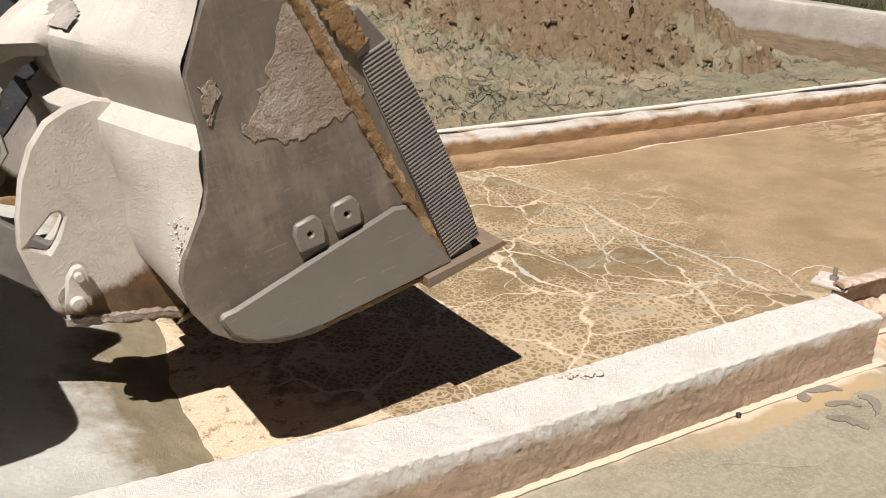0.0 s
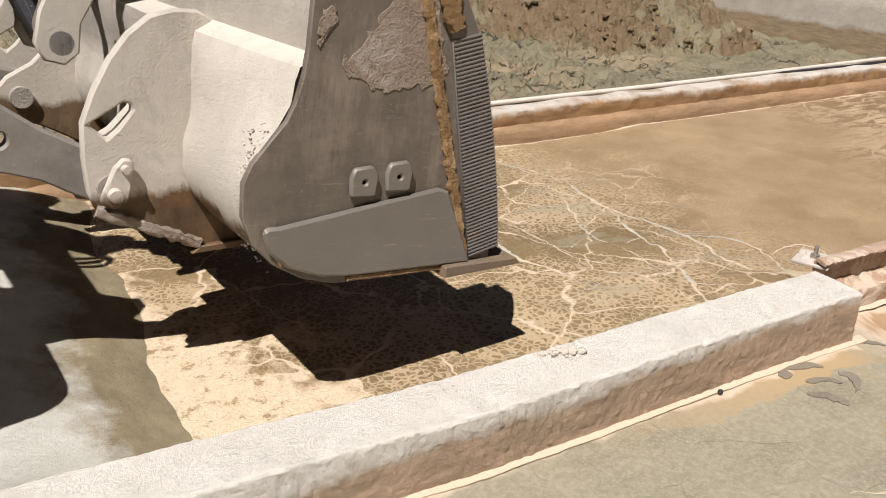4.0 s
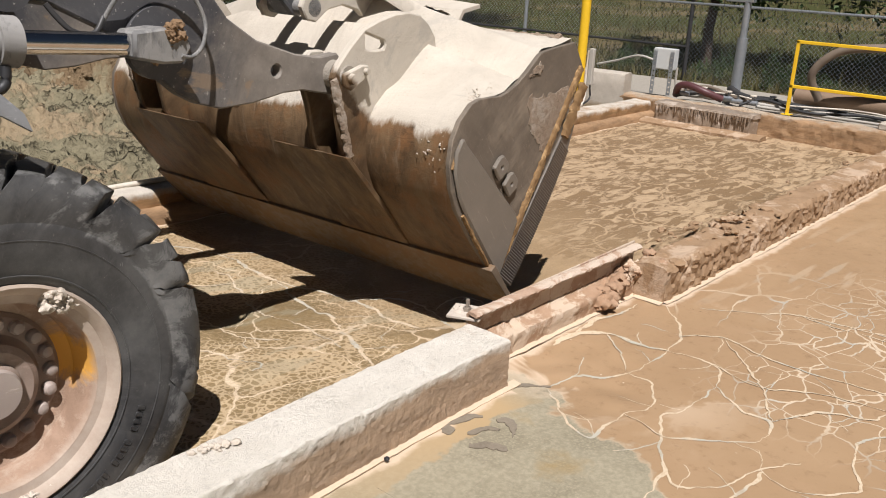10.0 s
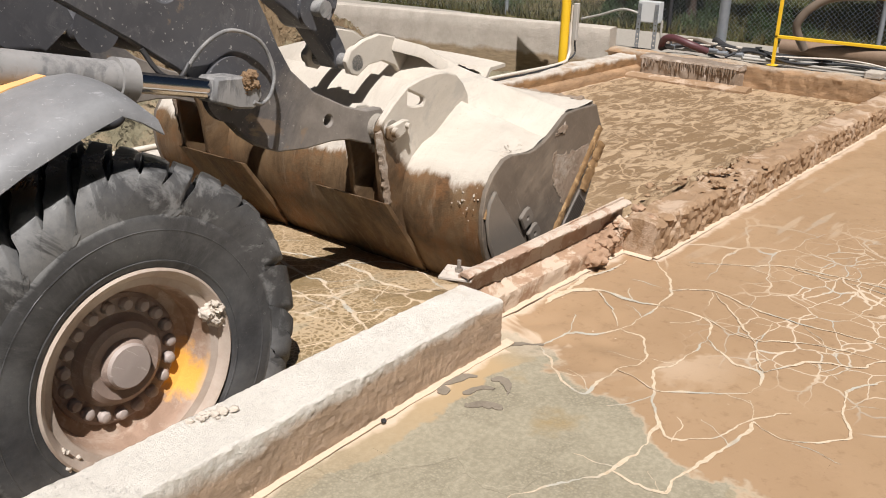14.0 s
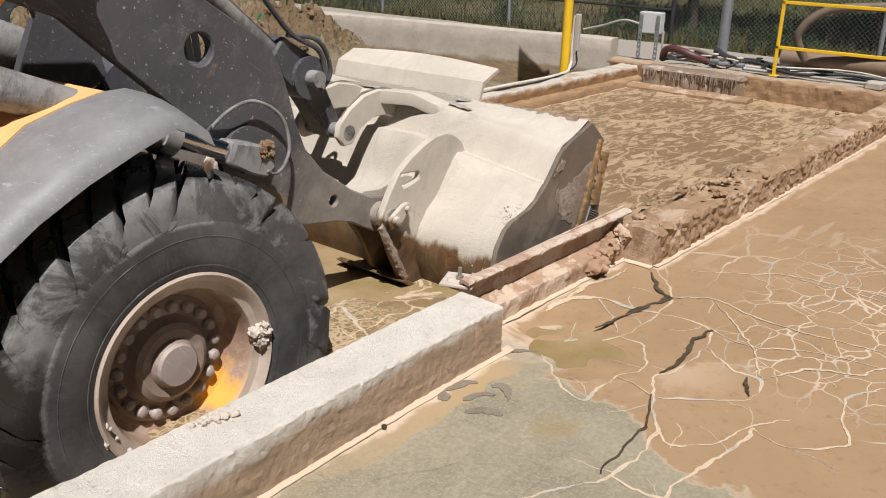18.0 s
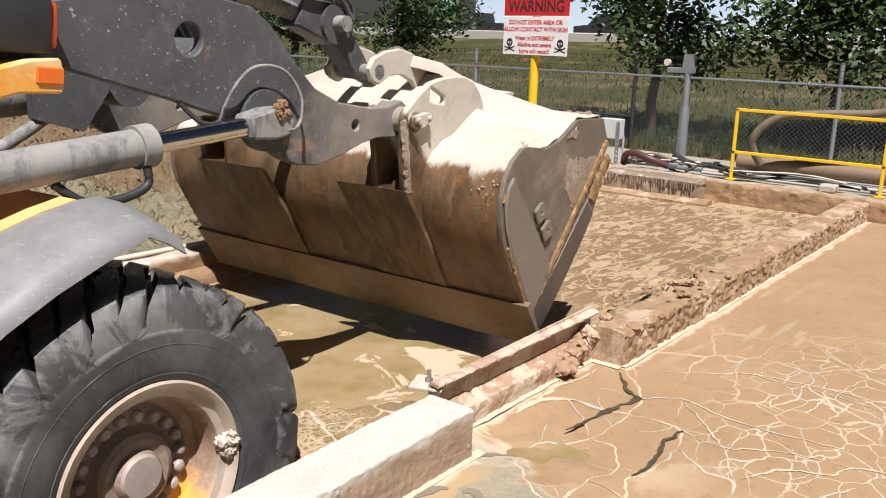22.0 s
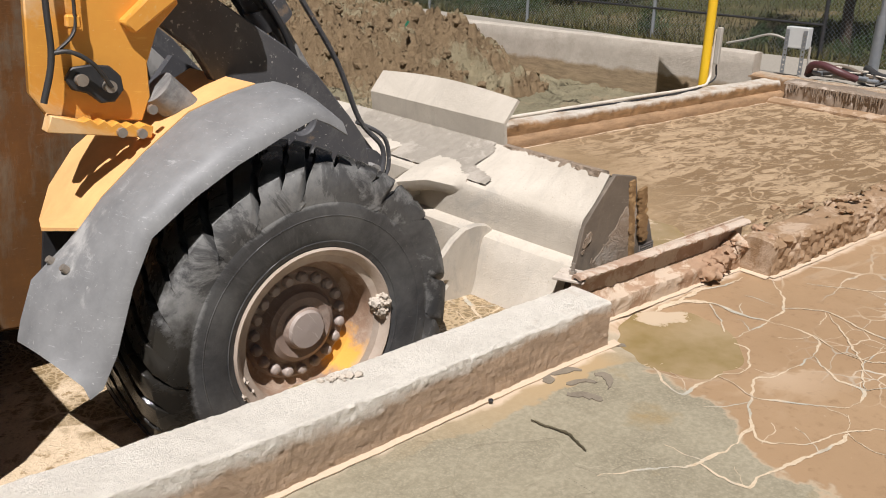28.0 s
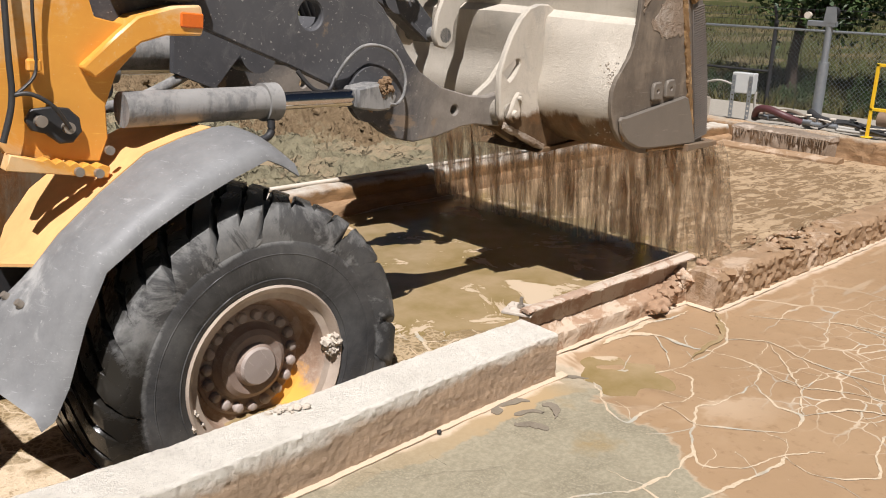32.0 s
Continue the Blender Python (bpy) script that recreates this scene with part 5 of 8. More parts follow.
    setting("wall_back", bm, M["wall"], "grey concrete retaining wall with pale stains", "wall", 50)

    # ground behind: gravel strip, then grass rising to the road's bank
    bm = bmesh.new()

    def land(x, y):
        base = 0.2 + 0.03 * noise.noise(Vector((x, y, 0)))
        if x < 18.6:
            return base
        return base + 1.75 * min(1.0, max(0, (x - 19.0) / 30)) + 0.12 * noise.noise(Vector((x * 0.4, y * 0.4, 3))) * min(1, (x - 18.6) / 4)

    sheet(bm, 15.95, 18.4, -30, 34, 12, 60, land)
    setting("ground", bm, M["gravel"], "pale gravel and concrete behind the basins", "ground", 60)
    bm = bmesh.new()
    sheet(bm, 18.38, 52, -60, 90, 70, 150, land)
    setting("grass_bank", bm, M["grass"], "dry green grass bank below the road", "grass", 60)
    rnd = random.Random(3)
    me_v, me_f = [], []
    for k in range(26000):
        x = 18.4 + 22 * rnd.random() ** 1.8
        y = rnd.uniform(-8, 26)
        z = land(x, y)
        h = rnd.uniform(0.06, 0.22) * (1.5 if rnd.random() < 0.1 else 1)
        a = rnd.uniform(0, math.tau)
        dx, dy = math.cos(a) * 0.012 * (1 + x * 0.03), math.sin(a) * 0.012 * (1 + x * 0.03)
        lx, ly = rnd.uniform(-0.08, 0.08), rnd.uniform(-0.08, 0.08)
        i = len(me_v)
        me_v += [(x - dx, y - dy, z - 0.02), (x + dx, y + dy, z - 0.02), (x + lx, y + ly, z + h)]
        me_f.append((i, i + 1, i + 2))
    me = bpy.data.meshes.new("grass_blades")
    me.from_pydata(me_v, [], me_f)
    me.materials.append(M["blade"])
    tagged(new("grass_blades", me), "tufts of dry and green grass on the bank", "grass", kind="stuff")
    bm = bmesh.new()
    sheet(bm, 51.9, 4000, -3000, 3000, 20, 20, lambda x, y: 1.9)
    setting("ground_far", bm, M["road"], "flat pale ground beyond the bank", "ground")
    bm = bmesh.new()
    sheet(bm, -400, 15.7, -500, -8.9, 6, 6, lambda x, y: -0.06)
    sheet(bm, -400, -5.9, -9, 500, 6, 6, lambda x, y: 0.3)
    sheet(bm, -6, 15.7, 29.9, 500, 6, 6, lambda x, y: 0.0)
    setting("yard", bm, M["gravel"], "pale gravel yard round the basins", "ground")
    bm = bmesh.new()
    sheet(bm, -2600, 2600, 0, 420, 8, 4, lambda x, y: 0.0)
    ob = setting("backdrop", bm, M["far_sky"], "pale blue sky low over the horizon", "sky")
    ob.matrix_basis = Matrix(((0, 0, -1, 3600), (1, 0, 0, 0), (0, 1, 0, -20), (0, 0, 0, 1)))
    bm = bmesh.new()
    box(bm, (51.5, -120, 1.5), (52.0, 160, 2.5), 0.05)
    setting("road_barrier", bm, M["road"], "pale concrete barrier along the far road", "barrier")


def fence():
    X = 18.5
    root = thing("chain_link_fence", "galvanised chain-link fence with barbed wire on top", "fence", at=(X, 0, 0))
    ys = [-13.5, -10.2, -6.9, -3.6, -0.3 + 1.5, 4.57, 8.0, 11.4, 14.8, 18.2, 21.6]
    for k, y in enumerate(ys):
        bm = bmesh.new()
        dark = abs(y - 4.57) < 0.1
        cyl(bm, (0, y, 0.0), (0, y, 1.84 if not dark else 1.62), 0.035, 12)
        if dark:
            cyl(bm, (0, y, 1.6), (-0.12, y, 1.86), 0.022, 8)
        part("post", bm, M["dark_metal" if dark else "galv"], root, "dark post with an angled arm" if dark else "")
    for z, mt in ((1.50, "galv"), (0.78, "dark_metal")):
        bm = bmesh.new()
        cyl(bm, (-0.02, -14 if z > 1 else 4.57, z), (-0.02, 22, z), 0.021, 8)
        part("rail", bm, M[mt], root)
    # wire mesh: diamonds of thin wire, one joined part
    vs, fs = [], []
    pitch, z0, z1, t = 0.075, 0.22, 1.5, 0.0022
    n = int((22 + 14) / pitch)
    for k in range(-18, n):
        for s in (1, -1):
            ya = -14 + k * pitch
            yb = ya + (z1 - z0)
            if s < 0:
                ya, yb = yb, ya
            i = len(vs)
            for y, z in ((ya, z0), (yb, z1)):
                vs += [(0.012 * s - t, y - t, z), (0.012 * s + t, y - t, z), (0.012 * s, y + t * 1.4, z)]
            fs += [(i, i + 1, i + 4, i + 3), (i + 1, i + 2, i + 5, i + 4), (i + 2, i, i + 3, i + 5)]
    me = bpy.data.meshes.new("wire_mesh")
    me.from_pydata(vs, [], fs)
    me.materials.append(M["galv"])
    ob = tagged(new("wire_mesh", me), kind="stuff")
    ob.parent = root
    rnd = random.Random(2)
    for z in (1.62, 1.72, 1.82):
        bm = bmesh.new()
        tube(bm, [(-0.05 - (z - 1.6) * 0.4, y, z + rnd.uniform(-0.025, 0.025)) for y in range(-14, 23, 2)], 0.004, 5, 3)
        for y in range(0, 180):
            yy = -7 + y * 0.125
            cyl(bm, (-0.08 - (z - 1.6) * 0.4, yy, z - 0.02), (-0.03 - (z - 1.6) * 0.4, yy + 0.02, z + 0.02), 0.003, 4)
        part("barbed_wire", bm, M["dark_metal"], root)


def guard_rail():
    root = thing("guard_rail", "yellow tubular steel guard rail at the basin's end", "railing", at=(15.98, 0, END_H))
    for y in (1.83, -0.05, -1.95, -3.85):
        bm = bmesh.new()
        box(bm, (-0.02, y - 0.02, 0), (0.02, y + 0.02, 0.96), 0.004)
        post = part("post", bm, M["yellow"], root)
        bm = bmesh.new()
        box(bm, (-0.06, y - 0.06, 0), (0.06, y + 0.06, 0.012), 0.003)
        part("foot_plate", bm, M["yellow"], post)
    for z in (0.945, 0.375):
        bm = bmesh.new()
        box(bm, (-0.02, -3.87, z - 0.02), (0.02, 1.85, z + 0.02), 0.004)
        part("rail", bm, M["yellow"], root)


def sign_text(body, size, at, mt, parent):
    cu = bpy.data.curves.new("lettering", "FONT")
    cu.body, cu.size, cu.align_x, cu.align_y, cu.extrude = body, size, "CENTER", "CENTER", 0.001
    cu.offset = size * 0.012
    cu.materials.append(mt)
    ob = new("lettering", cu)
    ob.parent = parent
    ob.matrix_basis = at
    return ob


def bollard_sign():
    bx, by = 14.5, 4.15
    root = thing("bollard", "yellow painted steel bollard post carrying a sign", "bollard", at=(bx, by, 0.0))
    bm = bmesh.new()
    cyl(bm, (0, 0, -0.3), (0, 0, 2.35), 0.062, 24)
    part("post", bm, M["yellow"], root, "", 40)
    root2 = thing("warning_sign", "red and white warning sign with black skulls", "sign", at=pose(bx - 0.075, by - 0.03, 1.84, 0, 0, -8))
    W, H1, H2 = 1.12, 0.50, 0.27
    bm = bmesh.new()
    box(bm, (-0.006, -W / 2, 0), (0.0, W / 2, H1), 0.002)
    part("panel", bm, M["sign_white"], root2, "white lower panel")
    bm = bmesh.new()
    box(bm, (-0.006, -W / 2, H1 + 0.012), (0.0, W / 2, H1 + H2), 0.002)
    part("header", bm, M["sign_red"], root2, "red header panel")
    face = lambda y, z: pose(-0.0085, y, z, 90, 0, -90)
    for txt, sz, z, mt in (("WARNING", 0.20, H1 + 0.13, "sign_black"), ("DO NOT ENTER AREA OR", 0.079, 0.425, "sign_red"), ("ALLOW CONTACT WITH SKIN", 0.079, 0.335, "sign_red"),
                           ("Water is EXTREMELY", 0.075, 0.22, "sign_red"), ("Alkaline and severe", 0.075, 0.135, "sign_red"), ("burns will result!!", 0.075, 0.05, "sign_red")):
        sign_text(txt, sz, face(0, z), M[mt], root2)
    for s in (-1, 1):
        bm = bmesh.new()
        slab(bm, [(s * 0.44 + 0.055 * math.cos(k * math.tau / 14), 0.155 + (0.06 if math.sin(k * math.tau / 14) > 0 else 0.05) * math.sin(k * math.tau / 14)) for k in range(14)], 0, 0.002,
             [(s * 0.44 - 0.02, 0.16, 0.014), (s * 0.44 + 0.02, 0.16, 0.014), (s * 0.44, 0.13, 0.007)])
        box(bm, (s * 0.44 - 0.025, 0, 0.075), (s * 0.44 + 0.025, 0.002, 0.1))
        for d in (-1, 1):
            slab(bm, [(s * 0.44 - 0.09, 0.075 - d * 0.03 - 0.008), (s * 0.44 + 0.09, 0.075 + d * 0.03 - 0.008), (s * 0.44 + 0.09, 0.075 + d * 0.03 + 0.008), (s * 0.44 - 0.09, 0.075 - d * 0.03 + 0.008)], 0, 0.002)
        part("skull", bm, M["sign_black"], root2, "black skull and crossbones", m=pose(-0.0085, 0, 0, 0, 0, -90))
    # cables running down the bollard and along the kerb
    bm = bmesh.new()
    tube(bm, [(bx + 0.02, by - 0.1, 0.95), (bx, by - 0.1, 0.55), (bx - 0.05, by - 0.12, 0.3), (bx - 0.5, by - 0.25, FAR_H + 0.02), (12.5, 3.87, FAR_H + 0.02), (10, 3.83, FAR_H + 0.02), (7, 3.85, FAR_H + 0.02), (4, 3.82, FAR_H + 0.02), (0, 3.85, FAR_H + 0.02), (-5, 3.85, FAR_H + 0.02)], 0.021, 8, 8)
    tagged(part("hose", bm, M["cable"], None, "", 60), "dusty white hose lying on the far kerb", "hose")
    bm = bmesh.new()
    tube(bm, [(bx + 0.03, by - 0.13, 1.0), (bx + 0.02, by - 0.16, 0.5), (bx - 0.1, by - 0.18, 0.27), (13, 3.78, FAR_H + 0.012), (9, 3.90, FAR_H + 0.012), (5, 3.78, FAR_H + 0.012), (-5, 3.8, FAR_H + 0.012)], 0.012, 6, 8)
    tagged(part("cable", bm, M["dark_metal"], None, "", 60), "thin dark cable lying along the far kerb", "cable")
    bm = bmesh.new()
    box(bm, (bx - 0.03, by - 0.2, 0.5), (bx + 0.03, by - 0.13, 0.98), 0.01)
    tagged(part("conduit", bm, M["pvc"], None), "white conduit cover fixed to the bollard", "conduit")


def equipment():
    # electric box on two slotted legs
    root = thing("electric_box", "grey electric enclosure on two slotted steel legs", "electric box", at=(16.2, 3.78, END_H))
    bm = bmesh.new()
    box(bm, (-0.07, -0.17, 0.36), (0.07, 0.17, 0.66), 0.012, 2)
    part("enclosure", bm, M["box_grey"], root)
    for y in (-0.14, 0.13):
        bm = bmesh.new()
        slab(bm, [(-0.03, 0), (0.03, 0), (0.03, 0.62), (-0.03, 0.62)], 0, 0.006, [(0, 0.05 + 0.07 * k, 0.014) for k in range(8)])
        part("leg", bm, M["galv"], root, m=pose(-0.08, y, 0, 0, 0, 90))
    bm = bmesh.new()
    tube(bm, [(0.0, -0.2, 0.4), (0.02, -0.2, 0.15), (0.05, -0.3, 0.03), (0.05, -0.7, 0.03)], 0.018, 8)
    part("conduit", bm, M["pvc"], root)
    bm = bmesh.new()
    tube(bm, [(0.1, 0.2, 0.45), (0.1, 0.5, 0.5), (0.12, 0.9, 0.38), (0.1, 1.2, 0.3)], 0.016, 8)
    part("conduit", bm, M["pvc"], root)
    # davit post with winch
    root = thing("davit_crane", "galvanised davit post with winch wheel and hook arm", "crane", at=(17.0, 3.0, 0.22))
    bm = bmesh.new()
    cyl(bm, (0, 0, 0), (0, 0, 0.9), 0.075, 16)
    cyl(bm, (0, 0, 0.85), (0, 0, 1.42), 0.05, 16)
    part("mast", bm, M["galv"], root, "", 40)
    bm = bmesh.new()
    box(bm, (-0.05, -0.1, 1.40), (0.05, 0.32, 1.48), 0.01)
    part("arm", bm, M["galv"], root)
    bm = bmesh.new()
    cyl(bm, (-0.04, -0.02, 1.6), (0.04, -0.02, 1.6), 0.09, 20)
    part("winch_wheel", bm, M["dark_metal"], root, "", 40)
    bm = bmesh.new()
    slab(bm, [(-0.1, 1.46), (0.1, 1.46), (0.08, 1.68), (-0.06, 1.68)], -0.005, 0.005)
    part("winch_plate", bm, M["galv"], root, m=pose(-0.05, -0.02, 0, 0, 0, 90))
    bm = bmesh.new()
    cyl(bm, (-0.03, 0.34, 1.55), (0.03, 0.34, 1.55), 0.05, 12)
    part("pulley", bm, M["cable"], root, "", 40)
    bm = bmesh.new()
    cyl(bm, (0, 0.36, 0.1), (0, 0.36, 1.5), 0.004, 5)
    part("wire_rope", bm, M["dark_metal"], root)
    # pump bench: acrylic-edged block on the end kerb with pipes
    root = thing("pump_trough", "wet translucent trough set into the end kerb", "trough", at=(15.55, 2.75, 0.10))
    bm = bmesh.new()
    rough_bar(bm, -0.68, 0.68, section(-0.17, 0.17, -0.2, 0.17, 8, 0.03), 0.025, 0.035, 7)
    part("block", bm, M["glaze"], root, "", 50, pose(0, 0, 0, 0, 0, 90))
    bm = bmesh.new()
    rough_bar(bm, -0.70, 0.70, [(-0.165, 0.12), (-0.175, 0.14), (-0.16, 0.165), (-0.1, 0.178), (0.05, 0.18), (0.16, 0.17), (0.18, 0.14), (0.1, 0.12)], 0.025, 0.018, 9)
    part("lid", bm, M["glaze"], root, "wet stained lid", 50, pose(0, 0, 0, 0, 0, 90))
    rnd = random.Random(31)
    bm = bmesh.new()
    for k in range(130):
        y = rnd.uniform(-0.68, 0.68)
        x = -0.185 + rnd.uniform(-0.02, 0.015)
        cyl(bm, (x, y, 0.15), (x - rnd.uniform(0, 0.01), y, 0.13 - rnd.uniform(0.02, 0.16) * rnd.random()), rnd.uniform(0.008, 0.022), 6, 0.004)
    tagged(part("drip_fringe", bm, M["glaze"], root, "hanging drips of glassy deposit", 60), kind="stuff")
    bm = bmesh.new()
    rough_bar(bm, -0.9, 0.9, [(-0.1, -0.2), (-0.1, -0.09), (-0.04, -0.065), (0.1, -0.05), (0.2, -0.2)], 0.03, 0.03, 7)
    part("scum_ledge", bm, M["mudwall"], root, "", 50, pose(-0.25, 0, 0, 0, 0, -90))
    hoses = (("red_hose", 0.05, [(16.1, 3.5, 0.3), (16.0, 3.42, 0.44), (15.95, 3.25, 0.48), (15.95, 3.0, 0.42), (16.1, 2.8, 0.33)], "maroon suction hose over the trough"),
             ("black_hose", 0.055, [(17.0, 3.0, 0.32), (16.6, 2.9, 0.42), (16.4, 2.6, 0.36), (16.3, 2.0, 0.34), (16.4, 1.2, 0.32)], "black hose lying behind the end kerb"),
             ("tan_hose", 0.058, [(16.9, 1.75, 0.4), (16.75, 1.85, 0.75), (16.8, 1.55, 1.08), (16.9, 1.0, 1.17), (17.0, 0.35, 1.22), (17.0, 0.1, 1.3)], "dusty bent hose behind the guard rail"),
             ("brown_pipe", 0.12, [(17.3, 2.2, 0.36), (17.3, 0, 0.36), (17.3, -4, 0.36), (17.3, -9, 0.36)], "thick brown pipe lying behind the guard rail"),
             ("pvc", 0.03, [(16.25, 3.4, 0.31), (16.25, 1, 0.31), (16.25, -2, 0.31), (16.25, -8, 0.31)], "pale pipe lying along the end kerb"),
             ("galv", 0.03, [(16.4, 2.6, 0.31), (16.4, 0, 0.31), (16.4, -8, 0.31)], "steel pipe lying along the end kerb"),
             ("pvc", 0.022, [(16.1, 2.3, 0.3), (16.1, 1.0, 0.3), (16.12, -3, 0.3), (16.1, -8, 0.3)], "thin pale pipe along the end kerb"),
             ("black_hose", 0.035, [(16.05, 3.5, 0.31), (16.2, 3.1, 0.38), (16.5, 2.7, 0.34), (16.35, 2.2, 0.38), (16.15, 1.7, 0.33)], "black hose coiled among the pipework"),
             ("tan_hose", 0.03, [(16.3, 3.6, 0.3), (16.45, 3.2, 0.42), (16.2, 2.6, 0.36), (16.5, 2.0, 0.34), (16.35, 1.3, 0.33)], "dusty brown hose among the pipework"),
             ("dark_metal", 0.02, [(16.0, 2.5, 0.3), (16.12, 2.2, 0.40), (16.05, 1.6, 0.32), (16.2, 0.9, 0.36), (16.1, 0.2, 0.31)], "thin dark hose lying along the end kerb"),
             ("cable", 0.012, [(16.3, 3.3, 0.36), (16.2, 2.7, 0.4), (16.15, 2.0, 0.36), (16.3, 1.0, 0.4), (16.2, 0.4, 0.36)], "tangled white hose behind the kerb"))
    for mt, r, pts, lab in hoses:
        bm = bmesh.new()
        tube(bm, pts, r, 12, 8)
        tagged(part("pipe" if "pipe" in lab else "hose", bm, M[mt], None, "", 60), lab, "pipe" if "pipe" in lab else "hose")
    rnd = random.Random(8)
    for k in range(7):
        y = 3.35 - k * 0.2
        root = thing("valve", "small crusted steel valve on the pipework", "valve", "valves on the pipework", (16.12 + rnd.uniform(-0.1, 0.15), y, 0.31))
        bm = bmesh.new()
        cyl(bm, (0, -0.07, 0.03), (0, 0.07, 0.03), 0.035, 10)
        cyl(bm, (0, 0, 0.03), (0, 0, 0.12), 0.018, 8)
        part("body", bm, M["galv"], root, "", 40)
        bm = bmesh.new()
        cyl(bm, (0, 0, 0.12), (0, 0, 0.135), 0.045, 12)
        part("wheel", bm, M["cable" if k % 2 else "dark_metal"], root)
    for k, (x, y) in enumerate(((15.95, 0.55), (16.05, -0.6))):
        bm = bmesh.new()
        box(bm, (x - 0.12, y - 0.1, END_H), (x + 0.12, y + 0.1, END_H + 0.09), 0.015)
        tagged(part("concrete_block", bm, M["wall"], None), "small grey concrete block on the end kerb", "block", "concrete blocks")


def tree(at, h, trunk_r, crown, n_leaf, seed, lean=(0, 0)):
    """A tapered trunk with limbs and a loose crown of leaves."""
    rnd = random.Random(seed)
    root = thing("tree", "small leafy tree with dark trunk beyond the fence", "tree", "trees by the fence", at)
    bm = bmesh.new()
    top = Vector((lean[0], lean[1], h))
    tips = []
    prev, pr = Vector((0, 0, -0.3)), trunk_r
    for k in range(1, 7):
        p = top * (k / 6) + Vector((rnd.uniform(-0.06, 0.06), rnd.uniform(-0.06, 0.06), 0))
        r = trunk_r * (1 - k / 7.5)
        cyl(bm, prev, p, pr, 9, r)
        if k >= 2:
            for j in range(4):
                a = rnd.uniform(0, math.tau)
                q = p + Vector((math.cos(a), math.sin(a), rnd.uniform(0.05, 0.7))) * crown * rnd.uniform(0.55, 1.0)
                mid = (p + q) / 2 + Vector((0, 0, -0.1))
                cyl(bm, p, mid, r * 0.6, 6, r * 0.4)
                cyl(bm, mid, q, r * 0.4, 6, r * 0.12)
                tips += [q, (mid + q) / 2, mid]
        prev, pr = p, r
    tips.append(top)
    part("trunk", bm, M["bark"], root, "", 60)
    vs, fs = [], []
    for k in range(n_leaf):
        c = rnd.choice(tips)
        p = c + Vector((rnd.gauss(0, 1), rnd.gauss(0, 1), rnd.gauss(-0.1, 0.8))) * crown * 0.19
        a, b = Vector((rnd.gauss(0, 1), rnd.gauss(0, 1), rnd.gauss(0, 0.7))).normalized(), Vector((rnd.gauss(0, 1), rnd.gauss(0, 1), rnd.gauss(0, 1))).normalized()
        s = rnd.uniform(0.06, 0.115)
        b = (b - a * b.dot(a)).normalized()
        i = len(vs)
        vs += [p - a * s, p + b * s * 0.42, p + a * s, p - b * s * 0.42]
        fs.append((i, i + 1, i + 2, i + 3))
    me = bpy.data.meshes.new("crown")
    me.from_pydata(vs, [], fs)
    me.materials.append(M["leaf"])
    ob = new("crown", me)
    ob.parent = root


def shrub(at, r, h, seed, leaves=500):
    rnd = random.Random(seed)
    vs, fs = [], []
    for k in range(leaves):
        a, d = rnd.uniform(0, math.tau), rnd.random() ** 0.6 * r
        x, y, z = math.cos(a) * d, math.sin(a) * d, rnd.random() * h * (1 - 0.5 * d / r)
        s = rnd.uniform(0.02, 0.05)
        i = len(vs)
        u, w = Vector((rnd.gauss(0, 1), rnd.gauss(0, 1), rnd.gauss(0, 1.5))).normalized() * s, Vector((rnd.gauss(0, 1), rnd.gauss(0, 1), 0)).normalized() * s * 0.3
        p = Vector((x, y, z))
        vs += [p - u, p + w, p + u, p - w]
        fs.append((i, i + 1, i + 2, i + 3))
    me = bpy.data.meshes.new("shrub")
    me.from_pydata(vs, [], fs)
    me.materials.append(M["leaf"])
    ob = new("shrub", me)
    ob.matrix_basis = Matrix.Translation(at)
    tagged(ob, "dark green weed shrub along the fence", "shrub", "weeds along the fence")


BUSHES = ((19.8, 12.9, 0.7, 1.3), (20.1, 14.2, 0.9, 1.7), (20.4, 15.6, 0.9, 1.6), (20.6, 17.4, 1.0, 1.8))


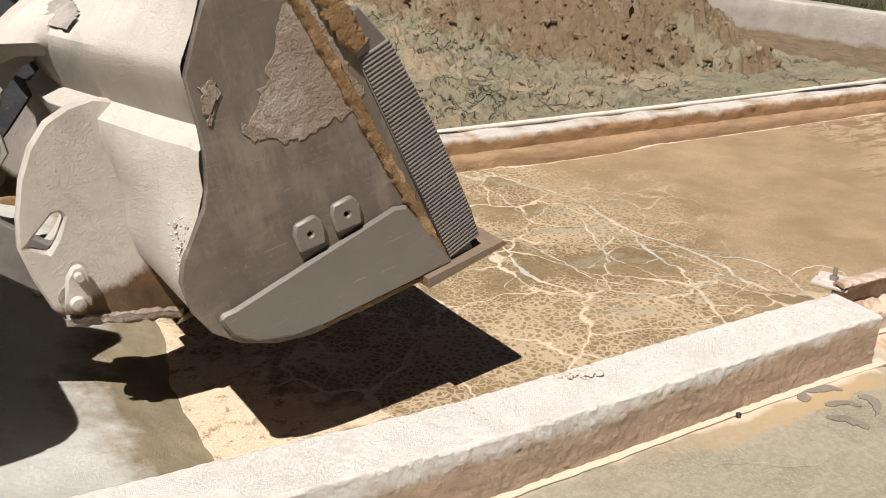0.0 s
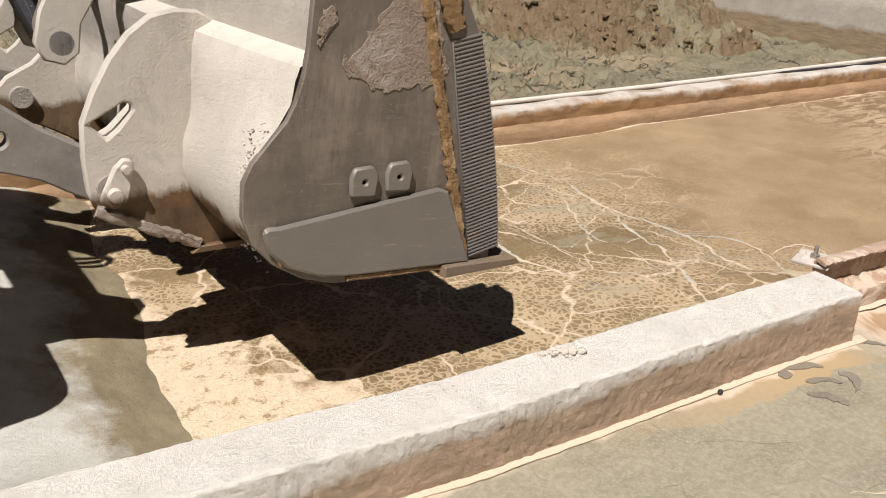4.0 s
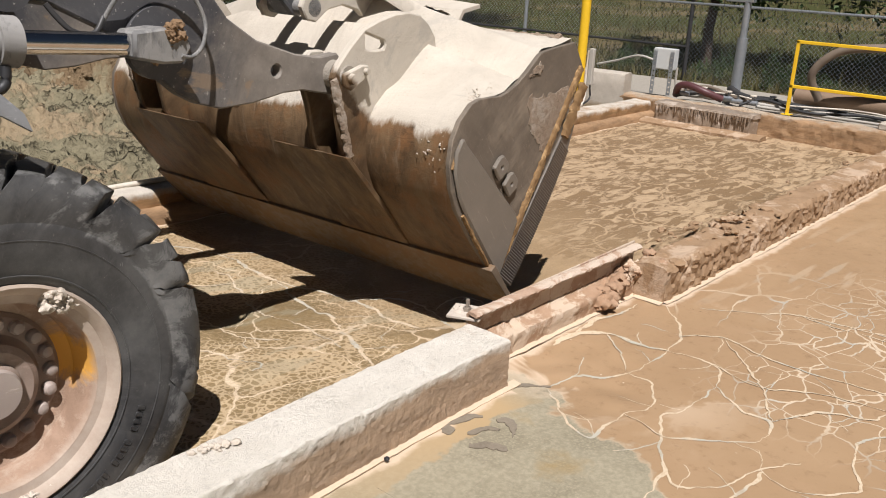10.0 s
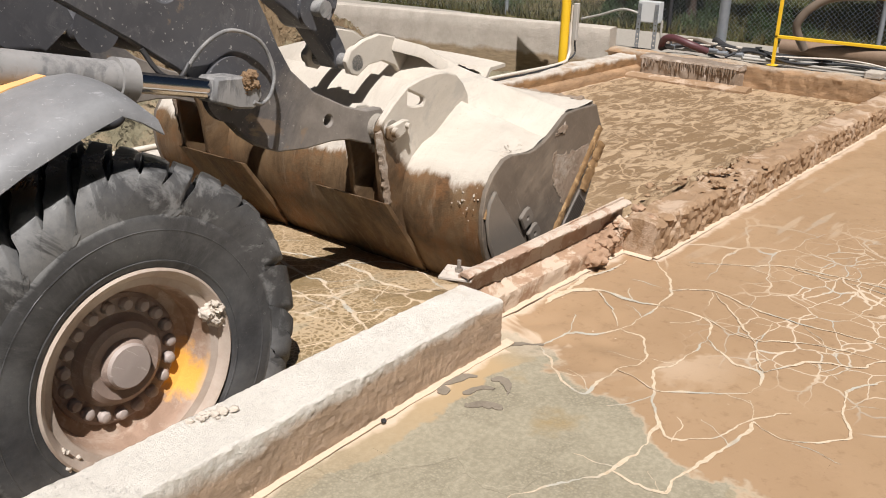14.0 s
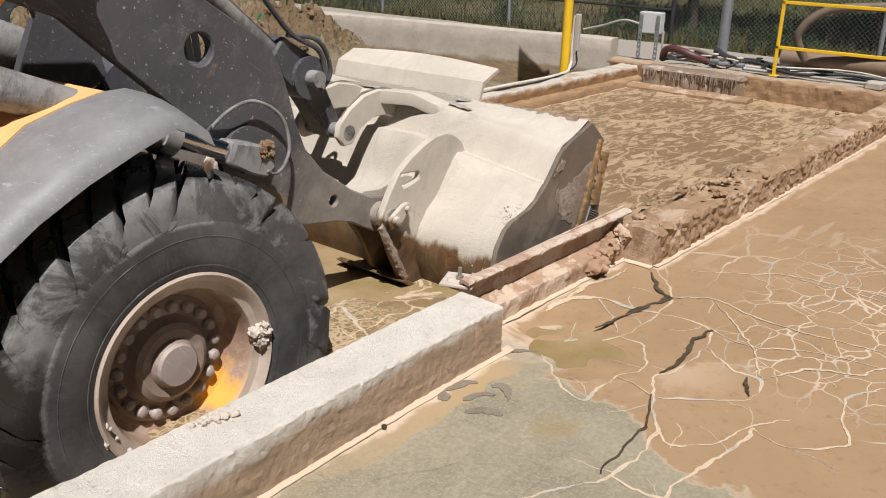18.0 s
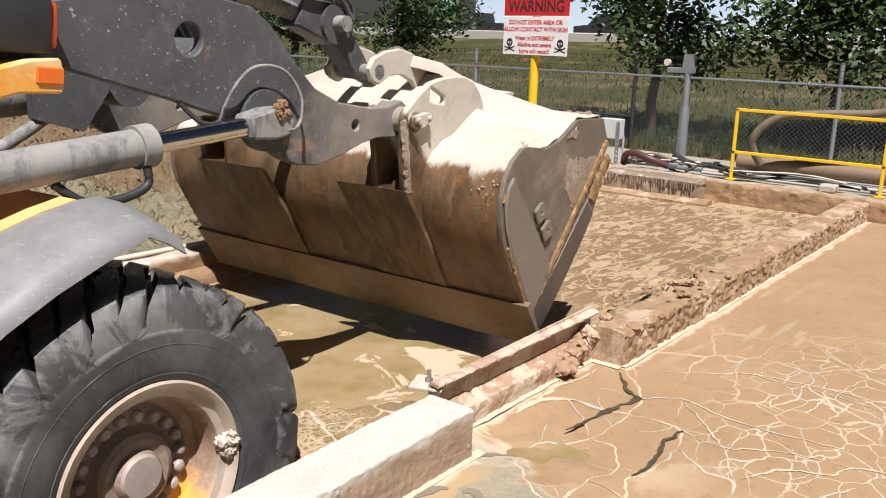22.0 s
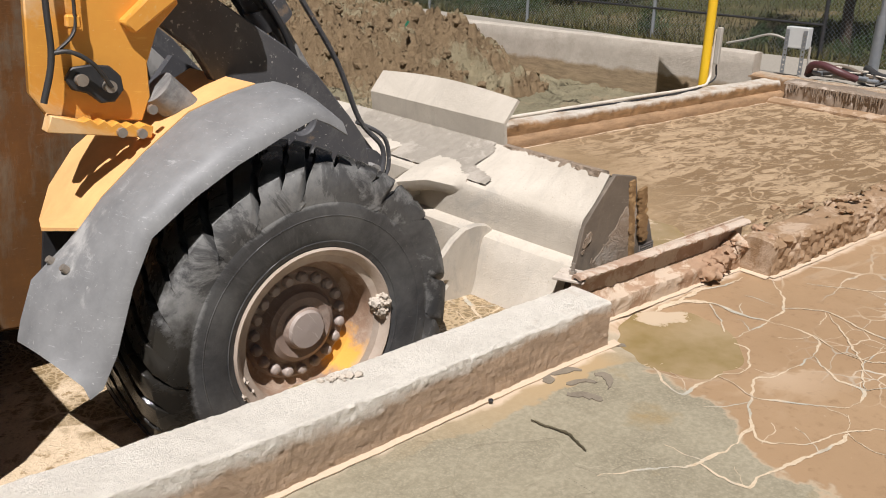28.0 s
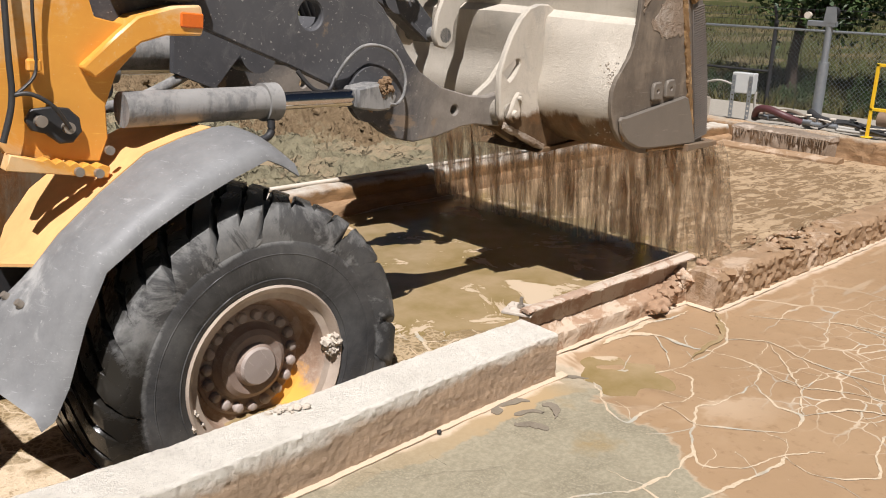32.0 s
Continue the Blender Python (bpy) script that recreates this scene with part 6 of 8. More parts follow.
def greenery():
    tree((20.2, 4.95, 0.25), 4.6, 0.11, 1.5, 7500, 1)
    tree((20.6, 1.75, 0.25), 4.4, 0.10, 1.7, 8500, 2)
    tree((21.5, 0.4, 0.25), 4.8, 0.09, 1.7, 8000, 3)
    tree((22.0, 13.0, 0.3), 4.6, 0.16, 1.9, 7000, 4)
    tree((22.5, 17.5, 0.3), 4.6, 0.15, 1.9, 7000, 5)
    tree((21.5, 20.5, 0.3), 4.4, 0.13, 1.9, 6500, 6)
    tree((21.0, -3.0, 0.25), 4.4, 0.10, 1.8, 6500, 7)
    rnd = random.Random(12)
    for k in range(16):
        shrub((18.75 + rnd.uniform(0, 0.6), rnd.uniform(0.5, 6.5) if k < 9 else rnd.uniform(8, 20), 0.2), rnd.uniform(0.18, 0.4), rnd.uniform(0.35, 0.8), k)
    for k, (x, y, r, h) in enumerate(BUSHES):
        shrub((x, y, 0.25), r, h, 60 + k, 3200)
    for y, c, lab in ((33.5, "dark_metal", "dark pickup truck on the far road"), (23.0, "dark_metal", "dark lorry on the far road")):
        root = thing("truck", lab, "vehicle", "vehicles on the far road", (54, y, 1.9))
        bm = bmesh.new()
        slab(bm, [(-2.6, 0.45), (2.6, 0.45), (2.6, 1.0), (1.6, 1.1), (1.0, 1.75), (-0.6, 1.75), (-0.8, 1.1), (-2.6, 1.1)], -0.9, 0.9)
        part("body", bm, M[c], root, m=pose(0, 0, 0, 0, 0, 90))
        for x in (-1.7, 1.6):
            bm = bmesh.new()
            cyl(bm, (-0.95, x, 0.4), (-0.7, x, 0.4), 0.4, 18)
            part("wheel", bm, M["black_hose"], root)
    root = thing("road_sign", "green and yellow traffic sign above the far road", "sign", at=(50, 33.2, 2.0))
    bm = bmesh.new()
    box(bm, (-0.02, -0.8, 1.35), (0.02, 0.8, 2.6))
    part("panel", bm, M["sign_green"], root)
    bm = bmesh.new()
    box(bm, (-0.02, -0.8, 0.95), (0.02, 0.8, 1.33))
    part("strip", bm, M["yellow"], root)
    bm = bmesh.new()
    cyl(bm, (0.05, 0, -0.6), (0.05, 0, 2.5), 0.06, 8)
    part("post", bm, M["galv"], root)
    for k, (z, w) in enumerate(((1.9, 0.9), (1.65, 1.1), (2.2, 0.7))):
        bm = bmesh.new()
        box(bm, (-0.03, -w / 2, z), (-0.022, w / 2, z + 0.1))
        part("bar", bm, M["sign_white"], root)


basin_ground()
kerbs()
ramp()
gate()
clods()
foam_line()
foam_at_gate()
crust_seams()
beyond()
fence()
guard_rail()
bollard_sign()
equipment()
greenery()

# ---- the wheel loader ----
# Loader space: origin at the middle of the front axle, x ahead, y to its left, z up.
YC, TYRE_R, FACE = 1.95, 0.83, -1.42
PIVOT, REACH = Vector((-0.678, 0, 1.691)), 2.782
ARM_Y, SIDE_Y = -0.84, -1.54


def front_wheel(loader, side):
    """Wheel on the axle; side -1 is the loader's right. The wheel's own y points outwards at FACE."""
    s = side
    bm = bmesh.new()
    # rim: flange, drop centre and dished disc, seen from outside
    y = lambda d: s * (1.42 - d)
    lathe(bm, [(y(0.50), 0.34), (y(0.36), 0.335), (y(0.10), 0.36), (y(0.055), 0.385), (y(0.03), 0.425), (y(0.0), 0.43), (y(-0.008), 0.42), (y(0.0), 0.405), (y(0.03), 0.385), (y(0.04), 0.352), (y(0.10), 0.335), (y(0.165), 0.325), (y(0.195), 0.275), (y(0.20), 0.16), (y(0.195), 0.02)], 64)
    wheel = part("wheel", bm, M["rim"], loader, "dirty orange steel wheel with mud on its rim", 35)
    bm = bmesh.new()
    w = 0.60
    prof = [(0.02, 0.415), (0.0, 0.44), (-0.012, 0.50), (-0.02, 0.56), (-0.02, 0.62), (-0.012, 0.66), (0.004, 0.68), (0.03, 0.695), (0.06, 0.715), (0.09, 0.735), (0.13, 0.755), (0.20, 0.772), (0.31, 0.775)]
    ring = [(y(d), r) for d, r in prof] + [(y(w + 0.04 - d), r) for d, r in reversed(prof[:-1])]
    lathe(bm, ring, 96)
    tyre = part("tyre", bm, M["rubber"], wheel, "worn black rubber tyre with grey dust and mud", 40)
    # tread: broad curved lugs parted by narrow winding grooves that run down the shoulder
    bm = bmesh.new()
    n = 38
    pitch = math.tau / n
    ds = (-0.014, -0.019, -0.019, -0.010, 0.012, 0.048, 0.10, 0.16, 0.22, 0.28, 0.33)
    outs = (0.635, 0.672, 0.715, 0.758, 0.797, 0.82, 0.829, 0.832, 0.833, 0.833, 0.833)
    deep = (0.62, 0.64, 0.665, 0.69, 0.715, 0.738, 0.755, 0.763, 0.767, 0.768, 0.768)
    sweeps = (-0.15, -0.11, -0.07, -0.025, 0.02, 0.06, 0.10, 0.15, 0.20, 0.25, 0.29)

    def groove(k, i, half):
        """The line of the groove before lug k, with its half width, at step i."""
        wob = 0.024 * noise.noise(Vector((k * 3.3, i * 0.8, half * 7.0))) + 0.014 * noise.noise(Vector((k * 5.1, i * 2.3, half * 3.0)))
        width = (0.008, 0.011, 0.012, 0.0125, 0.013, 0.014, 0.015, 0.016, 0.017, 0.018, 0.02)[i] * (1 + 0.7 * noise.noise(Vector((k * 1.7, i * 1.1, 4.0))))
        # most grooves are no more than notches in the shoulder, a few run far down the side
        start = (1, 5, 5, 4, 0, 5, 4, 5, 5, 2, 5, 0, 4)[k % 13]
        gap = min(1.0, max(0.0, float(i - start + 1)))
        return (k * pitch + sweeps[i] * (1 if half == 0 else -1) + 0.5 * pitch * half + wob, width * gap * (1.7 if start < 3 else 1.1) + 0.0004, gap)

    for k in range(n):
        for half in (0, 1):
            pts = []
            for i in range(11):
                d = ds[i] if not half else w + 0.04 - ds[i]
                lo, lw, lg = groove(k, i, half)
                hi, hw, hg = groove((k + 1) % n, i, half)
                if k == n - 1:
                    hi += math.tau
                lo, hi = lo + lw, hi - hw
                row = []
                drop = outs[i] - deep[i]
                for q, (f, r) in enumerate(((0.0, outs[i] - drop * min(1, lg * 3)), (0.02, outs[i] - 0.005 * lg), (0.055, outs[i]), (0.36, outs[i]), (0.64, outs[i]), (0.945, outs[i]), (0.98, outs[i] - 0.005 * hg), (1.0, outs[i] - drop * min(1, hg * 3)))):
                    chip = 0.010 * max(0.0, noise.noise(Vector((k * 2.9, i * 1.3, q * 1.9))) - 0.15) if 2 < i < 7 else 0.0
                    worn = 0.003 * noise.noise(Vector((k * 2.1, i * 0.8, q * 1.3))) if 1 < q < 6 else 0.0
                    ang = lo + (hi - lo) * f
                    r2 = r + worn - chip
                    row.append(bm.verts.new((r2 * math.sin(ang), y(d), r2 * math.cos(ang))))
                pts.append(row)
            for q, t in zip(pts, pts[1:]):
                for j in range(7):
                    bm.faces.new((q[j], q[j + 1], t[j + 1], t[j]))
            bm.faces.new(pts[0])
            bm.faces.new(list(reversed(pts[-1])))
    part("tread", bm, M["rubber"], wheel, "worn tread blocks parted by winding grooves", 27)
    bm = bmesh.new()
    for r in (0.585, 0.46):
        tube(bm, [(r * math.sin(k * math.tau / 60), y(-0.0185 if r > 0.5 else -0.004), r * math.cos(k * math.tau / 60)) for k in range(61)], 0.004, 5, 0)
    rnd = random.Random(5)
    for k in range(15):
        a = 5.0 + k * 0.055
        if k in (4, 9):
            continue
        bm2 = bmesh.new()
        box(bm2, (-0.009, -0.0015, -0.017), (0.009, 0.0015, 0.017), 0.003)
        bmesh.ops.transform(bm2, matrix=Matrix.Rotation(a, 4, "Y") @ Matrix.Translation((0, y(-0.02), 0.525)), verts=bm2.verts)
        me = bpy.data.meshes.new("tmp")
        bm2.to_mesh(me)
        bm2.free()
        bm.from_mesh(me)
        bpy.data.meshes.remove(me)
    part("sidewall_moulding", bm, M["rubber"], wheel, "raised rings and worn marks on the sidewall", 40)
    bm = bmesh.new()
    lathe(bm, [(y(0.22), 0.285), (y(0.185), 0.28), (y(0.175), 0.265), (y(0.18), 0.20), (y(0.165), 0.185), (y(0.135), 0.175), (y(0.12), 0.15), (y(0.125), 0.11), (y(0.11), 0.105), (y(0.095), 0.09), (y(0.09), 0.0)], 48)
    hub = part("hub", bm, M["hub"], wheel, "brown muddy planetary hub with a pale cap", 35)
    bm = bmesh.new()
    lathe(bm, [(y(0.098), 0.096), (y(0.082), 0.088), (y(0.078), 0.0)], 40)
    part("hub_cap", bm, M["cap"], wheel, "pale round hub cap", 35)
    for k in range(19):
        a = k * math.tau / 19
        bm = bmesh.new()
        for d0, d1, r0, r1 in ((0.188, 0.160, 0.027, 0.027), (0.160, 0.147, 0.027, 0.020), (0.147, 0.142, 0.020, 0.007)):
            cyl(bm, (0.238 * math.sin(a), y(d0), 0.238 * math.cos(a)), (0.238 * math.sin(a), y(d1), 0.238 * math.cos(a)), r0, 14, r1)
        part("wheel_nut", bm, M["cap"], wheel, "", 50)
    # caked mud on the rim
    bm = bmesh.new()
    for j in range(16):
        a = -2.68 + rnd.gauss(0, 0.07)
        r = rnd.uniform(0.35, 0.41)
        lump(bm, (r * math.sin(a), y(0.018 + rnd.uniform(-0.012, 0.02)), r * math.cos(a)), rnd.uniform(0.016, 0.030), 0.9, j, 3)
    for j in range(14):
        a = 0.0 + rnd.gauss(0.05, 0.14)
        r = rnd.uniform(0.38, 0.43)
        lump(bm, (r * math.sin(a), y(0.016 + rnd.uniform(-0.01, 0.01)), r * math.cos(a)), rnd.uniform(0.008, 0.018), 0.9, j, 3)
    tagged(part("rim_mud", bm, M["clod"], wheel, "pale clumps of mud stuck to the rim", 60), kind="stuff")
    return wheel


ARM_OUT = [(-0.16, -0.12), (-0.2, 0.05), (-0.1, 0.18), (0.2, 0.17), (0.46, 0.20), (0.66, 0.27), (0.88, 0.35), (1.1, 0.40), (1.4, 0.415), (1.56, 0.415), (1.68, 0.36), (1.8, 0.27), (1.92, 0.17), (2.05, 0.085), (2.24, 0.035), (2.5, 0.035), (2.66, 0.06),
           (2.78, 0.11), (2.87, 0.07), (2.89, -0.02), (2.84, -0.10), (2.70, -0.12), (2.60, -0.13), (2.48, -0.17), (2.3, -0.26), (2.12, -0.325), (1.99, -0.33), (1.88, -0.31), (1.78, -0.27), (1.66, -0.21), (1.45, -0.13), (1.15, -0.085), (0.88, -0.055), (0.6, -0.02), (0.39, -0.07), (0.1, -0.13)]


def lift_arm(loader):
    bm = bmesh.new()
    slab(bm, ARM_OUT, ARM_Y, ARM_Y + 0.07, [(1.215, 0.196, 0.075), (2.398, -0.076, 0.03)], 0.008)
    arm = part("lift_arm", bm, M["arm"], loader, "dark grey scratched steel lift arms", 40)
    bm = bmesh.new()
    slab(bm, ARM_OUT, -ARM_Y - 0.07, -ARM_Y, [(1.215, 0.196, 0.075), (2.398, -0.076, 0.03)], 0.008)
    part("arm_plate", bm, M["arm"], arm, "", 40)
    bm = bmesh.new()
    cyl(bm, (1.55, ARM_Y + 0.03, 0.1), (1.55, -ARM_Y - 0.03, 0.1), 0.15, 32)
    part("cross_tube", bm, M["arm"], arm, "", 40)
    for y in (ARM_Y - 0.012, -ARM_Y + 0.012):
        bm = bmesh.new()
        cyl(bm, (1.70, y - 0.02, -0.12), (1.70, y + 0.02, -0.12), 0.155, 32)
        part("boss", bm, M["arm"], arm, "", 40)
    for y in (ARM_Y - 0.05, -ARM_Y - 0.02):
        bm = bmesh.new()
        cyl(bm, (REACH, y, 0), (REACH, y + 0.09 + 0.07, 0), 0.075, 24)
        part("pin_boss", bm, M["grey_mud"], arm, "", 40)
    # grease hose over the cylinder's end
    bm = bmesh.new()
    y = ARM_Y - 0.03
    tube(bm, [(1.44, y + 0.02, -0.10), (1.47, y - 0.02, 0.03), (1.58, y - 0.02, 0.13), (1.75, y - 0.03, 0.14), (1.87, y - 0.04, 0.04), (1.87, y - 0.07, -0.07), (1.80, y - 0.11, -0.14), (1.73, y - 0.13, -0.15)], 0.0095, 8, 6)
    part("grease_hose", bm, M["cyl"], arm, "grey grease hose looped over the pin", 60)
    bm = bmesh.new()
    tube(bm, [(1.2, y + 0.03, -0.1), (1.3, y, -0.17), (1.4, y, -0.16), (1.44, y + 0.02, -0.08)], 0.012, 8, 6)
    part("hose", bm, M["black_hose"], arm, "", 60)
    rnd = random.Random(7)
    bm = bmesh.new()
    for k in range(22):
        lump(bm, (1.70 + rnd.gauss(0, 0.03), y - 0.095 + rnd.uniform(-0.03, 0.02), -0.09 + rnd.gauss(0, 0.045)), rnd.uniform(0.014, 0.028), 0.9, k, 3)
    tagged(part("mud_clump", bm, M["brown_clod"], arm, "brown fibrous mud stuck on the cylinder's pin", 60), kind="stuff")
    # link plates and hoses between the arms
    bm = bmesh.new()
    slab(bm, [(0.75, -0.25), (1.0, -0.28), (1.12, -0.05), (0.95, 0.1), (0.7, 0.0)], -0.42, -0.37)
    part("gusset", bm, M["arm"], arm)
    for k, (dy, dz) in enumerate(((-0.28, 0.52), (-0.22, 0.50), (-0.16, 0.53), (0.1, 0.52))):
        bm = bmesh.new()
        tube(bm, [(-0.1, dy, 0.35), (0.3, dy, dz), (0.7, dy, dz + 0.1), (1.1, dy - 0.02, dz + 0.08), (1.45, dy, dz - 0.05), (1.7, dy + 0.05, 0.25), (1.85, dy + 0.1, 0.1)], 0.019, 8, 5)
        part("hydraulic_hose", bm, M["black_hose" if k % 2 else "dark_metal"], arm, "", 60)
    return arm


# bucket space: origin at the bucket's lower pins, x ahead, z up
SHELL = [(0.669, 1.102), (0.619, 1.004), (0.565, 0.917), (0.512, 0.85), (0.500, 0.828), (0.496, 0.804), (0.499, 0.765), (0.508, 0.71), (0.520, 0.655), (0.531, 0.602), (0.518, 0.592), (0.452, 0.562), (0.416, 0.514), (0.373, 0.436), (0.335, 0.358), (0.302, 0.269), (0.273, 0.17), (0.273, 0.05), (0.311, -0.052), (0.388, -0.136), (0.507, -0.206), (0.64, -0.243), (0.9, -0.256), (1.212, -0.264)]
SIDE = [(0.701, 1.105), (0.908, 1.095), (1.013, 0.844), (1.133, 0.538), (1.252, 0.212), (1.371, -0.114), (1.39, -0.255),
        (0.899, -0.261), (0.639, -0.25), (0.507, -0.211), (0.387, -0.14), (0.306, -0.051), (0.268, 0.051), (0.267, 0.171), (0.299, 0.239), (0.363, 0.316), (0.421, 0.383), (0.453, 0.452), (0.475, 0.531), (0.489, 0.63), (0.498, 0.8), (0.582, 0.936)]


def bulge_back(u, y, v):
    """The back swells rearwards between the hinge ears, at the height of the recessed band."""
    b = min(1.0, max(0.0, (1.46 - abs(y)) / 0.85))
    w = min(1.0, max(0.0, (1.10 - v) / 0.28)) * min(1.0, max(0.0, (v - 0.30) / 0.28))
    # the roll draws in to the waist of the side plates
    f = min(1.0, max(0.0, (abs(y) - (-SIDE_Y - 0.30)) / 0.28)) ** 2
    return Vector((u - 0.235 * b * w + 0.072 * f * math.exp(-(((v - 0.41) / 0.13) ** 2)), y, v + 0.05 * b * w))


def mud_bar(a, b, y, s, width, height, seed):
    """A ragged strip of packed mud from a to b on a side plate."""
    bm = bmesh.new()
    a, b = Vector(a), Vector(b)
    d = (b - a).normalized()
    rough_bar(bm, seed, seed + (b - a).length, [(-width * 0.5, -0.004), (-width * 0.45, height * 0.5), (-width * 0.2, height), (width * 0.1, height * 0.8), (width * 0.35, height * 0.9), (width * 0.5, -0.004)], 0.008, width * 0.24, 30)
    for v in bm.verts:
        x, across, up = v.co.x - seed, v.co.y, v.co.z
        v.co = Vector((a.x + d.x * x - d.y * across, y + s * up, a.y + d.y * x + d.x * across))
    return bm


def mud_skin(outline, y, s, thick, seed):
    """A thin ragged skin of dried mud on a side plate."""
    pts = []
    n = len(outline)
    for i in range(n):
        p, q = Vector(outline[i]), Vector(outline[(i + 1) % n])
        for k in range(14):
            c = p.lerp(q, k / 14)
            g = Vector((c.x * 14, c.y * 14, seed))
            pts.append((c.x + 0.03 * noise.fractal(g, 0.6, 2.2, 4), c.y + 0.03 * noise.fractal(g + Vector((9, 3, 1)), 0.6, 2.2, 4)))
    bm = bmesh.new()
    slab(bm, pts, min(y, y + s * thick), max(y, y + s * thick))
    return bm


def bucket(loader):
    W = -SIDE_Y
    bm = bmesh.new()
    rows = [(-W + 0.02) + (2 * W - 0.04) * k / 40 for k in range(41)]
    th = 0.025
    inner = []
    for i, (u, v) in enumerate(SHELL):
        a, b = Vector(SHELL[max(i - 1, 0)]), Vector(SHELL[min(i + 1, len(SHELL) - 1)])
        d = (b - a).normalized()
        inner.append((u - d.y * th, v + d.x * th))
    def skin(pts):
        return [[bm.verts.new(bulge_back(u, y, v)) for u, v in pts] for y in rows]
    A, B = skin(SHELL), skin(inner)
    for G, flip in ((A, False), (B, True)):
        for i in range(40):
            for j in range(len(SHELL) - 1):
                bm.faces.new((G[i][j], G[i][j + 1], G[i + 1][j + 1], G[i + 1][j]))
    for j in (0, len(SHELL) - 1):
        for i in range(40):
            bm.faces.new((A[i][j], A[i + 1][j], B[i + 1][j], B[i][j]))
    bk = part("bucket", bm, M["bucket_back"], loader, "large pale mud-splashed steel bucket", 28)
    for s in (-1, 1):
        y0 = s * W
        bm = bmesh.new()
        slab(bm, SIDE, min(y0, y0 - s * 0.03), max(y0, y0 - s * 0.03), (), 0.004)
        part("side_plate", bm, M["bucket_side"], bk, "grey-brown side plate of the bucket", 30)
        bm = bmesh.new()
        slab(bm, [(0.336, -0.003), (0.361, -0.084), (0.439, -0.153), (0.57, -0.205), (0.694, -0.223), (1.276, -0.245), (1.126, 0.078), (1.075, 0.096), (0.4, 0.009), (0.358, 0.011)], min(y0 + s * 0.024, y0 - s * 0.002), max(y0 + s * 0.024, y0 - s * 0.002), (), 0.011)
        part("wear_plate", bm, M["wear"], bk, "smooth raised wear plate", 30)
        for u, v in ((0.733, 0.148), (0.885, 0.157)):
            bm = bmesh.new()
            slab(bm, [(u - 0.055, v - 0.055), (u + 0.05, v - 0.06), (u + 0.06, v + 0.02), (u + 0.035, v + 0.06), (u - 0.045, v + 0.055), (u - 0.06, v + 0.02)], min(y0, y0 + s * 0.026), max(y0, y0 + s * 0.026), [(u, v, 0.008)], 0.008)
            part("lug", bm, M["wear"], bk, "small worn lug on the bucket's side", 30)
        # ridged strip on the front edge
        a, b = Vector((1.036, 0.813)), Vector((1.265, -0.228))
        d = (b - a).normalized()
        nrm = Vector((-d.y, d.x))
        bm = bmesh.new()
        slab(bm, [tuple(a), tuple(b), tuple(b + nrm * 0.15), tuple(a.lerp(b, 0.9) + nrm * 0.172), tuple(a.lerp(b, 0.6) + nrm * 0.172), tuple(a.lerp(b, 0.15) + nrm * 0.13), tuple(a + nrm * 0.08)], min(y0 - s * 0.035, y0 + s * 0.012), max(y0 - s * 0.035, y0 + s * 0.012), (), 0.004)
        n = 58
        lo, hi = [], []
        for k in range(n * 4 + 1):
            f = 0.14 + 0.86 * k / (n * 4)
            c = a + (b - a) * f
            wd = 0.115 + 0.055 * math.sin(f * 2.2)
            p, q = c + nrm * 0.004, c + nrm * wd
            h = y0 + s * (0.0115 + 0.006 * abs(math.sin(math.pi * k / 4)))
            lo.append(bm.verts.new((p.x, h, p.y)))
            hi.append(bm.verts.new((q.x, h, q.y)))
        for i in range(n * 4):
            bm.faces.new((lo[i], lo[i + 1], hi[i + 1], hi[i]))
        part("ridged_strip", bm, M["edge_strip"], bk, "ridged steel strip on the bucket's front edge", 40)
        part("edge_mud", mud_bar((0.865, 1.072), (1.25, -0.235), y0 + s * 0.002, s, 0.05, 0.016, 3 + s), M["ochre"], bk, "ochre mud packed along the ridged strip", 60)
        part("edge_mud", mud_bar((0.693, -0.233), (1.275, -0.256), y0 + s * 0.002, s, 0.024, 0.014, 13 + s), M["ochre"], bk, "", 60)
        part("edge_mud", mud_bar((0.357, -0.004), (0.418, -0.147), y0 + s * 0.002, s, 0.016, 0.010, 23 + s), M["ochre"], bk, "", 60)
        part("edge_mud", mud_bar((0.965, 1.027), (1.084, 0.701), y0 + s * 0.012, s, 0.09, 0.020, 33 + s), M["ochre"], bk, "", 60)
        part("dried_mud", mud_skin([(0.86, 0.892), (0.989, 0.936), (1.02, 0.684), (1.071, 0.541), (0.953, 0.502), (0.805, 0.484), (0.682, 0.51), (0.613, 0.564), (0.74, 0.698)], y0 - s * 0.001, s, 0.004, 3), M["dry_mud"], bk, "rough skin of dried brown mud", 40)
        part("dried_mud", mud_skin([(0.525, 0.748), (0.589, 0.765), (0.57, 0.666), (0.515, 0.629)], y0 - s * 0.001, s, 0.006, 9), M["dry_mud"], bk, "", 40)
    bm = bmesh.new()
    slab(bm, [(1.127, -0.284), (1.503, -0.276), (1.525, -0.27), (1.506, -0.246), (1.131, -0.237)], -W - 0.05, W + 0.05, (), 0.003)
    part("cutting_edge", bm, M["cutting"], bk, "worn steel cutting edge", 30)
    # spill guard
    bm = bmesh.new()
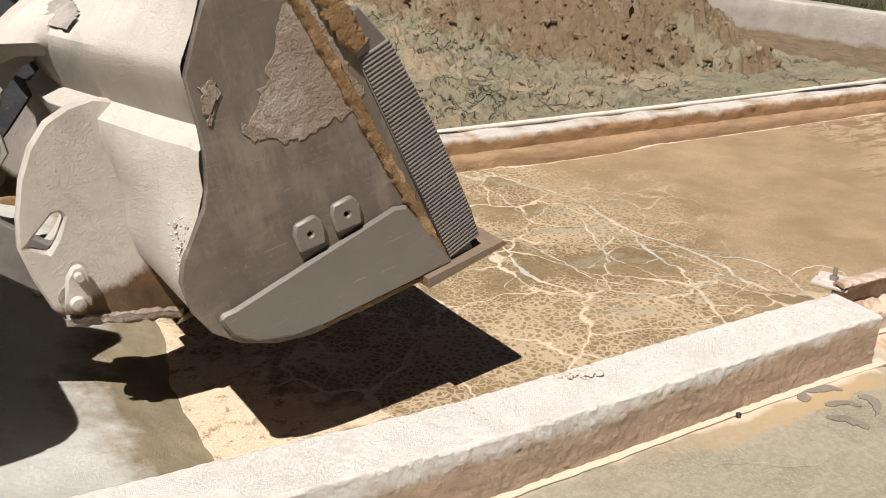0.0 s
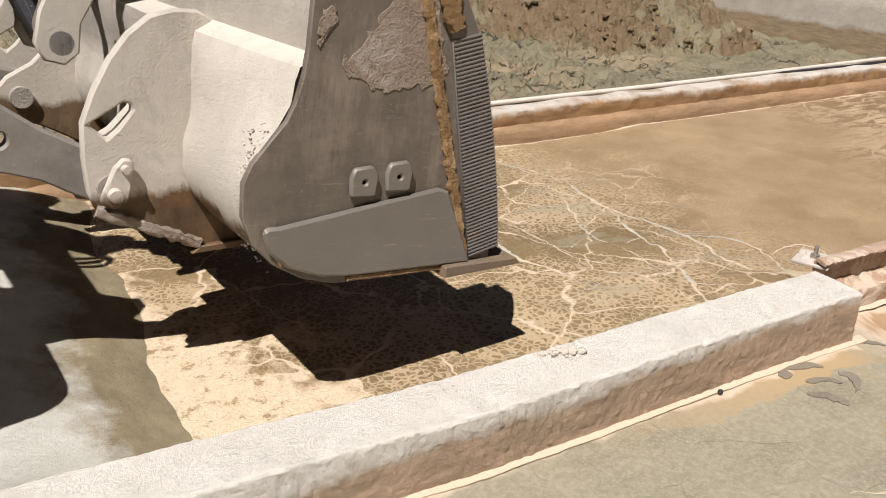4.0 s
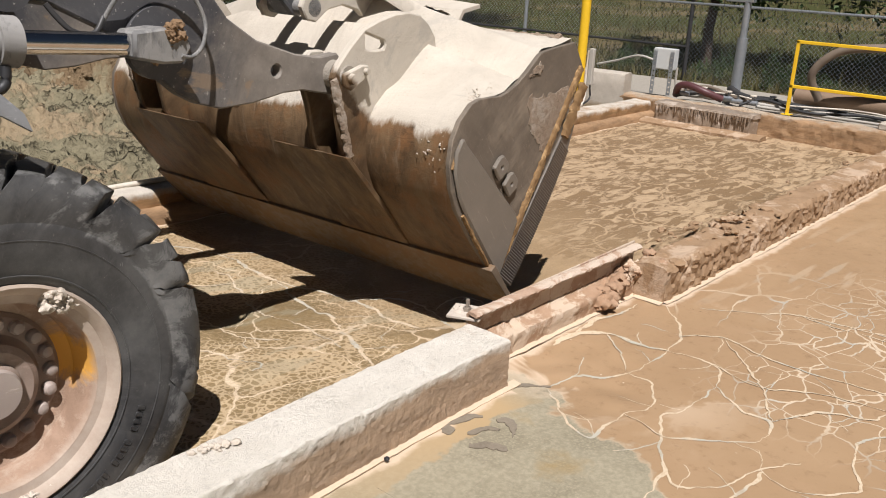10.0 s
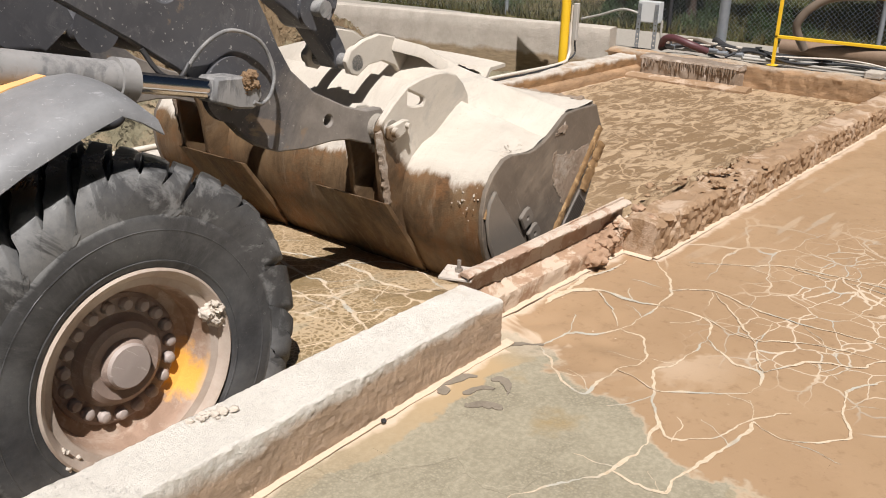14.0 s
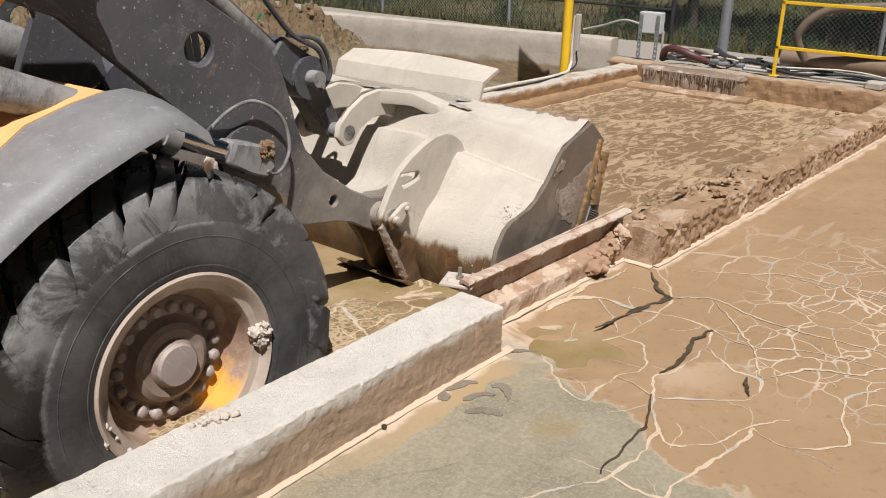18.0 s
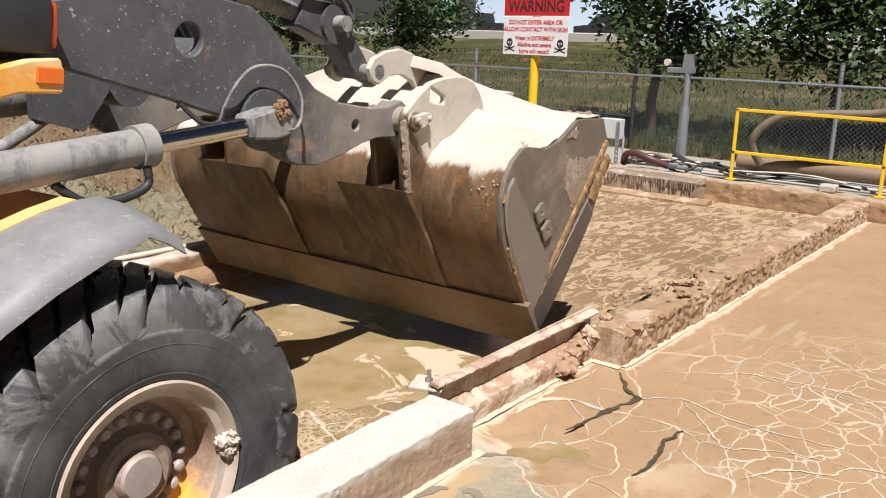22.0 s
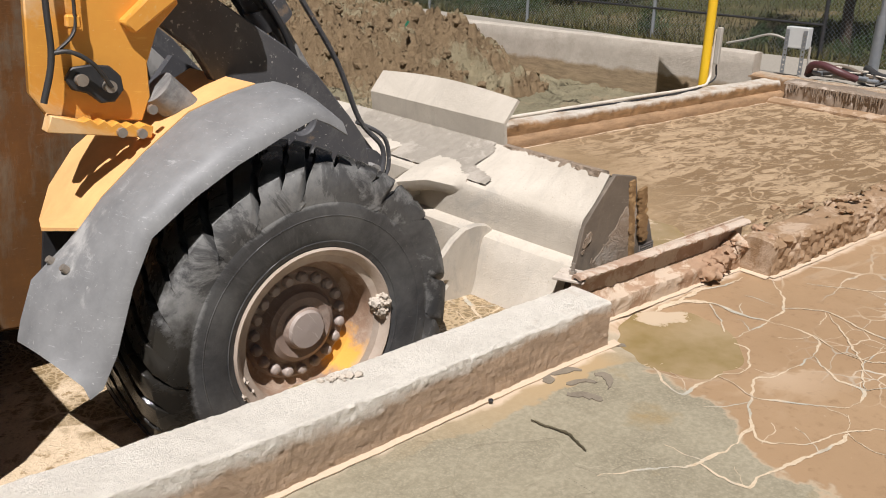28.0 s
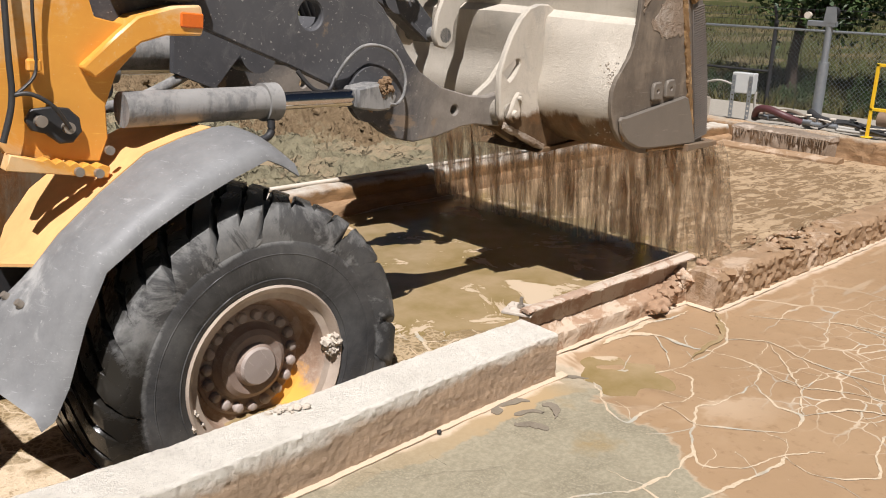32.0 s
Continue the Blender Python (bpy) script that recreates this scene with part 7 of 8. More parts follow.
    for k in range(24):
        y0, y1 = -0.64 + k * 1.42 / 24, -0.64 + (k + 1) * 1.42 / 24
        f = lambda y: 1.40 + 0.035 * math.sin((y + 0.64) * 2.2)
        vs = [bm.verts.new(p) for p in ((0.70, y0, 1.09), (0.70, y1, 1.09), (0.655, y1, 1.24), (0.655, y0, 1.24))]
        bm.faces.new(vs)
        w2 = [bm.verts.new(p) for p in ((0.655, y0, 1.24), (0.655, y1, 1.24), (0.75, y1, f(y1)), (0.75, y0, f(y0)))]
        bm.faces.new(w2)
    bmesh.ops.remove_doubles(bm, verts=bm.verts, dist=0.001)
    thicken(bm, 0.025)
    part("spill_guard", bm, M["bucket_back"], bk, "grey bent spill guard plate on the bucket's top", 30)
    # hinge ears, two about each arm, and the tilt ears in the middle
    ear = [(-0.1, 0.12), (-0.085, -0.02), (-0.06, -0.08), (0.02, -0.12), (0.15, -0.2), (0.31, -0.275), (0.48, -0.285), (0.66, -0.25), (0.5, -0.1), (0.45, 0.1), (0.44, 0.3), (0.42, 0.5), (0.40, 0.63),
           (0.33, 0.665), (0.24, 0.665), (0.15, 0.64), (0.07, 0.575), (0.0, 0.48), (-0.06, 0.36), (-0.1, 0.25)]
    inner_ear = [(-0.115, -0.05), (-0.07, -0.11), (0.02, -0.13), (0.12, -0.17), (0.30, -0.265), (0.48, -0.285), (0.66, -0.25), (0.5, -0.1), (0.43, 0.1), (0.45, 0.33), (0.38, 0.40), (0.22, 0.34), (0.06, 0.17), (-0.06, 0.10), (-0.11, 0.04)]
    window = [(-0.075, 0.245), (-0.01, 0.19), (0.03, 0.225), (0.085, 0.295), (0.075, 0.32), (0.05, 0.325)]
    for y, outline, hole in ((ARM_Y - 0.105, ear, [window]), (ARM_Y + 0.125, inner_ear, ()), (-ARM_Y - 0.175, inner_ear, ()), (-ARM_Y + 0.06, ear, [window])):
        bm = bmesh.new()
        slab(bm, outline, y, y + 0.045, hole, 0.009)
        part("hinge_ear", bm, M["bucket_back"], bk, "pale crusted hinge ear", 40)
    for y, s in ((ARM_Y - 0.12, -1), (-ARM_Y + 0.12, 1)):
        bm = bmesh.new()
        cyl(bm, (0, y, 0), (0, y - s * 0.33, 0), 0.055, 24)
        part("hinge_pin", bm, M["grey_mud"], bk, "", 40)
        # keeper plate with two bolts
        bm = bmesh.new()
        slab(bm, [(-0.055, -0.04), (0.0, -0.075), (0.05, -0.05), (0.075, 0.06), (0.07, 0.115), (0.035, 0.125), (0.0, 0.09)], min(y, y + s * 0.03), max(y, y + s * 0.03), (), 0.008)
        part("pin_keeper", bm, M["bucket_back"], bk, "", 40)
        for (u, v, r) in ((0.0, -0.015, 0.034), (0.04, 0.085, 0.02)):
            bm = bmesh.new()
            cyl(bm, (u, y, v), (u, y + s * 0.055, v), r, 14, r * 0.75)
            part("bolt", bm, M["bucket_back"], bk, "", 40)
        part("pin_mud", mud_bar((-0.06, -0.085), (0.34, -0.262), y - s * 0.01, s, 0.045, 0.02, 43 + s), M["dry_mud"], bk, "brown mud packed under the pin", 60)
    # arched tilt ears under the swollen back, with curved webs to the recessed band
    for y in (-0.36, 0.0):
        bm = bmesh.new()
        slab(bm, [(0.46, 0.97), (0.34, 0.90), (0.20, 0.865), (0.06, 0.80), (-0.04, 0.70), (-0.10, 0.57), (-0.125, 0.44), (-0.09, 0.37), (-0.01, 0.35), (0.05, 0.40), (0.06, 0.52), (0.12, 0.63), (0.22, 0.70), (0.36, 0.73), (0.46, 0.70)], y, y + 0.045, (), 0.008)
        part("tilt_ear", bm, M["bucket_back"], bk, "", 40)
    for y0, y1 in ((-0.335, -0.74), (0.03, 0.56)):
        # a flared web from the ear's arched rim up to the plate
        e = bulge_back(0.50, y1, 0.80)
        rim = [e, e.lerp(Vector((0.05, y0, 0.80)), 0.5) + Vector((-0.02, 0, 0.03)), Vector((0.06, y0, 0.79)), Vector((-0.03, y0, 0.71)), Vector((-0.09, y0, 0.58)), Vector((-0.115, y0, 0.46))]
        top = [bulge_back(0.54, y1 + 0.1 * (y0 - y1), 0.89), bulge_back(0.58, y1 + 0.6 * (y0 - y1), 0.95), bulge_back(0.58, y0, 0.95), Vector((0.20, y0, 0.88)), Vector((0.0, y0, 0.76)), Vector((-0.09, y0, 0.56))]
        bm = bmesh.new()
        grid = []
        for i in range(31):
            f = min(i / 6, 4.999)
            k, u = int(f), f - int(f)
            a, b = rim[k].lerp(rim[k + 1], u), top[k].lerp(top[k + 1], u)
            # turned-down lip along the rim
            row = [bm.verts.new(a + Vector((0.03, 0, -0.05)))]
            row += [bm.verts.new(a.lerp(b, j / 5) + Vector((-0.02, 0, 0.02)) * math.sin(math.pi * j / 5)) for j in range(6)]
            grid.append(row)
        for q, t in zip(grid, grid[1:]):
            for j in range(6):
                bm.faces.new((q[j], q[j + 1], t[j + 1], t[j]))
        back_up(bm, (0.018, 0, -0.014))
        part("ear_web", bm, M["bucket_back"], bk, "", 50)
    # small cast plate on the recessed band
    bm = bmesh.new()
    p = bulge_back(0.505, -1.13, 0.70)
    box(bm, (-0.006, -0.08, -0.035), (0.03, 0.08, 0.035), 0.004)
    bmesh.ops.transform(bm, matrix=pose(p.x + 0.028, p.y, p.z, 0, 0, 16), verts=bm.verts)
    part("name_plate", bm, M["bucket_back"], bk, "worn rectangular plate")
    bm = bmesh.new()
    cyl(bm, (-0.02, -0.36, 0.44), (-0.02, 0.1, 0.44), 0.05, 20)
    part("tilt_pin", bm, M["cyl"], bk, "", 40)
    # guard under the ears, splashed mud on the top lip and the roll
    for y, y2 in ((ARM_Y - 0.13, -0.40), (0.30, -ARM_Y + 0.13)):
        bm = bmesh.new()
        slab(bm, [(0.30, -0.30), (0.9, -0.278), (1.24, -0.268), (1.24, -0.25), (0.75, -0.25), (0.34, -0.27)], y, y2, (), 0.004)
        part("skid_plate", bm, M["bucket_back"], bk, "", 30)
    rnd = random.Random(21)
    bm = bmesh.new()
    rough_bar(bm, 0, 0.80, [(-0.05, -0.03), (-0.045, 0.0), (-0.02, 0.012), (0.02, 0.016), (0.05, 0.008), (0.06, -0.03)], 0.01, 0.026, 22)
    for v in bm.verts:
        v.co = Vector((0.70 - v.co.y * 0.8, -1.46 + v.co.x, 1.10 + v.co.z + 0.0))
    part("lip_mud", bm, M["dry_mud"], bk, "crumbling bank of brown mud on the bucket's lip", 40)
    # grey mud caked on the plate below the spill guard
    bm = bmesh.new()
    path = [Vector(p) for p in SHELL[:4]]
    grid = {}
    for i in range(111):
        yy = -1.02 + 2.0 * i / 110
        for j in range(31):
            f = j / 30 * 2.98
            q = path[int(f)].lerp(path[int(f) + 1], f - int(f))
            g = Vector((q.x * 9, yy * 9, q.y * 9))
            h = 0.013 + 0.010 * noise.fractal(g * 2.5, 0.6, 2.2, 4)
            p = bulge_back(q.x, yy, q.y)
            grid[i, j] = bm.verts.new((p.x - 0.8 * h, yy, p.z + 0.55 * h)) if yy > -0.80 + 0.30 * (1 - j / 30) - 0.12 + 0.22 * noise.fractal(g * 0.35, 0.7, 2.2, 4) else None
    for i in range(110):
        for j in range(30):
            c = [grid[i, j], grid[i + 1, j], grid[i + 1, j + 1], grid[i, j + 1]]
            if all(c):
                bm.faces.new(c)
    bmesh.ops.delete(bm, geom=[v for v in bm.verts if not v.link_faces], context="VERTS")
    part("caked_mud", bm, M["grey_mud"], bk, "granular grey mud caked on the upper plate", 60)
    bm = bmesh.new()
    for k in range(420):
        y = -W + 0.03 + abs(rnd.gauss(0, 0.10))
        v = rnd.gauss(0.12, 0.10)
        u = 0.285 + 0.9 * max(0, 0.06 - v) ** 1.5 + 0.35 * max(0, v - 0.18)
        lump(bm, (u, y, v), rnd.uniform(0.003, 0.007), 0.9, k, 1)
    tagged(part("splash_mud", bm, M["clod"], bk, "", 60), kind="stuff")
    return bk


CYL_BASE, CYL_END = Vector((-0.62, 0, 1.17)), Vector((1.70, 0, -0.12))


def lift_cylinder(loader, y):
    bm = bmesh.new()
    cyl(bm, (0.12, 0, 0), (0.90, 0, 0), 0.08, 32)
    cyl(bm, (0.84, 0, 0), (0.92, 0, 0), 0.095, 32)
    barrel = part("cylinder_barrel", bm, M["cyl"], loader, "dusty grey hydraulic cylinder barrel", 35)
    bm = bmesh.new()
    tube(bm, [(0.86, -0.05, -0.08), (0.84, -0.06, -0.16), (0.7, -0.06, -0.19), (0.55, -0.05, -0.17), (0.45, -0.02, -0.08)], 0.02, 8)
    part("hose", bm, M["dark_metal"], barrel, "", 60)
    bm = bmesh.new()
    cyl(bm, (-0.95, 0, 0), (-0.10, 0, 0), 0.045, 28)
    rod = part("cylinder_rod", bm, M["chrome"], loader, "polished chrome cylinder rod", 40)
    bm = bmesh.new()
    slab(bm, [(-0.20, -0.055), (-0.06, -0.075), (0.04, -0.07), (0.08, 0), (0.04, 0.07), (-0.06, 0.075), (-0.20, 0.055)], -0.07, 0.07, (), 0.012)
    part("rod_eye", bm, M["cyl"], rod, "", 40)
    return barrel, rod


def outset(bm, s, k=0.9286):
    """Seats the side panel's parts on the outer side of the lift arms."""
    bmesh.ops.transform(bm, matrix=Matrix(((k, 0, 0, -1.98 * (1 - k)), (0, 1, 0, s * 0.29), (0, 0, k, 1.78 * (1 - k)), (0, 0, 0, 1))), verts=bm.verts)


def front_body(loader):
    """Front frame: mudguards, lamp brackets and the steel tower between the arms."""
    for s in (-1, 1):
        yo, yi, ye = s * 1.45, s * 1.04, s * 0.56
        outer = [(0.07, 1.0), (-0.02, 1.05), (-0.10, 1.08), (-0.26, 1.01), (-0.46, 0.91), (-0.64, 0.80), (-0.82, 0.66), (-0.90, 0.47), (-0.97, 0.21), (-1.03, 0.08), (-1.08, 0.05)]
        inner = [(0.05, 1.10), (-0.03, 1.12), (-0.13, 1.11), (-0.27, 1.07), (-0.45, 1.0), (-0.65, 0.84), (-0.83, 0.67), (-0.97, 0.50), (-1.12, 0.36), (-1.17, 0.20), (-1.19, 0.11)]
        deep = [(-0.20, 1.12), (-0.27, 1.08), (-0.45, 0.99), (-0.61, 0.90), (-0.77, 0.77), (-0.88, 0.61), (-0.93, 0.46)]
        bm = bmesh.new()
        rows = []
        for i in range(len(outer)):
            p, q = Vector((outer[i][0], yo, outer[i][1])), Vector((inner[i][0], yi, inner[i][1]))
            crown = (q - p).normalized().cross(Vector((0, 1, 0))).normalized()
            row = [bm.verts.new(p + Vector((0.02, s * 0.012, -0.055)))]
            for j in range(6):
                g = j / 5
                row.append(bm.verts.new(p.lerp(q, g) + Vector((-0.02, 0, 0.03)) * math.sin(math.pi * g)))
            rows.append(row)
        for q, t in zip(rows, rows[1:]):
            for j in range(6):
                bm.faces.new((q[j], q[j + 1], t[j + 1], t[j]))
        thicken(bm, 0.012)
        part("mudguard", bm, M["flap"], loader, "grey rubber mudguard with pale scratches", 70)
        bm = bmesh.new()
        rows = []
        for i, (x, z) in enumerate(deep):
            a, b = Vector((inner[i + 2][0] - 0.004, yi + s * 0.02, inner[i + 2][1] + 0.006)), Vector((x, ye, z))
            if i == 6:
                a = Vector((-1.07, yi, 0.57))
            if i == 5:
                a = Vector((-0.93, yi + s * 0.02, 0.555))
            row = [bm.verts.new(a.lerp(b, j / 4)) for j in range(5)]
            rows.append(row)
        for q, t in zip(rows, rows[1:]):
            for j in range(4):
                bm.faces.new((q[j], q[j + 1], t[j + 1], t[j]))
        thicken(bm, 0.014)
        part("fender", bm, M["orange_dusty"], loader, "orange painted steel fender under pale dust", 50)
        # added dark plate that stops light and stands in for the wheel well's shade
        bm = bmesh.new()
        slab(bm, [(-0.15, 1.08)] + [(x + 0.02, z - 0.03) for x, z in deep] + [(-0.93, 0.2), (-0.3, 0.2), (-0.1, 0.6)], min(ye, ye - s * 0.02), max(ye, ye - s * 0.02))
        part("wheel_well_shade", bm, M["dark_metal"], loader, "dark plate added inside the fender to block light")
        for k in range(2):
            bm = bmesh.new()
            f = (0.07, 0.34)[k]
            foot = Vector((-1.045 + 0.11 * f, yi + s * 0.41 * f, 0.43 - 0.09 * f)) + Vector((-0.02, 0, 0.03)) * math.sin(math.pi * f)
            cyl(bm, foot, foot + Vector((-0.020, 0, 0.019)), 0.018, 12, 0.015)
            part("bolt", bm, M["steel_bolt"], loader)
        # upright orange side panel with the lamp bracket
        bm = bmesh.new()
        y0 = s * 0.64
        slab(bm, [(-0.98, 1.03), (-0.91, 0.92), (-0.50, 0.89), (-0.46, 1.0), (-0.47, 1.15), (-0.42, 1.30), (-0.32, 1.41), (-0.34, 1.52), (-0.52, 1.55), (-0.60, 1.8), (-0.98, 1.8)], y0 - 0.02, y0 + 0.02, (), 0.006)
        outset(bm, s)
        part("side_panel", bm, M["orange"], loader, "orange painted side panel", 40)
        bm = bmesh.new()
        y0 -= s * 0.02
        slab(bm, [(-0.60, 1.33), (-0.43, 1.49), (-0.34, 1.57), (-0.15, 1.63), (-0.02, 1.645), (0.0, 1.57), (-0.01, 1.50), (-0.20, 1.49), (-0.32, 1.45), (-0.45, 1.35), (-0.54, 1.28)], min(y0 - s * 0.20, y0 + s * 0.09), max(y0 - s * 0.20, y0 + s * 0.09), (), 0.01)
        outset(bm, s)
        br = part("lamp_bracket", bm, M["orange"], loader, "orange lamp bracket", 40)
        bm = bmesh.new()
        yb = y0 + s * 0.09
        box(bm, (-0.13, yb - 0.010, 1.535), (-0.01, yb + 0.012, 1.605), 0.006)
        outset(bm, s)
        part("side_marker", bm, M["lamp_amber"], br, "orange-red side marker")
        bm = bmesh.new()
        box(bm, (-0.42, min(y0 - s * 0.2, y0 + s * 0.06), 1.65), (-0.03, max(y0 - s * 0.2, y0 + s * 0.06), 1.90), 0.03, 2)
        outset(bm, s)
        part("headlamp", bm, M["dark_metal"], br, "black headlamp housing", 40)
        bm = bmesh.new()
        box(bm, (-0.03, min(y0 - s * 0.18, y0 + s * 0.04), 1.68), (-0.018, max(y0 - s * 0.18, y0 + s * 0.04), 1.87), 0.02, 2)
        outset(bm, s)
        part("lens", bm, M["lamp_red"], br, "red-brown lamp lens", 40)
        y0 = s * 0.66
        # remote valve: black plate with two studs, and a stepped bracket below
        bm = bmesh.new()
        yy = y0 + s * 0.02
        slab(bm, [(-0.85, 1.09), (-0.82, 1.14), (-0.74, 1.15), (-0.66, 1.145), (-0.61, 1.10), (-0.60, 1.04), (-0.64, 0.99), (-0.70, 0.985), (-0.76, 1.03), (-0.82, 1.045)], min(yy, yy + s * 0.025), max(yy, yy + s * 0.025), (), 0.006)
        outset(bm, s)
        pl = part("coupling_plate", bm, M["dark_metal"], loader, "black coupling plate with two studs", 40)
        for (x, z) in ((-0.79, 1.09), (-0.67, 1.06)):
            bm = bmesh.new()
            cyl(bm, (x, yy, z), (x, yy + s * 0.06, z), 0.026, 14)
            outset(bm, s)
            part("stud", bm, M["steel_bolt"], pl, "", 40)
        bm = bmesh.new()
        slab(bm, [(-0.95, 0.88), (-0.50, 0.83), (-0.49, 0.88), (-0.53, 0.895), (-0.56, 0.88), (-0.59, 0.90), (-0.62, 0.885), (-0.65, 0.91), (-0.68, 0.895), (-0.71, 0.92), (-0.74, 0.905), (-0.77, 0.93), (-0.80, 0.92), (-0.93, 0.95)], min(yy, yy + s * 0.07), max(yy, yy + s * 0.07), (), 0.004)
        outset(bm, s)
        part("step_bracket", bm, M["orange"], loader, "toothed orange step bracket", 40)
        for (x, z) in ((-0.64, 0.865), (-0.55, 0.855), (-0.50, 0.96)):
            bm = bmesh.new()
            cyl(bm, (x, yy + s * 0.07, z), (x, yy + s * 0.09, z), 0.022, 10)
            outset(bm, s)
            part("bolt", bm, M["steel_bolt"], loader)
        bm = bmesh.new()
        tube(bm, [(-0.79, yy + s * 0.03, 1.79), (-0.81, yy + s * 0.03, 1.6), (-0.80, yy + s * 0.03, 1.35), (-0.82, yy + s * 0.04, 1.27), (-0.90, yy + s * 0.05, 1.2)], 0.008, 6)
        outset(bm, s)
        part("cable", bm, M["black_hose"], loader, "", 60)
        bm = bmesh.new()
        tube(bm, [(-0.93, yy + s * 0.03, 1.79), (-0.92, yy + s * 0.05, 1.4), (-0.91, yy + s * 0.05, 1.18), (-0.95, yy + s * 0.05, 1.0)], 0.014, 8)
        outset(bm, s)
        part("cable", bm, M["black_hose"], loader, "", 60)
        bm = bmesh.new()
        tube(bm, [(-0.91, yy + s * 0.05, 1.20), (-0.84, yy + s * 0.07, 1.21), (-0.75, yy + s * 0.08, 1.16), (-0.67, yy + s * 0.06, 1.06)], 0.010, 8)
        outset(bm, s)
        part("cable", bm, M["black_hose"], loader, "", 60)
        bm = bmesh.new()
        box(bm, (-0.835, yy + s * 0.02 - 0.015, 1.30), (-0.775, yy + s * 0.02 + 0.02, 1.355), 0.008)
        outset(bm, s)
        part("connector", bm, M["orange"], loader)
    # tower and axle housing
    bm = bmesh.new()
    slab(bm, [(-1.4, -0.1), (0.12, -0.15), (0.30, 0.1), (0.22, 0.35), (-0.3, 0.75), (-0.5, 1.75), (-0.85, 1.9), (-1.2, 1.7), (-1.4, 0.8)], -0.42, 0.42, (), 0.02)
    part("front_frame", bm, M["frame"], loader, "muddy orange steel front frame, its shade painted in brown", 40)
    bm = bmesh.new()
    cyl(bm, (0, -1.2, 0), (0, 1.2, 0), 0.17, 24)
    part("axle", bm, M["hub"], loader, "", 40)
    bm = bmesh.new()
    slab(bm, [(-2.8, 0.1), (-1.5, 0.1), (-1.45, 1.0), (-1.5, 1.35), (-2.8, 1.35)], -0.55, 0.55, (), 0.03)
    part("rear_body", bm, M["frame"], loader, "muddy orange rear frame, its shade painted in brown", 40)
    # out-of-view blocks on both sides, added only to shade the ground
    for s in (-1, 1):
        bm = bmesh.new()
        slab(bm, [(-2.9, 0.0), (-1.62, 0.0), (-1.56, 0.35), (-1.62, 1.0), (-1.8, 1.3), (-2.9, 1.3)], min(s * 0.56, s * 1.42), max(s * 0.56, s * 1.42), (), 0.03)
        part("shade_block", bm, M["frame"], loader, "unseen block added to shade the ground behind the wheel", 40)


def tilt_link(loader):
    """Tilt gear in the middle: guide lever on the arms, link to the bucket, and the tilt cylinder above."""
    bm = bmesh.new()
    slab(bm, [(-0.09, 0), (-0.06, 0.09), (0.1, 0.1), (0.36, 0.08), (0.46, 0.06), (0.48, -0.02), (0.42, -0.07), (0.1, -0.09), (-0.06, -0.08)], -0.22, -0.08, [(0.0, 0.0, 0.035)], 0.012)
    link = part("tilt_link", bm, M["arm"], loader, "dusty steel tilt link", 40)
    for x in (0.0, 0.42):
        bm = bmesh.new()
        cyl(bm, (x, -0.34, 0), (x, 0.02, 0), 0.05, 16)
        part("pin", bm, M["cyl"], link, "", 40)
    bm = bmesh.new()
    cyl(bm, (-1.5, -0.15, 0), (-0.22, -0.15, 0), 0.055, 24)
    rod = part("tilt_rod", bm, M["cyl"], loader, "dusty grey hydraulic tilt rod", 40)
    bm = bmesh.new()
    lathe(bm, [(-0.26, 0.001), (-0.26, 0.13), (-0.04, 0.13), (-0.04, 0.001)], 28)
    part("rod_eye", bm, M["arm"], rod, "", 40)
    bm = bmesh.new()
    slab(bm, [(-0.30, -0.09), (0.0, -0.13), (0.0, 0.13), (-0.30, 0.09)], -0.23, -0.07, (), 0.012)
    tube(bm, [(-0.3, -0.25, 0.1), (-0.1, -0.28, 0.2), (0.1, -0.27, 0.12), (0.12, -0.26, -0.02)], 0.014, 8)
    tube(bm, [(-1.2, -0.27, 0.16), (-0.7, -0.27, 0.17), (-0.3, -0.26, 0.12), (-0.05, -0.27, 0.16), (0.1, -0.28, 0.05)], 0.016, 8)
    part("rod_head", bm, M["arm"], rod, "", 40)
    bm = bmesh.new()
    cyl(bm, (0, -0.15, 0), (1.25, -0.15, 0), 0.105, 28)
    cyl(bm, (1.15, -0.15, 0), (1.28, -0.15, 0), 0.12, 28)
    barrel = part("tilt_barrel", bm, M["arm"], loader, "dark grey tilt cylinder barrel", 40)
    bm = bmesh.new()
    cyl(bm, (0, -0.2, 0), (0.85, -0.2, 0), 0.105, 28)
    cyl(bm, (0.78, -0.2, 0), (0.9, -0.2, 0), 0.12, 28)
    low = part("cylinder_barrel", bm, M["cyl"], loader, "dusty grey lower cylinder barrel", 40)
    bm = bmesh.new()
    tube(bm, [(0.84, -0.33, 0.0), (0.80, -0.38, -0.06), (0.62, -0.38, -0.16), (0.4, -0.36, -0.25), (0.1, -0.33, -0.3)], 0.03, 10)
    part("elbow_hose", bm, M["cyl"], low, "grey elbow hose", 60)
    bm = bmesh.new()
    cyl(bm, (-0.9, -0.2, 0), (0, -0.2, 0), 0.058, 24)
    rod2 = part("cylinder_rod", bm, M["chrome"], loader, "chrome cylinder rod", 40)
    bm = bmesh.new()
    cyl(bm, (0, -0.3, 0), (0, -0.1, 0), 0.12, 24)
    part("rod_eye", bm, M["arm"], rod2, "", 40)
    return link, rod, barrel, low, rod2


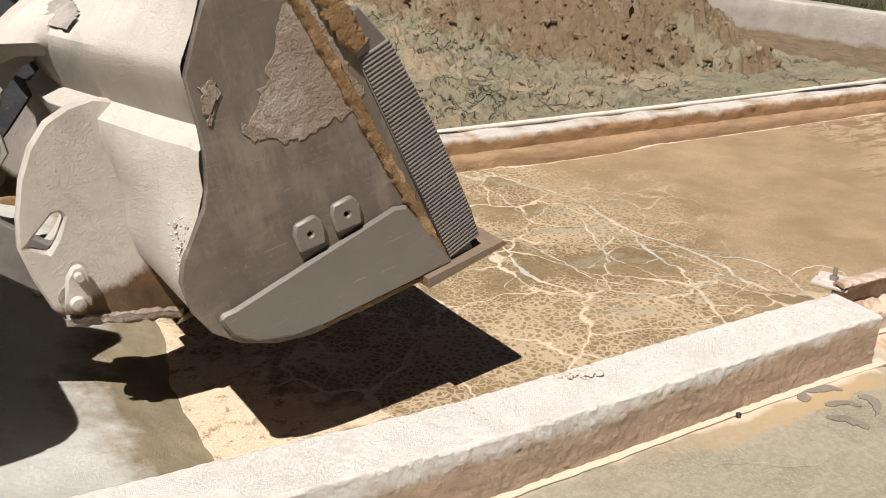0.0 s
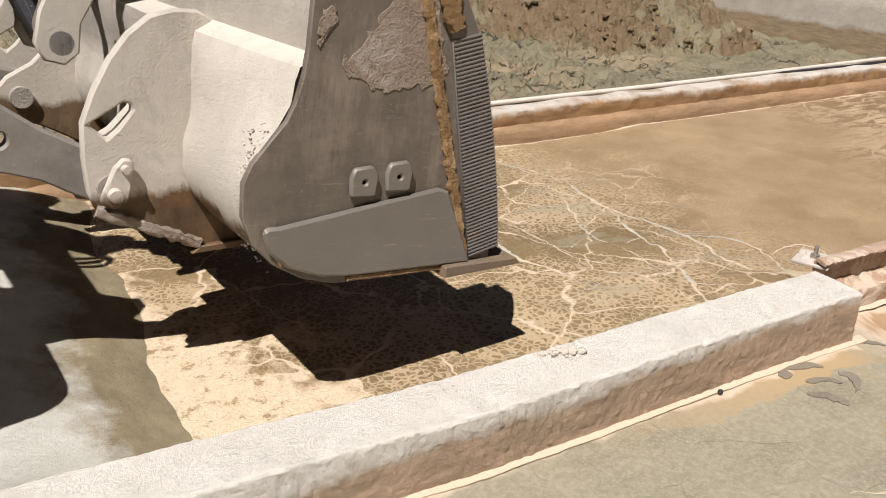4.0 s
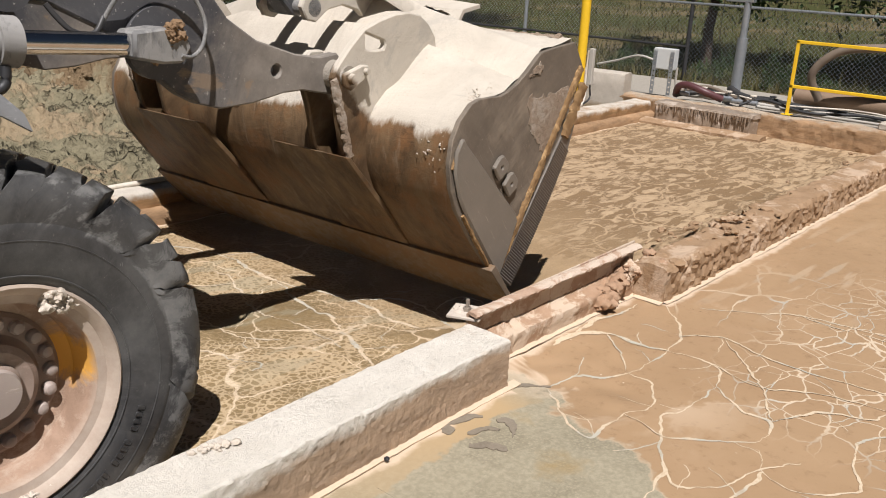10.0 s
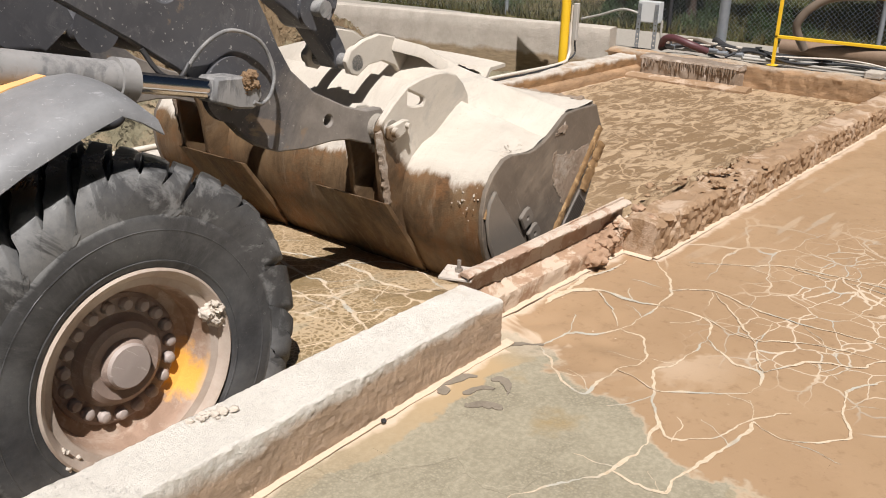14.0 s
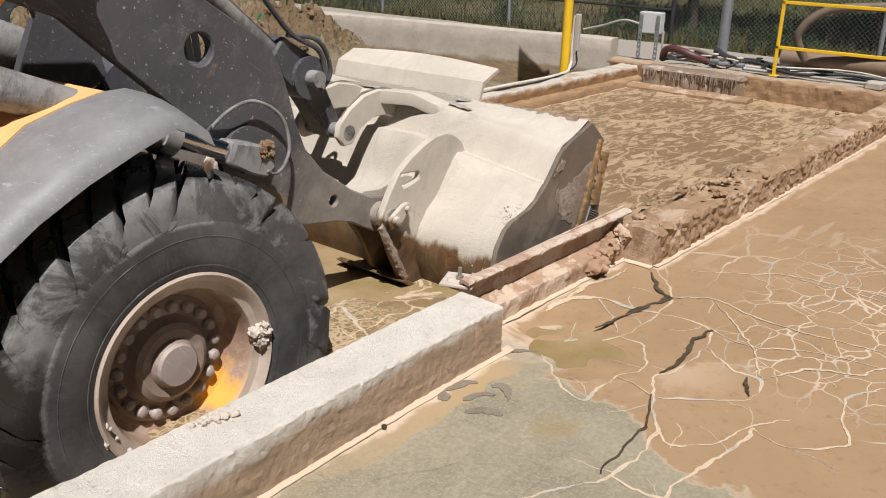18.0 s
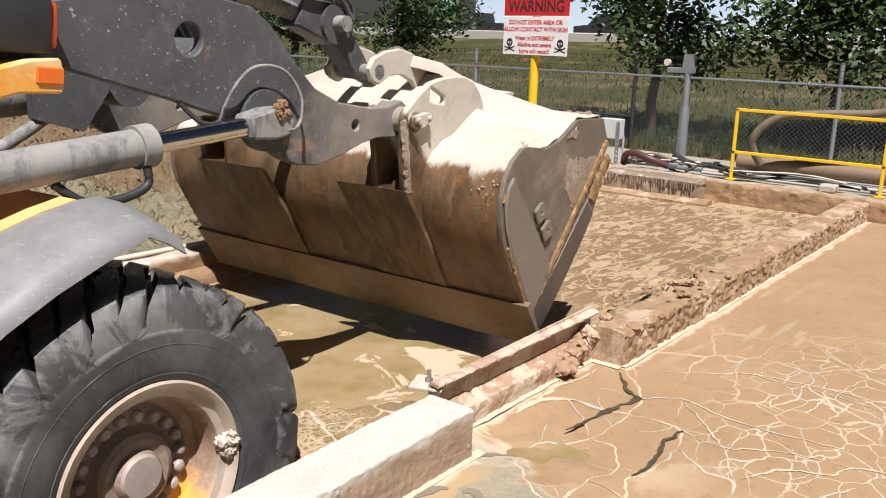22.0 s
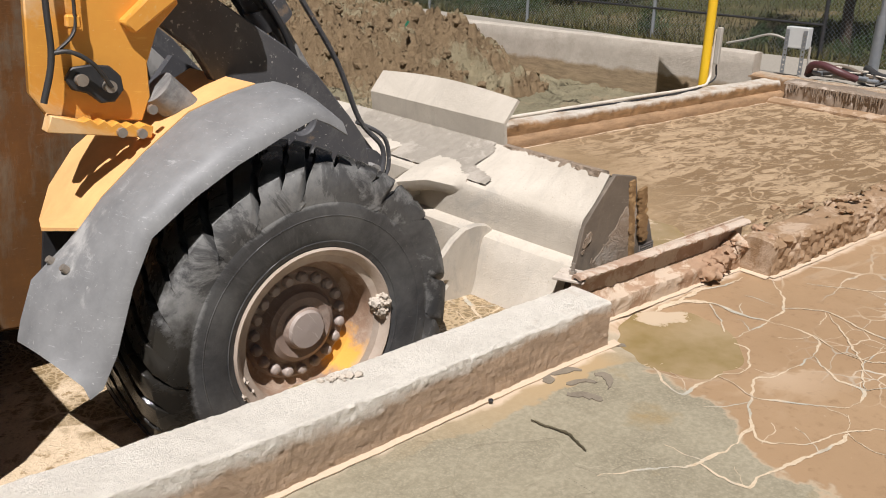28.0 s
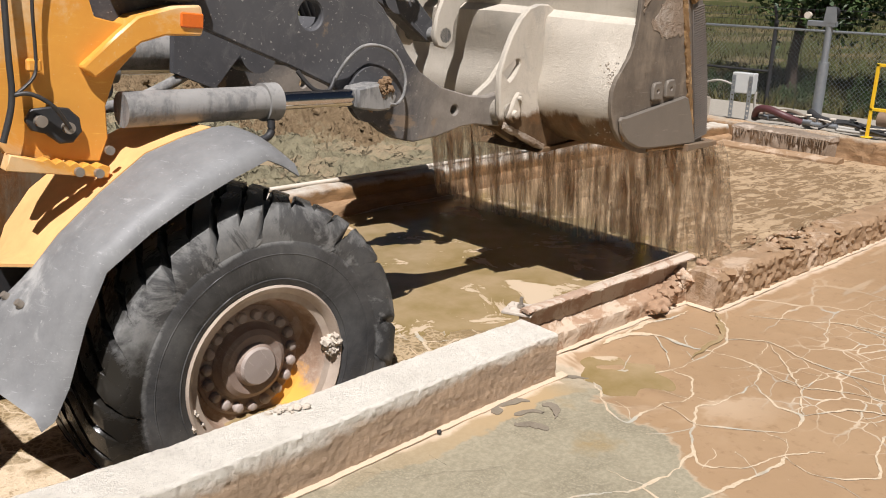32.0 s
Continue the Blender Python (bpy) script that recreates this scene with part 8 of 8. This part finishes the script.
loader = thing("wheel_loader", "orange wheel loader with grey arms and muddy bucket in the basin", "wheel loader")
wheel_r = front_wheel(loader, -1)
wheel_l = front_wheel(loader, 1)
arm = lift_arm(loader)
scoop = bucket(loader)
rams = [(lift_cylinder(loader, y), y) for y in (ARM_Y - 0.09, -ARM_Y + 0.09)]
front_body(loader)
link, tilt_rod, tilt_barrel, low_barrel, low_rod = tilt_link(loader)


# ---- water that wells up, and the slurry falling from the bucket ----
def pool(name, outline, z, material, label, category, seed):
    """A flat sheet of liquid with a ragged edge, kept as a thing that rises and sinks."""
    bm = bmesh.new()
    pts = []
    n = len(outline)
    for i in range(n):
        p, q = Vector(outline[i]), Vector(outline[(i + 1) % n])
        for k in range(10):
            c = p.lerp(q, k / 10)
            g = Vector((c.x * 5, c.y * 5, seed))
            pts.append((c.x + 0.03 * noise.fractal(g, 0.7, 2.2, 4), c.y + 0.03 * noise.fractal(g + Vector((7, 2, 5)), 0.7, 2.2, 4)))
    f = bm.faces.new([bm.verts.new((x, y, 0)) for x, y in pts])
    e = bmesh.ops.extrude_face_region(bm, geom=[f])["geom"]
    bmesh.ops.translate(bm, vec=(0, 0, -0.02), verts=[v for v in e if isinstance(v, bmesh.types.BMVert)])
    ob = part(name, bm, material, None)
    ob.location = (0, 0, z)
    return tagged(ob, label, category)


def crack(path, width, seed):
    """Dark water standing in an open crack of the crust."""
    bm = bmesh.new()
    pts = [Vector((*p, 0)) for p in path]
    line = []
    for i in range(len(pts) - 1):
        for k in range(14):
            c = pts[i].lerp(pts[i + 1], k / 14)
            g = Vector((c.x * 7, c.y * 7, seed))
            line.append(c + Vector((noise.fractal(g, 0.7, 2.2, 4), noise.fractal(g + Vector((3, 8, 2)), 0.7, 2.2, 4), 0)) * 0.022)
    line.append(pts[-1])
    a, b = [], []
    for i, p in enumerate(line):
        d = (line[min(i + 1, len(line) - 1)] - line[max(i - 1, 0)]).normalized()
        f = i / (len(line) - 1)
        w = width * math.sin(math.pi * min(1, max(0, f))) ** 0.6 * (0.75 + 0.9 * noise.noise(Vector((f * 9, seed, 2)))) + 0.002
        q = Vector((-d.y, d.x, 0)) * max(w, 0.003)
        a.append(bm.verts.new(p + q))
        b.append(bm.verts.new(p - q))
    for i in range(len(line) - 1):
        bm.faces.new((a[i], a[i + 1], b[i + 1], b[i]))
    thicken(bm, 0.003)
    ob = part("open_crack", bm, M["crack" if seed < 6 else "water"], None)
    ob.location = (0, 0, -0.06)
    return tagged(ob, "dark water in an open crack of the tan crust", "crack", "open cracks in the crust")


basin_pool = pool("standing_water", [(5.4, 0.36), (7.5, 0.36), (9.3, 0.36), (10.4, 0.9), (10.4, 3.4), (7.0, 3.6), (5.4, 3.4)], -0.12, M["water"], "olive-brown water standing in the scooped slurry basin", "water", 2)
puddle = pool("puddle", [(7.45, 0.02), (7.56, 0.1), (8.0, 0.2), (8.3, 0.0), (8.3, -0.5), (7.9, -0.7), (7.5, -0.5), (7.42, -0.2)], -0.1, M["water"], "olive water welling up at the kerb's end", "puddle", 5)
cracks = [crack([(9.03, -0.03), (8.80, -0.20), (8.72, -0.30), (8.41, -0.24), (8.06, -0.20)], 0.018, 1), crack([(8.49, -0.69), (8.30, -0.66), (8.06, -0.72), (7.83, -0.70)], 0.013, 2),
          crack([(8.08, -1.05), (8.0, -1.08), (7.91, -1.12)], 0.009, 3), crack([(7.60, -0.78), (7.32, -0.89), (6.90, -0.92)], 0.005, 4), crack([(6.60, -0.28), (6.64, -0.44), (6.6, -0.60)], 0.006, 5), crack([(9.08, -0.04), (8.78, -0.28), (8.30, -0.34)], 0.022, 6)]


def curtain_of_slurry():
    """Streams of slurry that hang from the cutting edge and fall into the pool."""
    root = thing("slurry_curtain", "streams of brown slurry falling from the bucket's edge", "slurry", at=(9.5, YC, -1.6))
    rnd = random.Random(17)
    for k in range(60):
        y = -1.5 + 3.0 * k / 59 + rnd.uniform(-0.02, 0.02)
        w = rnd.uniform(0.05, 0.11)
        h = rnd.uniform(0.95, 1.15)
        near = max(0.0, 1 - (y + 1.5) / 0.28)
        lean = rnd.uniform(0.16, 0.26) + 0.16 * near
        bm = bmesh.new()
        grid = []
        for i in range(12):
            f = i / 11
            ww = w * (1.15 - 0.5 * f + 0.35 * noise.noise(Vector((k * 3.1, f * 5, 1))))
            x = lean * f ** 0.6 + 0.02 * noise.noise(Vector((k, f * 3, 4)))
            grid.append([bm.verts.new((x + dx, y + dy * ww - 0.10 * near * f + 0.03 * f * noise.noise(Vector((k, f * 2, 9))), -h * f)) for dx, dy in ((0, -1), (-0.012, 0), (0, 1), (0.012, 0))])
        for q, t in zip(grid, grid[1:]):
            for j in range(4):
                bm.faces.new((q[j], q[(j + 1) % 4], t[(j + 1) % 4], t[j]))
        part("stream", bm, M["curtain"], root, "", 60)
    return root


curtain = curtain_of_slurry()

# seconds, axle x and z, pitch, arm angle, bucket angle, yaw, sideways shift
LOADER = [
    (0, 2.6152, 0.9771, -5.00, -46.92, 14.04, 7.41, -0.228),
    (0.5, 2.6431, 0.9750, -5.00, -47.66, 14.56, 7.35, -0.227),
    (1, 2.6487, 0.9768, -5.00, -47.44, 14.19, 7.17, -0.220),
    (1.5, 2.6519, 0.9805, -5.00, -45.92, 14.05, 7.21, -0.202),
    (2, 2.6446, 0.9869, -5.00, -43.24, 13.72, 6.94, -0.183),
    (2.5, 2.6352, 0.9923, -5.00, -40.97, 10.51, 6.83, -0.166),
    (3, 2.6446, 0.9946, -5.00, -41.09, 3.65, 6.68, -0.153),
    (3.5, 2.6520, 0.9924, -5.00, -41.13, -0.87, 6.41, -0.134),
    (6, 3.1901, 0.9325, -4.33, -32.05, -25.32, 4.62, 0.021),
    (6.5, 3.3530, 0.9748, -5.40, -30.07, -30.54, 4.09, 0.029),
    (7, 3.5608, 0.9773, -5.28, -29.17, -35.84, 3.72, 0.029),
    (7.5, 3.7857, 0.9603, -4.79, -27.80, -39.72, 3.51, 0.030),
    (8, 4.1004, 0.9057, -4.53, -25.96, -43.27, 3.40, 0.028),
    (8.5, 4.4275, 0.8216, -3.83, -23.60, -45.95, 3.45, 0.025),
    (9, 4.7194, 0.7188, -2.71, -20.64, -47.95, 3.59, 0.020),
    (9.5, 5.0148, 0.6120, -3.52, -19.07, -49.11, 3.05, 0.012),
    (10, 5.2353, 0.5129, -4.28, -17.22, -49.97, 2.49, 0.008),
    (10.5, 5.3669, 0.4501, -4.94, -15.13, -53.72, 2.38, 0.011),
    (11, 5.4491, 0.4235, -4.70, -13.29, -56.45, 2.68, 0.016),
    (11.5, 5.4482, 0.4190, -4.52, -13.62, -59.88, 2.67, 0.015),
    (12, 5.4552, 0.4194, -4.49, -13.86, -60.13, 2.71, 0.007),
    (12.5, 5.4549, 0.4184, -4.32, -15.94, -61.10, 2.68, -0.003),
    (13, 5.5190, 0.4012, -4.09, -19.92, -59.32, 2.12, -0.014),
    (13.5, 5.6573, 0.3549, -4.63, -22.93, -58.83, 1.79, -0.009),
    (14, 5.7673, 0.3319, -4.73, -25.09, -55.93, 1.49, -0.001),
    (14.5, 5.8245, 0.3186, -4.54, -26.42, -50.35, 1.29, 0.001),
    (15, 5.8807, 0.3071, -4.44, -28.77, -45.25, 1.19, -0.004),
    (15.5, 5.9290, 0.2908, -4.43, -31.31, -41.20, 1.16, -0.013),
    (17.5, 6.0045, 0.2610, -4.51, -37.76, -37.69, 0.69, 0.004),
    (18, 5.9920, 0.2775, -4.42, -34.79, -36.54, 0.76, -0.003),
    (18.5, 5.9802, 0.2805, -4.28, -31.22, -36.05, 0.85, -0.013),
    (19, 5.9778, 0.2833, -4.52, -26.78, -33.97, 0.78, -0.019),
    (19.5, 5.9702, 0.2835, -4.22, -22.26, -34.84, 0.81, -0.018),
    (20, 5.9658, 0.2832, -4.25, -18.18, -38.37, 0.95, -0.015),
    (20.5, 5.9710, 0.2818, -4.35, -13.79, -43.37, 0.99, -0.015),
    (21, 5.9703, 0.2791, -4.48, -9.64, -48.41, 0.91, -0.014),
    (21.5, 5.9934, 0.2651, -4.38, -9.42, -53.83, 1.01, -0.011),
    (22, 5.9921, 0.2627, -4.47, -9.17, -58.28, 1.05, -0.004),
    (22.5, 5.9912, 0.2720, -4.53, -11.31, -60.35, 1.08, -0.002),
    (23, 5.9934, 0.2643, -4.61, -18.34, -60.35, 1.20, -0.001),
    (23.5, 5.9779, 0.2832, -4.52, -23.29, -58.58, 1.08, -0.003),
    (24, 5.9832, 0.2828, -4.47, -27.98, -55.36, 0.85, -0.007),
    (24.5, 5.9828, 0.2921, -4.51, -32.68, -50.98, 0.73, -0.009),
    (26.5, 5.9453, 0.3102, -4.10, -46.31, -31.06, 1.28, -0.013),
    (27, 5.9546, 0.2998, -4.33, -49.73, -24.98, 1.01, -0.010),
    (27.5, 5.9501, 0.2963, -4.15, -51.84, -18.66, 0.81, -0.011),
    (28, 5.9534, 0.2966, -3.58, -52.93, -9.14, 0.75, -0.016),
    (28.5, 5.9552, 0.2831, -4.18, -50.08, -5.73, 0.70, -0.014),
    (29, 5.9621, 0.2830, -4.67, -46.06, -2.17, 0.60, -0.010),
    (29.5, 5.9459, 0.2777, -5.14, -41.26, 0.02, 0.44, -0.007),
    (30, 5.9533, 0.2705, -4.96, -36.88, -0.10, 0.57, -0.003),
    (30.5, 5.9575, 0.2813, -4.60, -31.84, -0.42, 0.60, 0.002),
    (31, 5.9767, 0.2797, -4.70, -26.38, -0.61, 0.63, 0.007),
    (31.5, 5.9841, 0.2725, -4.56, -20.82, 0.51, 0.67, 0.007),
    (32, 5.9809, 0.2653, -4.48, -15.06, 0.15, 0.93, 0.018),
]


def turn(a):
    """A turn in the loader's side plane, nose-up positive."""
    return pose(0, 0, 0, 0, -a, 0)


def motions():
    rows, wheels, arms, buckets, barrels, rods, links = [], [], [], [], [], [], []
    x_first = LOADER[0][1]
    lift = [([], []) for _ in rams]
    V, NL, LL = Vector((2.45, 0, -0.30)), 0.91, 0.42
    t_rods, t_barrels, l_rods, l_barrels = [], [], [], []
    for t, x, z, pitch, al, be, yaw, dy in LOADER:
        rows.append((t, pose(x, YC + dy, z, 0, 0, yaw) @ turn(pitch)))
        wheels.append((t, turn(-math.degrees((x - x_first) / TYRE_R))))
        am = Matrix.Translation(PIVOT) @ turn(al - pitch)
        arms.append((t, am))
        pin = am @ Vector((REACH, 0, 0))
        # a little play in the hinges while the bucket hangs free at the start
        play = max(0.0, 1 - t / 6.0)
        bmx = Matrix.Translation(pin + Vector((0, 0, -0.03 * play))) @ pose(0, 0, 0, play, 0, 0) @ turn(be - pitch)
        buckets.append((t, bmx))
        for (pair, y), (b_rows, r_rows) in zip(rams, lift):
            p0 = CYL_BASE + Vector((0, y, 0))
            p1 = am @ (CYL_END + Vector((0, y, 0)))
            ang = math.degrees(math.atan2(p1.z - p0.z, p1.x - p0.x))
            b_rows.append((t, Matrix.Translation(p0) @ turn(ang)))
            r_rows.append((t, Matrix.Translation(p1) @ turn(ang)))
        # tilt gear: lever pivot on the arms, link from the lever's end to the bucket's tilt pin
        v = am @ V
        q = bmx @ Vector((-0.02, 0, 0.44))
        d = Vector((q.x - v.x, q.z - v.z))
        L = min(max(d.length, NL - LL + 0.002), NL + LL - 0.002)
        c = (NL ** 2 + L ** 2 - LL ** 2) / (2 * NL * L)
        a = math.atan2(d.y, d.x) + math.acos(max(-1, min(1, c)))
        e = Vector((v.x + NL * math.cos(a), 0, v.z + NL * math.sin(a)))
        links.append((t, Matrix.Translation(e) @ turn(math.degrees(math.atan2(q.z - e.z, q.x - e.x)))))
        top = Vector((-0.25, 0, 2.35))
        ang = math.degrees(math.atan2(e.z - top.z, e.x - top.x))
        t_rods.append((t, Matrix.Translation(e) @ turn(ang)))
        t_barrels.append((t, Matrix.Translation(top) @ turn(ang)))
        foot, eye = Vector((-0.62, 0, 1.38)), am @ Vector((1.30, 0, -0.02))
        ang = math.degrees(math.atan2(eye.z - foot.z, eye.x - foot.x))
        l_rods.append((t, Matrix.Translation(eye) @ turn(ang)))
        l_barrels.append((t, Matrix.Translation(foot) @ turn(ang)))
    # the slurry runs off the cutting edge as the bucket comes up at the end
    falls = [(0, pose(9.5, YC, -1.6)), (27.5, pose(9.5, YC, -1.6))]
    for (t, lm), (_, bmx) in zip(rows, buckets):
        if t >= 29:
            e = lm @ bmx @ Vector((1.56, 0, -0.25))
            falls.append((t, pose(e.x, e.y, e.z, 0, 0, LOADER[-1][6])))
    walk(curtain, falls)
    still = lambda z: pose(0, 0, z)
    walk(basin_pool, [(0, still(-0.12)), (14.5, still(-0.12)), (17.5, still(-0.048)), (20, still(-0.042)), (22, still(-0.030)), (24.5, still(-0.024)), (27, still(-0.034)), (30, still(-0.028)), (32, still(-0.018))])
    walk(puddle, [(0, still(-0.1)), (15.5, still(-0.1)), (17.5, still(-0.026)), (19, still(-0.032)), (22, still(-0.034)), (24.5, still(-0.026)), (26.5, still(-0.010)), (28, still(-0.012)), (29.5, still(-0.02)), (32, still(-0.026))])
    shown = ((16.5, 24.2), (16.5, 23.0), (16.8, 20.6), (16.8, 19.5), (27.2, 28.8), (29.0, 40.0))
    for ob, (on, off) in zip(cracks, shown):
        ks = [(0, still(-0.05)), (on - 0.5, still(-0.04)), (on + 0.5, still(0.004))]
        ks += [(off - 1.0, still(0.004)), (off + 0.3, still(-0.03)), (32, still(-0.05))] if off < 32 else [(32, still(0.004))]
        walk(ob, ks)
    walk(loader, rows)
    walk(wheel_r, wheels)
    walk(wheel_l, wheels)
    walk(arm, arms)
    walk(scoop, buckets)
    for (pair, y), (b_rows, r_rows) in zip(rams, lift):
        walk(pair[0], b_rows)
        walk(pair[1], r_rows)
    walk(link, links)
    walk(tilt_rod, t_rods)
    walk(tilt_barrel, t_barrels)
    walk(low_rod, l_rods)
    walk(low_barrel, l_barrels)


motions()
